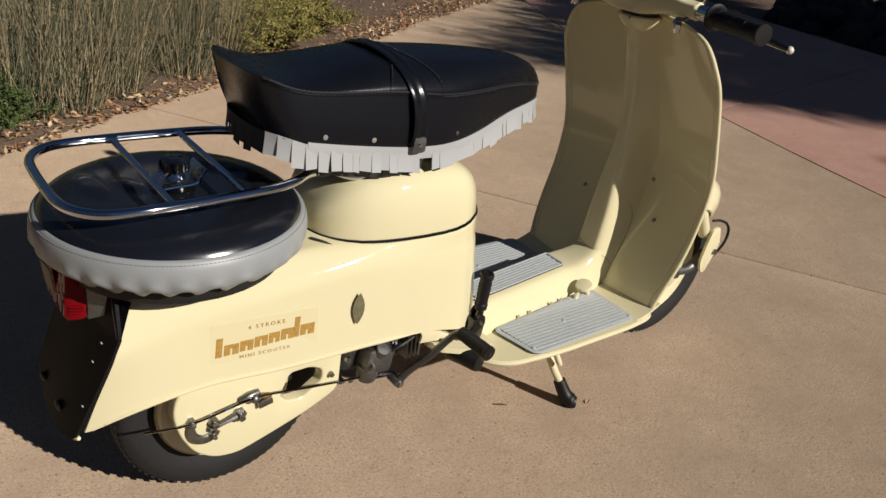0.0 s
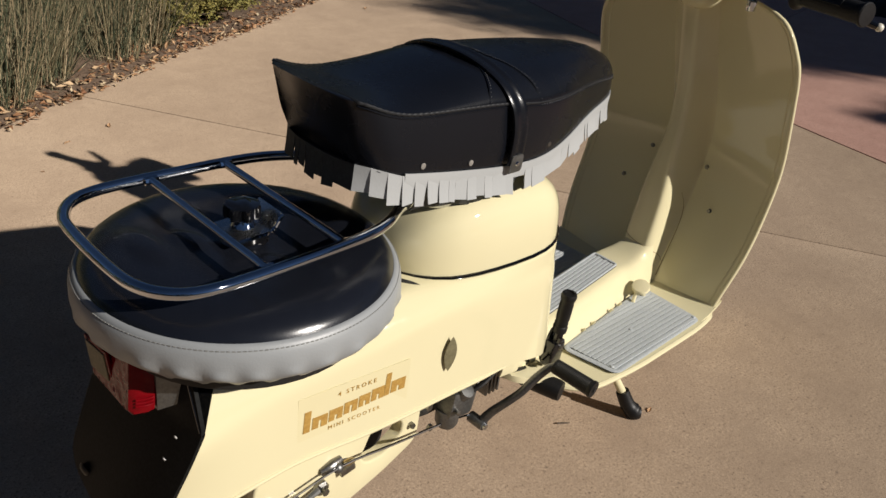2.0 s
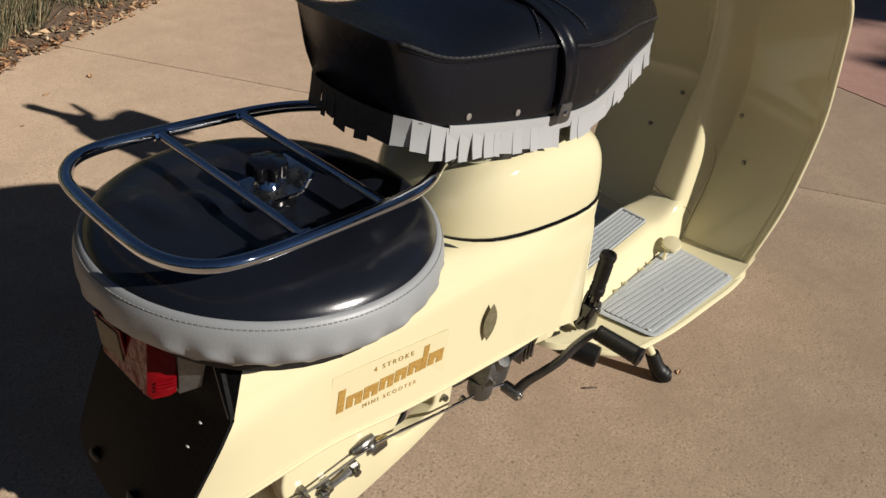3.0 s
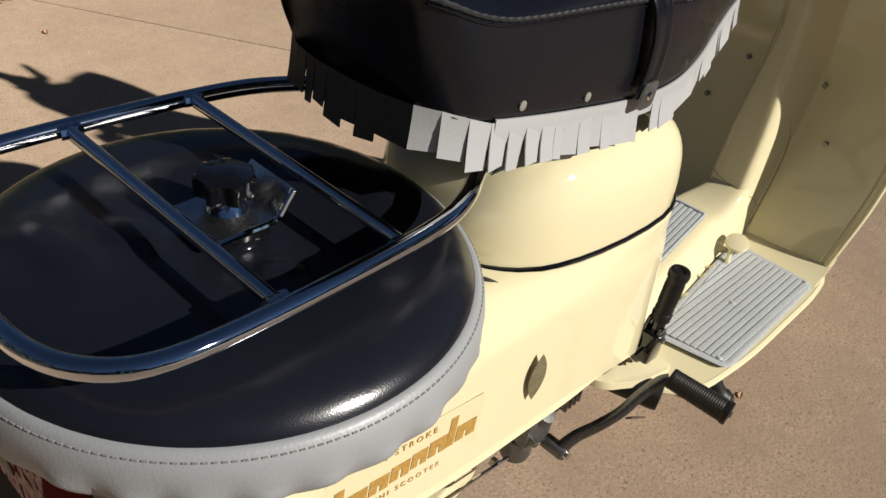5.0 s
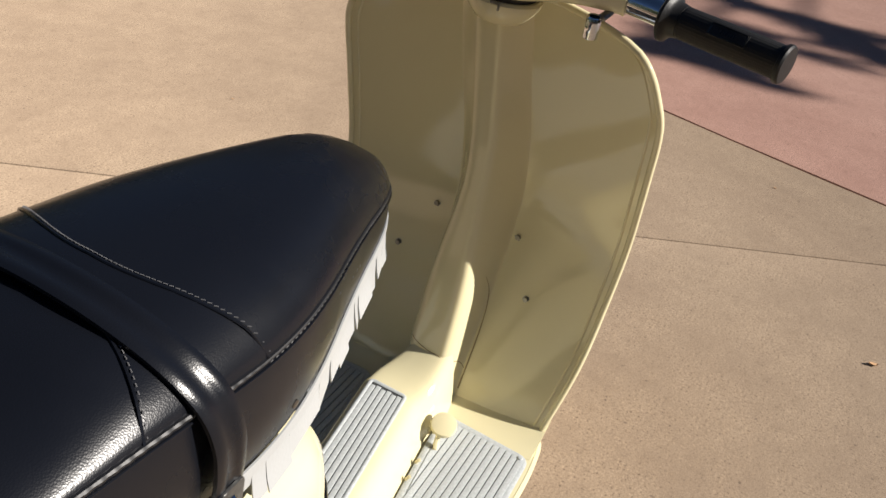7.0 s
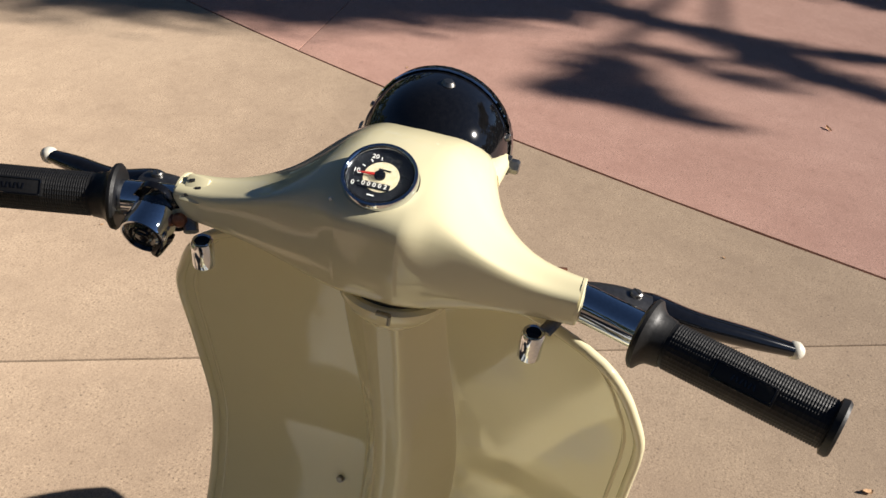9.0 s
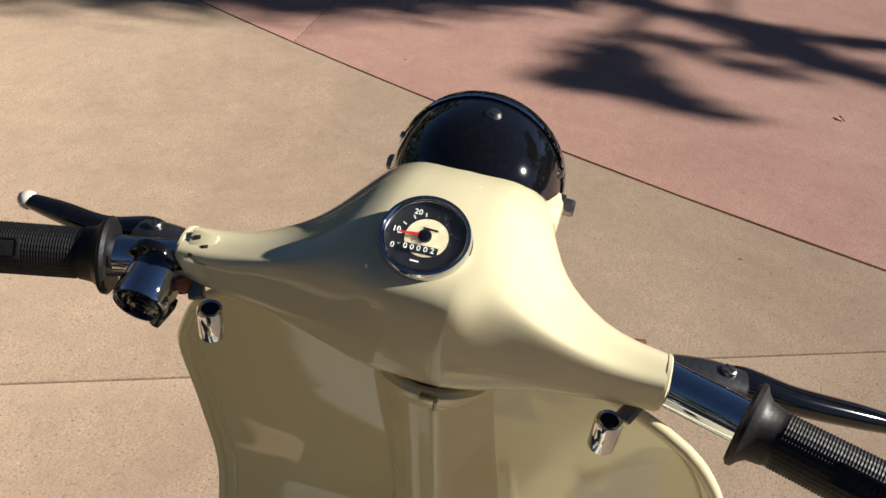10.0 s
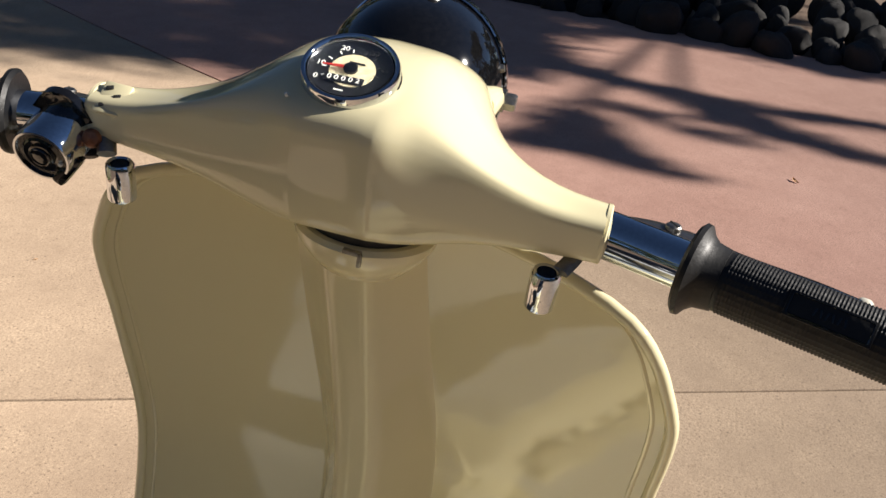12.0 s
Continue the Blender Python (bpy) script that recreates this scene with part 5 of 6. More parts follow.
# centre stand
for s in (-1, 1):
    leg = part("stand_leg", tube([(0.545, s * 0.085, 0.196), (0.565, s * 0.125, 0.10), (0.582, s * 0.158, 0.045)], 0.0085, 12, 3), M_CREAM, scooter, "cream tube stand leg with black rubber foot")
    part("stand_foot", tube([(0.577, s * 0.15, 0.06), (0.586, s * 0.166, 0.03), (0.594, s * 0.179, 0.013 + 0.0055 * (s < 0) - 0.0055 * (s > 0)), (0.602, s * 0.188, 0.012 + 0.0055 * (s < 0) - 0.0055 * (s > 0))], [0.0135, 0.0155, 0.0175, 0.012], 14, 4), M_RUBBER, leg, "worn black rubber stand foot")
part("stand_stop", tube([(0.548, -0.112, 0.196), (0.552, -0.140, 0.145), (0.562, -0.149, 0.115), (0.569, -0.150, 0.104)], [0.006, 0.006, 0.0065, 0.005], 10, 3), M_CREAM, scooter, "cream stub beside the stand leg")
part("stand_bar", tube([(0.545, -0.085, 0.192), (0.545, 0.085, 0.192)], 0.009, 10, 1), M_CREAM, scooter)

# ---- handlebar: its own frame, turned slightly to the left ----
H = Matrix.Translation((0.747, 0.0135, 0.0)) @ Matrix.Rotation(radians(3.8), 4, "Z")
core = [(-0.036, 0.855), (-0.0325, 0.8815), (-0.006, 0.896), (0.027, 0.905), (0.07, 0.903), (0.118, 0.886), (0.13, 0.857), (0.118, 0.826), (0.07, 0.815), (0.02, 0.812), (-0.025, 0.812), (-0.0345, 0.829)]
w_x = curve_of([(0.0, 1.0), (0.047, 1.0), (0.057, 0.93), (0.065, 0.7), (0.077, 0.43), (0.093, 0.24), (0.115, 0.09), (0.15, 0.0)])
w_z = curve_of([(0.0, 1.0), (0.03, 0.95), (0.045, 0.82), (0.06, 0.6), (0.075, 0.38), (0.09, 0.22), (0.11, 0.09), (0.13, 0.02), (0.15, 0.0)])

w_r = curve_of([(0.0, 1.0), (0.02, 1.0), (0.026, 0.95), (0.032, 0.81), (0.040, 0.61), (0.055, 0.42), (0.075, 0.28), (0.1, 0.17), (0.13, 0.06), (0.15, 0.0)])
w_low = curve_of([(0.0, 1.0), (0.0212, 1.0), (0.0235, 0.965), (0.030, 0.90), (0.040, 0.79), (0.055, 0.62), (0.075, 0.43), (0.1, 0.23), (0.13, 0.07), (0.15, 0.0)])


def bar_ring(y):
    a = abs(y)
    ctrl = []
    for k, (x, z) in enumerate(core):
        t = radians(180 - 30 * k)
        cx, cz_ = 0.0168 * math.cos(t) * (1.07 if k in (1, 11) else 1.0), 0.842 + 0.0168 * math.sin(t) * (1.2 if k in (1, 11) else 1.0)
        wx = w_x(a) if x > 0.018 else w_low(a) if z < 0.86 else w_r(a)
        sway = -0.004 * max(0.0, min(1.0, (0.86 - z) / 0.06)) * w_z(a)
        ctrl.append((cx + (x - cx) * wx, y + sway + (0.008 * min(1.0, y / 0.15) if y > 0 else 0.0), cz_ - (0.003 * min(1.0, y / 0.15) if y > 0 else 0.0) + (z - cz_) * w_z(a)))
    g = math.exp(-((a - 0.078) / 0.034) ** 2)
    for k, dx, dz in ((0, -0.0012, 0.001), (1, -0.003, 0.0062), (2, -0.006, 0.0018), (11, -0.001, -0.001)):
        x, yy, z = ctrl[k]
        ctrl[k] = (x + dx * g, yy, z + dz * g)
    return [H @ p for p in glide(ctrl, 4, True)]


ys = [-0.15, -0.147, -0.14, -0.13, -0.12, -0.11, -0.1, -0.093, -0.086, -0.08, -0.075, -0.07, -0.066, -0.06, -0.055, -0.05, -0.045, -0.04, -0.036, -0.032, -0.029, -0.026, -0.0235, -0.0225, -0.0212, -0.012]
ys = ys + [0.0] + [-y for y in ys[::-1]]
headset = part("handlebar_casting", loft([bar_ring(y) for y in ys]), M_CREAM, scooter, "smooth cream handlebar casting holding the headlamp", 60)
# Dark disc that paints the shadow between casting and column.
part("neck_shade", lathe([(0, 0.009), (0.037, 0.009), (0.038, 0.008), (0.038, 0.0), (0, 0.0)], 40, H @ pose(0.0145, -0.0125, 0.8045)), M_DARK, headset)
part("key_tab", block((0.004, 0.011, 0.0025), H @ pose(-0.034, -0.019, 0.808), 0.0006), M_STEEL, headset)
part("key_tab", block((0.003, 0.0025, 0.008), H @ pose(-0.035, -0.024, 0.8045), 0.0006), M_STEEL, headset)
part("column_head", lathe([(0, 0.046), (0.042, 0.046), (0.045, 0.0435), (0.044, 0.038), (0.0385, 0.029), (0.03, 0.019), (0.0, 0.01)], 44, H @ pose(0.0145, -0.0125, 0.7605)), M_CREAM, column)
for s in (-1, 1):
    part("end_ring", lathe([(0.0162, -0.001), (0.0173, 0.0), (0.0173, 0.002), (0.0165, 0.0028), (0.0135, 0.0028), (0.0135, -0.001)], 28, H @ aim((0, s * 0.1495 + (0.008 if s > 0 else 0), 0.842 - (0.003 if s > 0 else 0)), (0, s, 0)), None, True), M_CREAM, headset)
    part("prong", tube([H @ Vector(p) for p in ((0.10, s * 0.05, 0.862), (0.13, s * 0.054, 0.861), (0.148, s * 0.056, 0.859))], [0.015, 0.011, 0.0085], 12, 4), M_CREAM, headset)
    part("prong_bolt", lathe([(0, 0.008), (0.0055, 0.008), (0.0065, 0.006), (0.0065, 0.0), (0.0085, 0.0), (0.0085, -0.004)], 6, H @ aim((0.144, s * 0.0645, 0.859), (0, s, 0))), M_STEEL, headset)
pad = part("number_pad", block((0.022, 0.018, 0.0035), H @ pose(-0.0095, 0.1445, 0.8517, 0, -38, 0), 0.0018), M_CREAM, headset, "cream pad with three small slots")
for dx, dy in ((0.006, 0.004), (0.001, -0.003), (-0.006, 0.003)):
    part("slot", block((0.0026, 0.0045, 0.001), H @ pose(-0.0095, 0.1445, 0.8517, 0, -38, 0) @ pose(dx, dy, 0.0022, 0, 0, 20), 0.0004), M_DARK, pad)

# speedometer
SP = H @ Matrix.Translation((-0.004, 0.0035, 0.9)) @ Matrix.Rotation(radians(-27), 4, "Y") @ Matrix.Rotation(radians(-90), 4, "Z") @ Matrix.Scale(0.945, 4)
speedo = part("speedometer", lathe([(0, 0.0005), (0.0245, 0.0005), (0.0245, -0.006), (0.0275, -0.008), (0.0275, -0.022), (0, -0.022)], 40, SP), M_DIAL, scooter, "round speedometer with chrome bezel and cream centre")
part("bezel", lathe([(0.0243, 0.001), (0.0248, 0.0032), (0.0263, 0.0045), (0.0282, 0.0042), (0.0292, 0.0018), (0.0290, -0.003), (0.0275, -0.004), (0.0243, -0.004)], 48, SP, None, True), M_CHROME, speedo, "polished chrome bezel ring")
part("seal_ring", lathe([(0.0275, -0.0035), (0.0295, -0.004), (0.0298, -0.007), (0.0275, -0.009)], 40, SP, None, True), M_RUBBER, speedo)
part("dial_centre", lathe([(0, 0.0009), (0.0135, 0.0009), (0.0135, 0.0002), (0, 0.0002)], 40, SP @ pose(0.0012, -0.0005, 0)), M_DIALCREAM, speedo)
part("odometer_window", block((0.0235, 0.0056, 0.0008), SP @ pose(-0.001, -0.0094, 0.0013, 0, 0, 3), 0.0003), M_DIAL, speedo)
lettering("odometer_digits", "0 0 0 0 2", 0.0054, SP @ pose(-0.001, -0.0094, 0.0019, 0, 0, 3), M_WHITE, speedo, "white digits 00002")
for txt, x, y in (("0", -0.0192, -0.0072), ("10", -0.0178, 0.004), ("20", -0.0055, 0.0173), ("30", 0.0125, 0.0143), ("40", 0.0195, 0.0005)):
    x, y = x * 0.978 - y * 0.208, y * 0.978 + x * 0.208
    lettering("dial_number", txt, 0.0054 if txt != "40" else 0.0045, SP @ pose(x, y, 0.0012, 0, 0, 4), M_WHITE if txt not in ("30", "40") else M_DARKGREY, speedo)
for k in range(9):
    a = radians(212 - k * 27)
    part("tick", block((0.0026, 0.0008, 0.0004), SP @ Matrix.Rotation(a, 4, "Z") @ pose(0.0158, 0, 0.0008), 0), M_WHITE if k < 5 else M_DARKGREY, speedo)
part("maker_bar", block((0.0095, 0.0013, 0.0003), SP @ pose(0.002, 0.0058, 0.0011), 0), M_DIAL, speedo)
part("unit_bar", block((0.0055, 0.001, 0.0003), SP @ pose(-0.001, -0.0178, 0.0009), 0), M_WHITE, speedo)
part("needle", plate([(-0.0165, 0.0002), (-0.006, 0.0011), (0.001, 0.0011), (0.001, -0.0011), (-0.006, -0.0011), (-0.0165, -0.0004)], 0.0006, SP @ Matrix.Rotation(radians(5), 4, "Z") @ pose(0, 0, 0.0028)), M_NEEDLE, speedo, "red pointer just above ten")
part("hub", lathe([(0, 0.0034), (0.003, 0.0033), (0.0043, 0.0026), (0.0043, 0.0005)], 24, SP), M_GLOSS, speedo)
glass = part("glass", lathe([(0, 0.0052), (0.012, 0.0049), (0.0245, 0.0038), (0.0245, 0.0031), (0.012, 0.0042), (0, 0.0045)], 40, SP), M_GLASS, speedo)
glass.visible_shadow = False
part("index_stud", lathe([(0, 0.002), (0.001, 0.0018), (0.0013, 0)], 8, H @ aim((-0.026, 0.03, 0.886), (-1, 0.5, 1))), M_WHITE, headset)

# headlamp
HL = H @ Matrix.Translation((0.137, 0.0045, 0.857)) @ Matrix.Rotation(radians(90), 4, "Y") @ Matrix.Scale(1.04, 4)
headlamp = part("headlamp", lathe([(0.0, -0.058), (0.02, -0.0555), (0.038, -0.047), (0.051, -0.033), (0.0585, -0.014), (0.0612, 0.004), (0.0615, 0.022), (0.0615, 0.026), (0, 0.026)], 56, HL), M_GLOSS, scooter, "gloss black bullet headlamp shell")
part("lamp_rim", lathe([(0.0612, 0.022), (0.0626, 0.0235), (0.0628, 0.032), (0.0605, 0.0375), (0.057, 0.036), (0.057, 0.024)], 56, HL, None, True), M_GLOSS, headlamp, "black headlamp rim")
part("rim_edge", tube([HL @ Vector((0.0629 * math.cos(a), 0.0629 * math.sin(a), 0.0226)) for a in (2 * math.pi * k / 40 for k in range(40))], 0.0011, 6, 1, True), M_CHROME, headlamp)
part("lamp_glass", lathe([(0, 0.048), (0.03, 0.0445), (0.057, 0.035), (0.057, 0.033), (0.03, 0.0425), (0, 0.046)], 40, HL), M_GLASS, headlamp)
part("reflector", lathe([(0, 0.027), (0.03, 0.0275), (0.056, 0.0335), (0.056, 0.0345), (0.03, 0.0285), (0, 0.028)], 40, HL), M_CHROME, headlamp)
part("top_screw", lathe([(0, 0.0036), (0.004, 0.0032), (0.006, 0.0)], 14, H @ aim((0.1385, -0.002, 0.9197), (-0.1, -0.1, 1))), M_STEEL, headlamp, "small bright screw")
part("side_screw", lathe([(0, 0.003), (0.0025, 0.0027), (0.0035, 0.0)], 12, H @ aim((0.155, 0.0655, 0.878), (0, 1, 0.3))), M_STEEL, headlamp)
part("side_screw", lathe([(0, 0.003), (0.0025, 0.0027), (0.0035, 0.0)], 12, H @ aim((0.155, -0.0555, 0.878), (0, -1, 0.3))), M_STEEL, headlamp)


def bar_end(s):
    """Chrome bar, flange, grip, perch, lever and bag hook of one side."""
    off = Vector((0, 0.008, -0.015)) if s > 0 else Vector((0, 0, -0.004))
    a, b = Vector((0, s * 0.152, 0.846)) + off, Vector((-0.058, s * 0.322, 0.846)) + off
    d = (b - a).normalized()
    f = a + d * 0.05
    part("handlebar", lathe([(0, 0), (0.0138, 0.0), (0.0138, 0.06), (0, 0.06)], 28, H @ aim(a - d * 0.004, d)), M_CHROME, scooter, "chromed handlebar end")
    rings = []
    gm = H @ aim(f, d)
    length = (b - f).length
    n, m = 64, 130
    for i in range(m + 1):
        z = 0.012 + (length - 0.014) * i / m
        ring = []
        for j in range(n):
            t = 2 * math.pi * j / n
            knurl = 0.0007 if (i % 2 == 0 and j % 2 == 0 and 6 < i < m - 5) else 0.0
            ring.append(gm @ Vector(((0.0163 + knurl) * math.cos(t), (0.0163 + knurl) * math.sin(t), z)))
        rings.append(ring)
    grip = part("grip", loft(rings), M_RUBBER, scooter, "knurled black rubber handlebar grip", 25)
    part("flange", lathe([(0.0135, -0.003), (0.0235, -0.003), (0.0258, -0.001), (0.0254, 0.0015), (0.0215, 0.004), (0.0185, 0.0075), (0.017, 0.016), (0.0135, 0.016)], 40, gm, None, True), M_RUBBER, grip, "flared black rubber collar")
    part("end_cap", lathe([(0.0163, length - 0.006), (0.0192, length - 0.005), (0.0196, length - 0.001), (0.018, length + 0.001), (0.0, length + 0.0015)], 32, gm), M_RUBBER, grip, "rounded grip end")
    up = (gm.inverted().to_3x3() @ Vector((-0.83, 0, 0.56))).normalized()
    tilt = math.atan2(up.y, up.x)
    lab = gm @ Matrix.Rotation(tilt, 4, "Z") @ pose(0.0164, 0, 0.07, 0, 90, 0)
    tag = part("grip_plaque", block((0.041, 0.0135, 0.002), lab, 0.0006), M_RUBBER, grip, "raised plaque with worn maker's marks")
    part("plaque_frame", tube([lab @ Vector((x, y, 0.0011)) for x, y in rounded([(-0.019, -0.0055), (0.019, -0.0055), (0.019, 0.0055), (-0.019, 0.0055)], 0.001, 2)], 0.0005, 6, 1, True), M_GLOSS, tag)
    for k in range(6):
        part("mark_bar", block((0.0011, 0.0042, 0.0006), lab @ pose(-0.007 + k * 0.0028, 0, 0.0012, 0, 0, 12 - 24 * (k % 2)), 0), M_GLOSS, tag)
    # lever
    fx = 0.064 if s < 0 else 0.034
    tip = Vector((fx, s * 0.312 - (0.008 if s > 0 else 0), 0.808 if s < 0 else 0.816))
    perch = part("lever_perch", tube([H @ Vector(p) for p in (Vector(q) + off for q in ((0.010, s * 0.138, 0.842), (0.016, s * 0.156, 0.8425), (0.020, s * 0.18, 0.8425), (0.021, s * 0.2, 0.8415)))], [0.005, 0.0078, 0.0085, 0.0075], 12, 4, False, None, 1.75), M_PERCH, scooter, "dull dark cast lever perch with screw")
    part("pivot_screw", lathe([(0, 0.0024), (0.0036, 0.0022), (0.0046, 0.0012), (0.0048, -0.002)], 16, H @ aim(Vector((0.021, s * 0.188, 0.851)) + off, (0.0, 0, 1))), M_STEEL, perch)
    part("screw_slot", block((0.0075, 0.0011, 0.0008), H @ Matrix.Translation(off) @ pose(0.021, s * 0.188, 0.8533, 0, 0, 35), 0), M_DARK, perch)
    mid = Vector((0.038 if s < 0 else 0.03, s * 0.235, 0.829)) + off
    lev = part("brake_lever", tube([H @ p for p in (Vector((0.025, s * 0.182, 0.836)) + off, Vector((0.032, s * 0.2, 0.836)) + off, mid, tip.lerp(mid, 0.4), tip)], [0.008, 0.0098, 0.0086, 0.0076, 0.0056], 12, 6, False, None, 1.2), M_GLOSS, scooter, "black hand lever with ivory ball end")
    part("ball_end", lathe([(0, -0.0075), (0.0045, -0.006), (0.0072, -0.002), (0.0072, 0.002), (0.0045, 0.006), (0, 0.0075)], 20, H @ aim(tip + (tip - mid).normalized() * 0.004, tip - mid)), M_IVORY, lev, "ivory ball end")
    # bag hook
    hx = -0.023 if s < 0 else -0.026
    hook = part("bag_hook", lathe([(0.0056, 0.0), (0.0072, 0.0008), (0.0084, -0.001), (0.0084, -0.0225), (0.008, -0.0235), (0.0056, -0.0235)], 28, H @ Matrix.Translation((hx, s * 0.126 + off.y * 0.5, 0.824 + (-0.0035 if s > 0 else -0.002))) @ Matrix.Rotation(radians(-6), 4, "Y"), None, True), M_CHROME, scooter, "short chromed bag hook under the casting")
    # Dark plug; the bore's shade is its colour.
    part("hook_bore", lathe([(0, -0.006), (0.0056, -0.006), (0.0056, -0.02), (0, -0.02)], 20, H @ Matrix.Translation((hx, s * 0.126 + off.y * 0.5, 0.824 + (-0.0035 if s > 0 else -0.002))) @ Matrix.Rotation(radians(-6), 4, "Y")), M_DARK, hook)
    part("hook_stalk", tube([H @ Vector(p) for p in (Vector(q) + Vector((0, off.y, 0)) for q in ((hx + 0.004, s * 0.133, 0.822), (hx + 0.012, s * 0.138, 0.828), (-0.004, s * 0.141, 0.836)))], 0.0035, 8, 4, False, None, 1.6), M_STEEL, hook)
    return a, d


bar_end(-1)
bar_end(1)
# throttle cable stop on the right, horn and dip switch on the left
part("cable_stop", tube([H @ Vector((0.0165, -0.128, 0.852)), H @ Vector((0.020, -0.136, 0.8515))], 0.0019, 8, 1), M_COPPER, scooter, "small browned cable stop")
SW = H @ aim((-0.029, 0.172, 0.823), (-0.86, -0.07, -0.27)) @ Matrix.Rotation(radians(0), 4, "Z")
switch = part("dip_switch", lathe([(0, -0.022), (0.0165, -0.022), (0.0178, -0.015), (0.0182, 0.002), (0.0178, 0.01), (0.0168, 0.0125), (0.0155, 0.0125), (0.0155, 0.0105), (0, 0.0105)], 36, SW), M_CHROME, scooter, "round chromed horn and dip switch")
part("horn_button", lathe([(0, 0.0135), (0.004, 0.0138), (0.0075, 0.0125), (0.0078, 0.0115), (0.0105, 0.012), (0.012, 0.0108), (0.0152, 0.0108)], 32, SW), M_GLOSS, switch, "black horn button with rings")
part("button_ring", tube([SW @ Vector((0.0058 * math.cos(a), 0.0058 * math.sin(a), 0.0136)) for a in (2 * math.pi * k / 20 for k in range(20))], 0.0007, 6, 1, True), M_GLOSS, switch)
part("indicator_dot", lathe([(0, 0.0125), (0.0012, 0.0122), (0.0014, 0.0108)], 10, SW @ pose(0.0105, -0.004, 0)), M_WHITE, switch)
part("switch_bracket", plate(rounded([(-0.031, -0.004), (-0.007, 0.027), (0.007, 0.027), (0.031, -0.004), (0.014, -0.02), (-0.014, -0.02)], 0.008), 0.006, SW @ pose(0, 0, -0.014), 0.002), M_GLOSS, switch, "dark diamond-shaped switch bracket")
part("bracket_screw", lathe([(0, 0.004), (0.0045, 0.003), (0.006, 0)], 14, H @ aim((-0.021, 0.1515, 0.829), (-1, -0.3, 0.3))), M_COPPER, switch)
part("dip_lever", block((0.012, 0.008, 0.021), H @ pose(-0.031, 0.160, 0.811, 35, 10, 20), 0.003), M_GLOSS, switch, "black dip lever")

# ---- ground ----
def far_sheet():
    bm = bmesh.new()
    R = 400.0
    vs = [bm.verts.new((x, y, -0.03)) for x, y in ((-R, -R), (R, -R), (R, R), (-R, R))]
    bm.faces.new(vs)
    return bm


tagged(part("ground", far_sheet(), M_SOIL), "bare brown soil under and beyond the paving", "ground", kind="structure")


def joint_a(y):
    return 1.735 - 0.55 * y


def joint_b(y):
    return 2.70 + 0.275 * y + 0.033 * y * y


def bed_edge(x):
    return 1.92 + 0.6 * x + 0.03 * math.sin(x * 2.3) + 0.015 * math.sin(x * 7)


GAP, THIN = 0.0062, 0.0028
pave = part("pavement", plate([(-14, -14), (6.4, -14), (6.2, -2.5), (6.15, 0.5), (6.6, 3.5), (8.6, 6.9), (6.5, 5.78), (4.0, 4.28), (2.2, 3.2), (0.3, 2.06), (-1.5, 0.98), (-6, -1.72), (-14, -6.52)], 0.05, pose(0, 0, -0.012)), M_JOINT)
tagged(pave, "broad concrete paving with saw-cut joints", "pavement", kind="structure")
# tan slabs
cross = next(y for y in [-0.5 - k * 0.002 for k in range(900)] if joint_a(y) >= joint_b(y))
ja_top = next(y for y in [2.6 - k * 0.005 for k in range(300)] if y < bed_edge(joint_a(y)))
low_b = [(joint_b(y), y) for y in [-12, -10, -8, -6, -5, -4, -3, -2.4, -1.9, -1.5] if y < cross]
slab1 = [(-9, -12)] + [(x - GAP, y) for x, y in low_b] + [(joint_a(cross) - THIN, cross), (joint_a(ja_top) - THIN, ja_top)]
x = joint_a(ja_top) - 0.2
while x > -9:
    slab1.append((x, bed_edge(x)))
    x -= 0.2
part("slab", plate(slab1, 0.012, Matrix(), 0.004), M_TAN, pave)
up_b = [cross + 0.02] + [-1.1 + 0.3 * k for k in range(20) if cross + 0.1 < -1.1 + 0.3 * k < 4.6]
slab2 = [(joint_a(cross + 0.03) + THIN, cross + 0.03)] + [(joint_b(y) - GAP, y) for y in up_b[1:]]
x = joint_b(up_b[-1]) - 0.1
while x > joint_a(ja_top) + 0.1:
    slab2.append((x, bed_edge(x)))
    x -= 0.25
slab2.append((joint_a(ja_top) + THIN, ja_top))
part("slab", plate(slab2, 0.012, Matrix(), 0.004), M_TAN, pave)
# red slabs, split by a cross joint
red_cut = 1.34
red_a = [(joint_b(y) + GAP, y) for y in [-12, -9, -6, -4, -3, -2, -1.4, -0.8, -0.2, 0.3, 0.8, 1.15]] + [(joint_b(red_cut) + GAP, red_cut + GAP * 0.4), (6.1, red_cut + 0.5), (6.15, 0.4), (6.2, -2.6), (6.4, -12)]
part("slab", plate(red_a, 0.012, Matrix(), 0.004), M_RED, pave)
red_b = [(joint_b(y) + GAP, y) for y in [red_cut + GAP] + [1.6 + 0.3 * k for k in range(11)]] + [(6.6, 5.7), (8.3, 6.7), (6.6, 3.6), (6.1, red_cut + 0.5 + GAP)]
part("slab", plate(red_b, 0.012, Matrix(), 0.004), M_RED, pave)

# ---- planting bed ----


def cloud(name, verts, faces, material, label, category, parent=None):
    me = bpy.data.meshes.new(name)
    me.from_pydata(verts, [], faces)
    me.materials.append(material)
    me.update()
    ob = new(name, me)
    if parent:
        ob.parent = parent
        return ob
    return tagged(ob, label, category, kind="stuff")


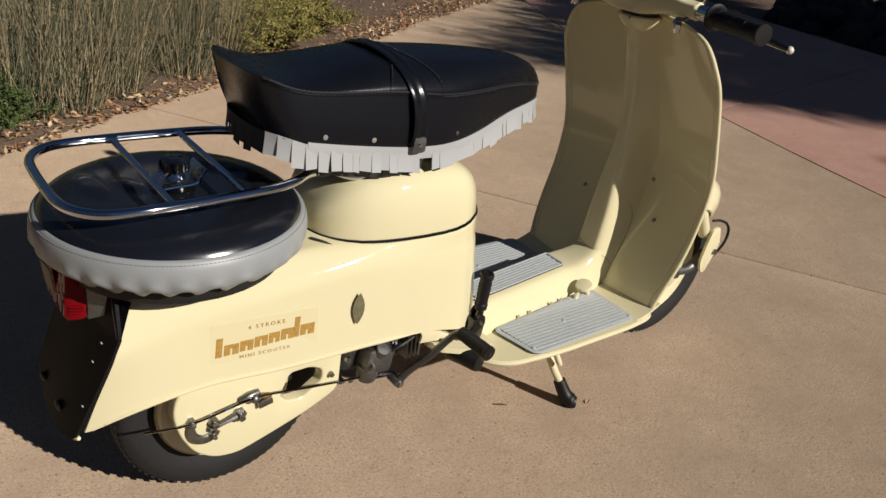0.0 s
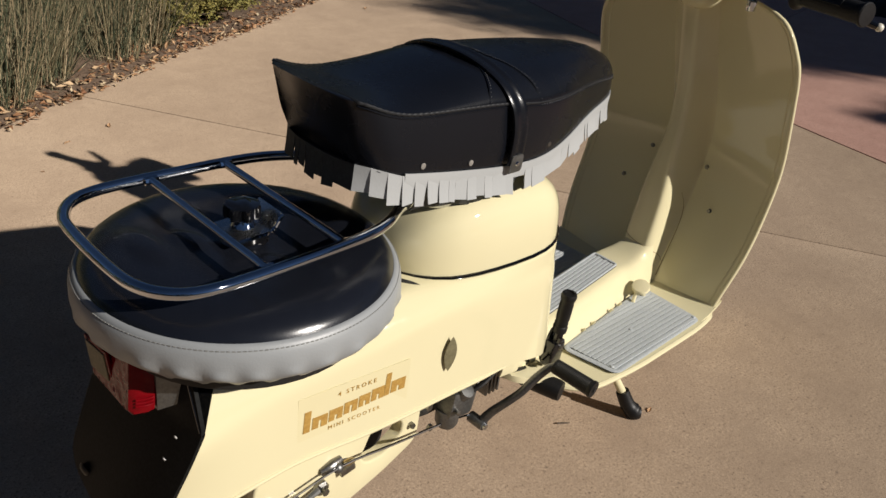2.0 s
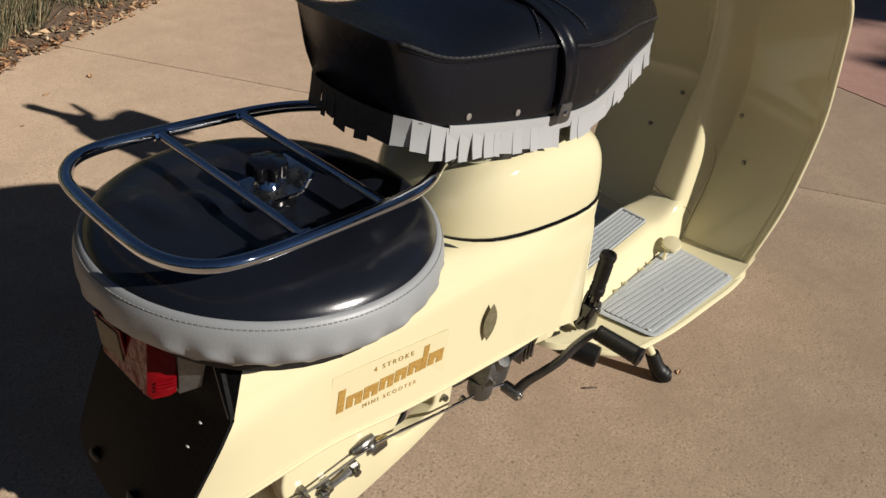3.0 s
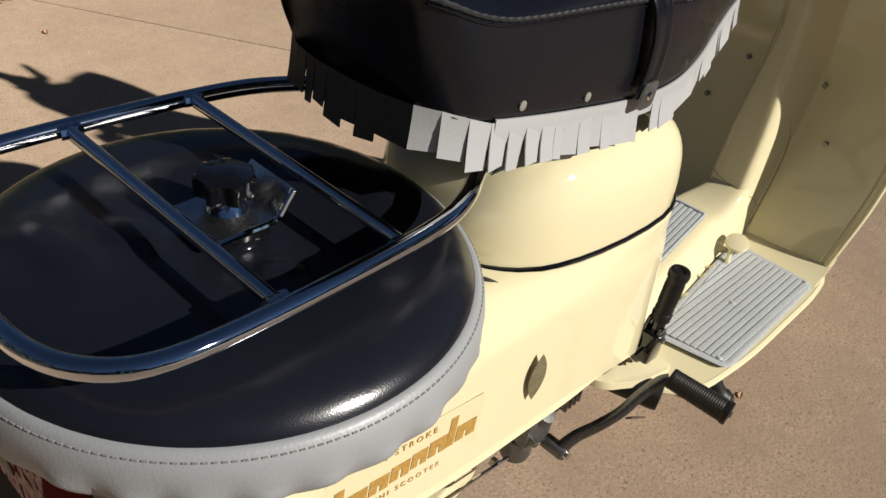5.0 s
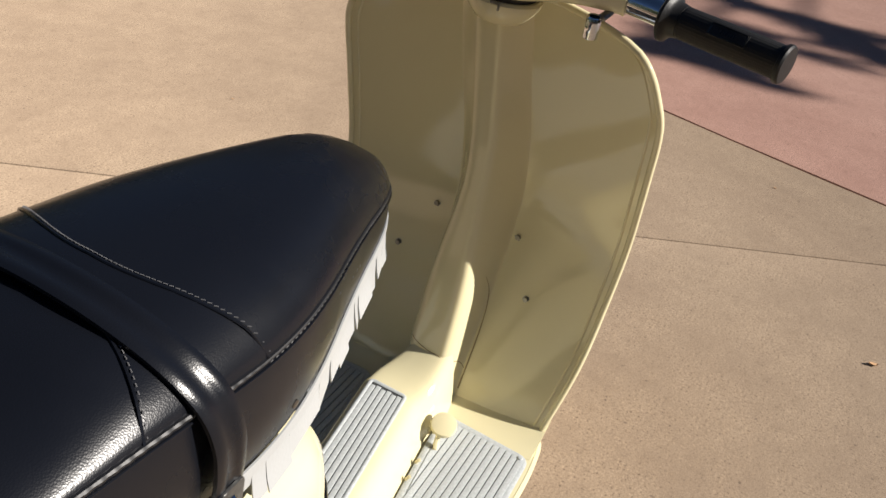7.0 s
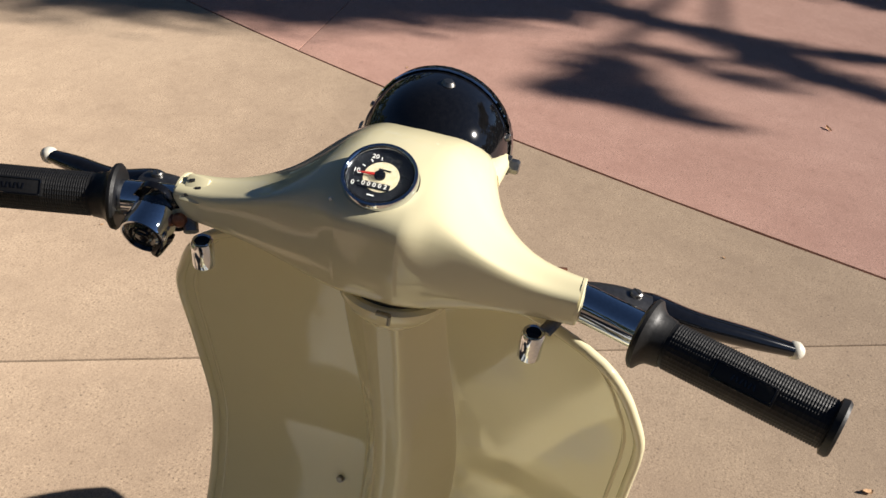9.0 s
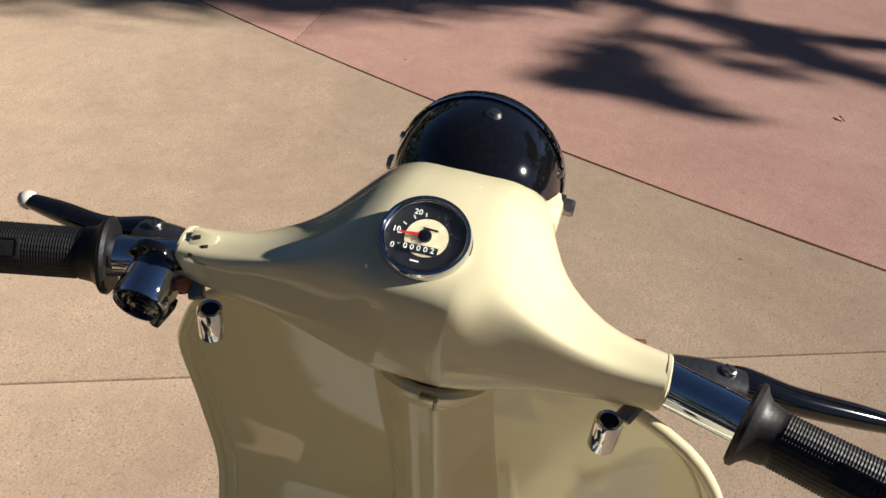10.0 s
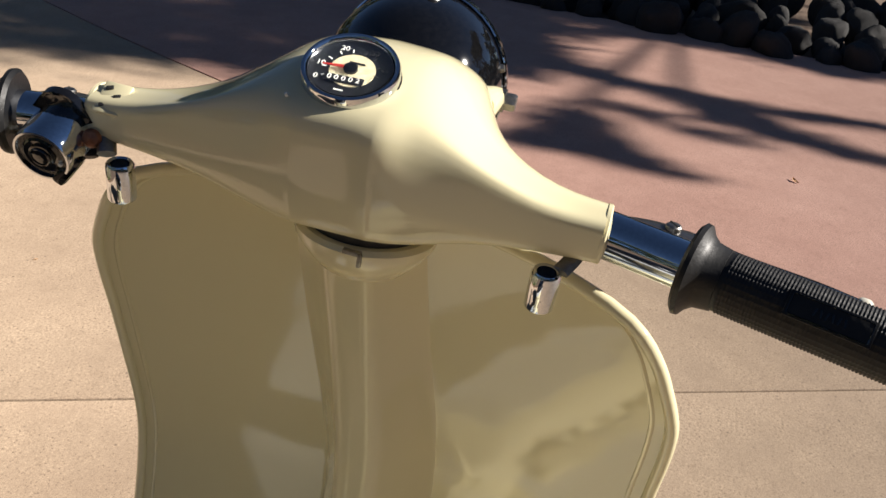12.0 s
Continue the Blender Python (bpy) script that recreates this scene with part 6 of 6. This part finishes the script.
def bed_surface():
    bm = bmesh.new()
    rows = []
    for i in range(70):
        x = -5 + i * 0.17
        row = []
        for k, d in enumerate((-0.02, 0.05, 0.15, 0.3, 0.5, 0.8, 1.3, 2.2, 4.0)):
            z = (-0.008, 0.012, 0.022, 0.03, 0.035, 0.04, 0.05, 0.08, 0.1)[k]
            row.append(bm.verts.new((x - 0.5 * d, bed_edge(x) + 0.86 * d, z + 0.02 * noise.noise((x * 3, d * 4, 0.3)) * (k > 0))))
        rows.append(row)
    for a, b in zip(rows, rows[1:]):
        for i in range(len(a) - 1):
            bm.faces.new((a[i], b[i], b[i + 1], a[i + 1]))
    return bm


tagged(part("planting_bed", bed_surface(), M_SOIL), "brown mulch bed along the paving edge", "planting bed", kind="structure")

rg = random.Random(11)


def stem(verts, faces, base, top, bend, r0, r1, sides=3, rings=4):
    start = len(verts)
    for i in range(rings):
        u = i / (rings - 1)
        p = base.lerp(top, u) + bend * (u * u)
        r = r0 + (r1 - r0) * u
        for k in range(sides):
            a = 2 * math.pi * k / sides
            verts.append((p.x + r * math.cos(a), p.y + r * math.sin(a), p.z))
    for i in range(rings - 1):
        for k in range(sides):
            a, b = start + i * sides + k, start + i * sides + (k + 1) % sides
            faces.append((a, b, b + sides, a + sides))


def leaf(verts, faces, p, long, wide, direction, normal, fold=0.25, curl=0.0):
    d, n = direction.normalized(), normal
    s = d.cross(n)
    s = s.normalized() if s.length > 1e-4 else Vector((1, 0, 0))
    n = s.cross(d)
    k = len(verts)
    verts += [tuple(p), tuple(p + d * long * 0.45 + s * wide / 2 + n * fold * wide), tuple(p + d * long - n * curl * long), tuple(p + d * long * 0.45 - s * wide / 2 + n * fold * wide), tuple(p + d * long * 0.5 - n * curl * long * 0.2)]
    faces += [(k, k + 1, k + 4), (k + 1, k + 2, k + 4), (k + 2, k + 3, k + 4), (k + 3, k, k + 4)]


def way(z0=-1.0):
    while True:
        v = Vector((rg.uniform(-1, 1), rg.uniform(-1, 1), rg.uniform(-1, 1)))
        if 0.05 < v.length < 1 and v.z / v.length > z0:
            return v.normalized()


def bed_point(x, d):
    return Vector((x - 0.5 * d, bed_edge(x) + 0.86 * d, 0.02))


# rushes in clumps
verts, faces = [], []
clumps = [(x, d) for d in (0.22, 0.42, 0.66, 0.95) for x in [-0.35 + 0.2 * k for k in range(8)]]
clumps += [(x, d) for d in (0.5, 0.9, 1.3) for x in (-1.0, -0.7)]
for x, d in clumps:
    x += rg.uniform(-0.08, 0.08)
    if x < 0.0 and d < 0.3:
        continue
    c = bed_point(x, d + rg.uniform(-0.06, 0.06))
    for k in range(240):
        a, r = rg.uniform(0, 2 * math.pi), 0.13 * math.sqrt(rg.random())
        base = c + Vector((r * math.cos(a), r * math.sin(a), -0.01))
        h = rg.uniform(0.3, 0.85)
        lean = Vector((math.cos(a), math.sin(a), 0)) * (r * 1.1 + 0.03) + Vector((rg.gauss(0, 0.1), rg.gauss(0, 0.1), 0))
        stem(verts, faces, base, base + Vector((lean.x, lean.y, h)), Vector((rg.gauss(0, 0.05), rg.gauss(0, 0.05), -0.02)), rg.uniform(0.0011, 0.0024), 0.0006)
    for k in range(70):
        p = c + Vector((rg.gauss(0, 0.12), rg.gauss(0, 0.12), rg.uniform(0.02, 0.6)))
        e = way(-0.2) * rg.uniform(0.1, 0.35)
        stem(verts, faces, p, p + e, Vector((0, 0, -0.03)), 0.0012, 0.0006)
cloud("rushes", verts, faces, M_REED, "dense upright green and straw-coloured rushes", "rushes")


def bush(name, x, d, size, height, count, material, long, wide, label, seed):
    """Bent limbs from one foot, with leaves along every twig."""
    global rg
    keep, rg = rg, random.Random(seed)
    ob = thing(name, label, "bush", Matrix.Translation(bed_point(x, d)))
    wood = bmesh.new()
    lv, lf = [], []
    for k in range(count):
        a = 2 * math.pi * k / count + rg.uniform(-0.3, 0.3)
        reach = size * rg.uniform(0.35, 1.0)
        end = Vector((math.cos(a) * reach, math.sin(a) * reach, height * rg.uniform(0.45, 1.0) * (1.1 - 0.45 * reach / size)))
        mid = Vector((end.x * 0.4, end.y * 0.4, end.z * 0.65))
        line = glide([(0, 0, -0.02), mid, end], 5)
        tube([(0, 0, -0.02), mid, end], [0.008, 0.005, 0.002], 5, 4, False, wood)
        for p in line[3:]:
            for j in range(4):
                t = way(-0.3)
                q = p + t * rg.uniform(0.04, 0.13) * (size / 0.5)
                for i in range(9):
                    o = p.lerp(q, i / 8)
                    leaf(lv, lf, o, long * rg.uniform(0.6, 1.2), wide * rg.uniform(0.7, 1.2), (t + way() * 0.9), way(-0.1), 0.2, rg.uniform(0, 0.3))
    part("branching", wood, M_BARK, ob)
    cloud("leaves", lv, lf, material, "", "", ob)
    rg = keep
    return ob


for k, (x, d, size, height) in enumerate(((1.28, 0.24, 0.27, 0.26), (1.62, 0.26, 0.32, 0.28), (1.98, 0.3, 0.32, 0.26), (1.42, 0.62, 0.36, 0.36), (1.85, 0.68, 0.38, 0.38), (2.28, 0.72, 0.36, 0.34), (1.65, 1.1, 0.42, 0.5), (2.2, 1.2, 0.42, 0.45))):
    bush("yellow_bush", x, d, size, height, 42, M_GOLDLEAF, 0.02, 0.008, "low yellow-green fine-leaved bush beside the rushes", 3 + 20 * k)
bush("green_bush", -0.02, 0.17, 0.2, 0.2, 26, M_GREENLEAF, 0.018, 0.008, "small dark green leafy shrub at the paving edge", 8)
bush("green_bush", -0.32, 0.28, 0.26, 0.28, 30, M_GREENLEAF, 0.018, 0.008, "small dark green leafy shrub at the paving edge", 9)
bush("green_bush", 3.5, 0.6, 0.4, 0.35, 34, M_GREENLEAF, 0.03, 0.014, "dark green leafy shrub on the mulch", 10)
bush("green_bush", 3.0, 1.4, 0.5, 0.5, 40, M_GREENLEAF, 0.03, 0.014, "dark green leafy shrub behind the yellow bushes", 12)

# leaf litter along the edge
verts, faces = [], []
for k in range(6500):
    x = rg.uniform(-1.2, 5.2)
    d = rg.expovariate(5.0) - 0.02 if rg.random() < 0.7 else rg.uniform(0, 1.4)
    p = bed_point(x, d - 0.02)
    p.z = max(0.004, 0.02 + 0.012 * rg.random() if d > 0.05 else 0.004 + 0.008 * rg.random())
    t = way(-0.25)
    t.z = abs(t.z) * 0.35
    leaf(verts, faces, p, rg.uniform(0.015, 0.042), rg.uniform(0.009, 0.02), t, Vector((rg.gauss(0, 0.35), rg.gauss(0, 0.35), 1)).normalized(), rg.uniform(-0.1, 0.35), rg.uniform(-0.2, 0.3))
cloud("leaf_litter", verts, faces, M_DRYLEAF, "curled brown dead leaves along the bed", "leaf litter")

# single fallen leaves and a twig on the paving
lv, lf = [], []
for k in range(9):
    u = k / 8
    half = 0.0105 * math.sin(math.pi * min(1.0, u * 1.02)) ** 0.8 * (1 + 0.25 * math.sin(k * 2.1))
    for v in (-1, -0.5, 0, 0.5, 1):
        lv.append((0.044 * u, v * half + 0.003 * math.sin(u * 4), 0.003 + 0.006 * abs(v) ** 1.5 * (0.4 + 0.6 * u) + 0.005 * u * u))
for k in range(8):
    for j in range(4):
        a = k * 5 + j
        lf.append((a, a + 1, a + 6, a + 5))
one = cloud("fallen_leaf", lv, lf, M_DRYLEAF, "", "")
del one["kind"]
tagged(one, "curled dry leaf lying on the paving", "leaf", "fallen leaves")
one.matrix_world = pose(3.547, -0.704, 0.0, 0, 0, 40) @ Matrix.Scale(0.85, 4)
for x, y, turn, size in ((0.63, -0.193, 20, 0.42), (1.635, -0.72, 130, 0.7), (0.448, 1.87, 75, 0.7), (0.263, 1.80, 10, 0.6), (2.93, 3.4, 200, 1.1), (2.5, 3.0, 50, 0.8), (0.12, 1.62, 300, 0.4), (-0.1, 1.7, 30, 0.5), (3.2, 0.9, 15, 0.4), (4.0, -1.3, 60, 0.6), (2.38, -0.39, 100, 0.3), (1.72, 1.13, 170, 0.3), (3.9, 0.2, 220, 0.35)):
    copy_thing(one, pose(x, y, 0.0, 0, 0, turn) @ Matrix.Scale(size, 4))
tw = part("twig", tube([(0.448, -0.098, 0.004), (0.458, -0.103, 0.003), (0.470, -0.112, 0.003)], [0.0012, 0.002, 0.001], 6, 4), M_BARK)
tagged(tw, "tiny dark twig on the paving", "twig")

# ---- boulders along the far side, in the tree's shade ----


def boulder_mesh(seed):
    bm = bmesh.new()
    bmesh.ops.create_icosphere(bm, subdivisions=3, radius=1.0)
    for v in bm.verts:
        n = noise.noise(v.co * 1.1 + Vector((seed * 7.1, 0, 0))) * 0.35 + noise.noise(v.co * 3.2 + Vector((0, seed * 3.3, 0))) * 0.1
        v.co *= 1 + n
    return bm


kinds = []
for k in range(5):
    b = part("boulder", boulder_mesh(k), M_ROCK)
    tagged(b, "rounded grey boulder edging the far planting", "boulder", "boulders along the far bed")
    kinds.append(b)
placed = 0
rb = random.Random(5)
for row in range(6):
    for k in range(26):
        y = -3.0 + k * 0.25 + rb.uniform(-0.08, 0.08)
        x = 6.15 + row * 0.2 + (0.13 * max(0, y - 0.8) ** 1.5) + rb.uniform(-0.06, 0.06)
        s = rb.uniform(0.075, 0.15)
        m = pose(x, y, s * 0.35 - 0.03 + row * 0.04, rb.uniform(0, 360), rb.uniform(0, 360), rb.uniform(0, 360)) @ Matrix.Diagonal((s * 1.25, s, s * 0.85, 1))
        src = kinds[rb.randrange(5)]
        if placed < 5:
            kinds[placed].matrix_world = m
        else:
            c = copy_thing(src, Matrix())
            c.matrix_world = m
        placed += 1

# ---- the trees that shade the far paving ----


RISE = 1.2


def tree(name, foot, limbs, seed, label, dens):
    global rg
    keep, rg = rg, random.Random(seed)
    ob = thing(name, label, "tree", Matrix.Translation(foot))
    wood = bmesh.new()
    lv, lf = [], []
    fork = Vector((0.1, 0.05, 2.6 + RISE))
    tube([(0, 0, -0.1), (0.05, 0, 1.2 + RISE * 0.5), fork], [0.24, 0.18, 0.13], 12, 5, False, wood)
    for end, thick, leafy in limbs:
        end = Vector(end)
        mid = fork.lerp(end, 0.5) + Vector((0, 0, 0.35))
        line = glide([fork, mid, end], 8)
        tube([fork, mid, end], [thick, thick * 0.7, thick * 0.25], 8, 6, False, wood)
        for p in line[5:]:
            for j in range(leafy):
                t = way(-0.6)
                q = p + t * rg.uniform(0.25, 0.8)
                stem_pts = [p, p.lerp(q, 0.5) + Vector((0, 0, 0.05)), q]
                tube(stem_pts, [0.012, 0.008, 0.004], 4, 2, False, wood)
                for i in range(dens):
                    o = p.lerp(q, rg.random()) + way() * rg.uniform(0, 0.14)
                    leaf(lv, lf, o, rg.uniform(0.07, 0.14), rg.uniform(0.035, 0.06), way(), way(-0.2), 0.15, 0.1)
    part("trunk", wood, M_BARK, ob)
    cloud("crown", lv, lf, M_GREENLEAF, "", "", ob)
    rg = keep
    return ob


limbs = [((x, y, z + RISE), 0.08, 17) for x, y, z in ((-1.0, 0.3, 4.5), (-0.9, -0.9, 4.2), (-0.4, 0.6, 4.6), (-0.9, 1.3, 4.1), (-0.4, 1.8, 4.3), (0.7, -1.0, 4.2), (0.5, 0.1, 4.4), (0.8, 1.4, 4.4), (2.0, 0.4, 4.0), (1.9, -0.7, 4.2), (0.2, 2.8, 4.0), (2.0, 2.4, 4.4), (-0.2, 2.5, 4.3), (1.6, -1.8, 4.2), (2.6, -2.0, 4.2), (3.2, -0.8, 4.1), (2.4, -3.0, 4.2), (3.3, -3.4, 4.3))]
# long drooping sprays: line of points, spread, leaves
sprays = [([(-1.05, -1.7, 4.2), (-1.13, -2.44, 4.2), (-1.25, -2.95, 4.2), (-1.6, -3.5, 4.2)], 0.05, 800),
          ([(-1.19, -2.85, 4.2), (-1.15, -3.2, 4.2), (-1.02, -3.6, 4.2), (-1.0, -4.0, 4.2)], 0.045, 400),
          ([(-1.2, -2.8, 4.2), (-1.4, -3.1, 4.2), (-1.5, -3.3, 4.2), (-1.62, -3.9, 4.2)], 0.05, 420),
          ([(-1.74, -2.35, 4.2), (-2.05, -2.37, 4.2), (-2.2, -2.36, 4.2), (-2.36, -2.28, 4.2)], 0.035, 250),
          ([(-1.84, -2.42, 4.2), (-2.1, -2.5, 4.2), (-2.24, -2.62, 4.2), (-2.34, -2.82, 4.2)], 0.035, 250),
          ([(-2.1, -2.4, 4.2), (-2.24, -2.45, 4.2), (-2.28, -2.55, 4.2), (-2.29, -2.65, 4.2)], 0.05, 300),
          ([(-1.7, -2.4, 4.2), (-1.62, -2.6, 4.2), (-1.74, -2.86, 4.2), (-1.76, -3.1, 4.2)], 0.045, 130),
          ([(-0.4, -1.8, 4.2), (0.1, -2.4, 4.2), (0.3, -3.1, 4.2), (0.1, -3.7, 4.2)], 0.08, 800)]
for k in range(5):
    sprays.append(([(-2.66 + 0.33 * k, 0.25 + 0.25 * k, 4.2), (-2.22 + 0.33 * k, -0.68 + 0.2 * k, 4.2), (-1.55 + 0.33 * k, -1.6 + 0.15 * k, 4.2), (-1.05 + 0.33 * k, -2.0 + 0.1 * k, 4.2)], 0.16, (3600 if k < 3 else 1700) + k))
wild = random.Random(77)
for k in range(7):
    sprays.append(([(0.1 + 0.34 * k + wild.uniform(-0.3, 0.3), y + wild.uniform(-0.3, 0.3), 4.2 + wild.uniform(-0.5, 0.5)) for y in (-0.8, -2.4, -4.0, -5.8)], 0.12, 1500 + k))
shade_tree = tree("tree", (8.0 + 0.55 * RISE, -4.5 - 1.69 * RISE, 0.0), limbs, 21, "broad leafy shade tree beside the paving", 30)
for line, spread, n in sprays:
    rg = random.Random(n + int(spread * 1000))
    line = [(x, y, z + RISE) for x, y, z in line]
    pts = glide(line, 10)
    twig = tube([(0.1, 0.05, 2.6 + RISE)] + [tuple(p) for p in line], [0.02, 0.01, 0.008, 0.006, 0.004], 6, 5)
    part("limb", twig, M_BARK, shade_tree)
    lv, lf = [], []
    for k in range(n):
        u = rg.random()
        f = u * (len(pts) - 1)
        i = min(int(f), len(pts) - 2)
        d = (pts[i + 1] - pts[i]).normalized()
        p = pts[i].lerp(pts[i + 1], f - i) + Vector((rg.gauss(0, 1), rg.gauss(0, 1), rg.gauss(0, 1))) * spread * (1.15 - 0.7 * u)
        leaf(lv, lf, p, rg.uniform(0.08, 0.15), rg.uniform(0.03, 0.055), d + way() * 0.8, way(-0.2), 0.15, 0.1)
    cloud("spray", lv, lf, M_GREENLEAF, "", "", shade_tree)


# ---- unseen ring of leaves, added to block low sky and darken reflections ----
def sky_screen():
    r = random.Random(31)
    lv, lf = [], []
    for k in range(5200):
        a = r.uniform(0, 2 * math.pi)
        d = r.uniform(15.0, 19.0)
        low = math.cos(a - math.atan2(TO_SUN.y, TO_SUN.x)) > 0.7
        top = (3.6 if low else 6.0) + 1.2 * math.sin(a * 5) + 0.8 * math.sin(a * 13)
        p = Vector((2 + d * math.cos(a), d * math.sin(a), r.uniform(0.0, top)))
        t = Vector((r.gauss(0, 1), r.gauss(0, 1), r.gauss(0, 0.6)))
        leaf(lv, lf, p, r.uniform(0.7, 1.5), r.uniform(0.5, 1.0), t, Vector((-math.cos(a), -math.sin(a), 0.4)).normalized(), 0.2, 0.2)
    return lv, lf


cloud("sky_screen", *sky_screen(), M_SCREENLEAF, "distant dark green trees round the paving", "trees")
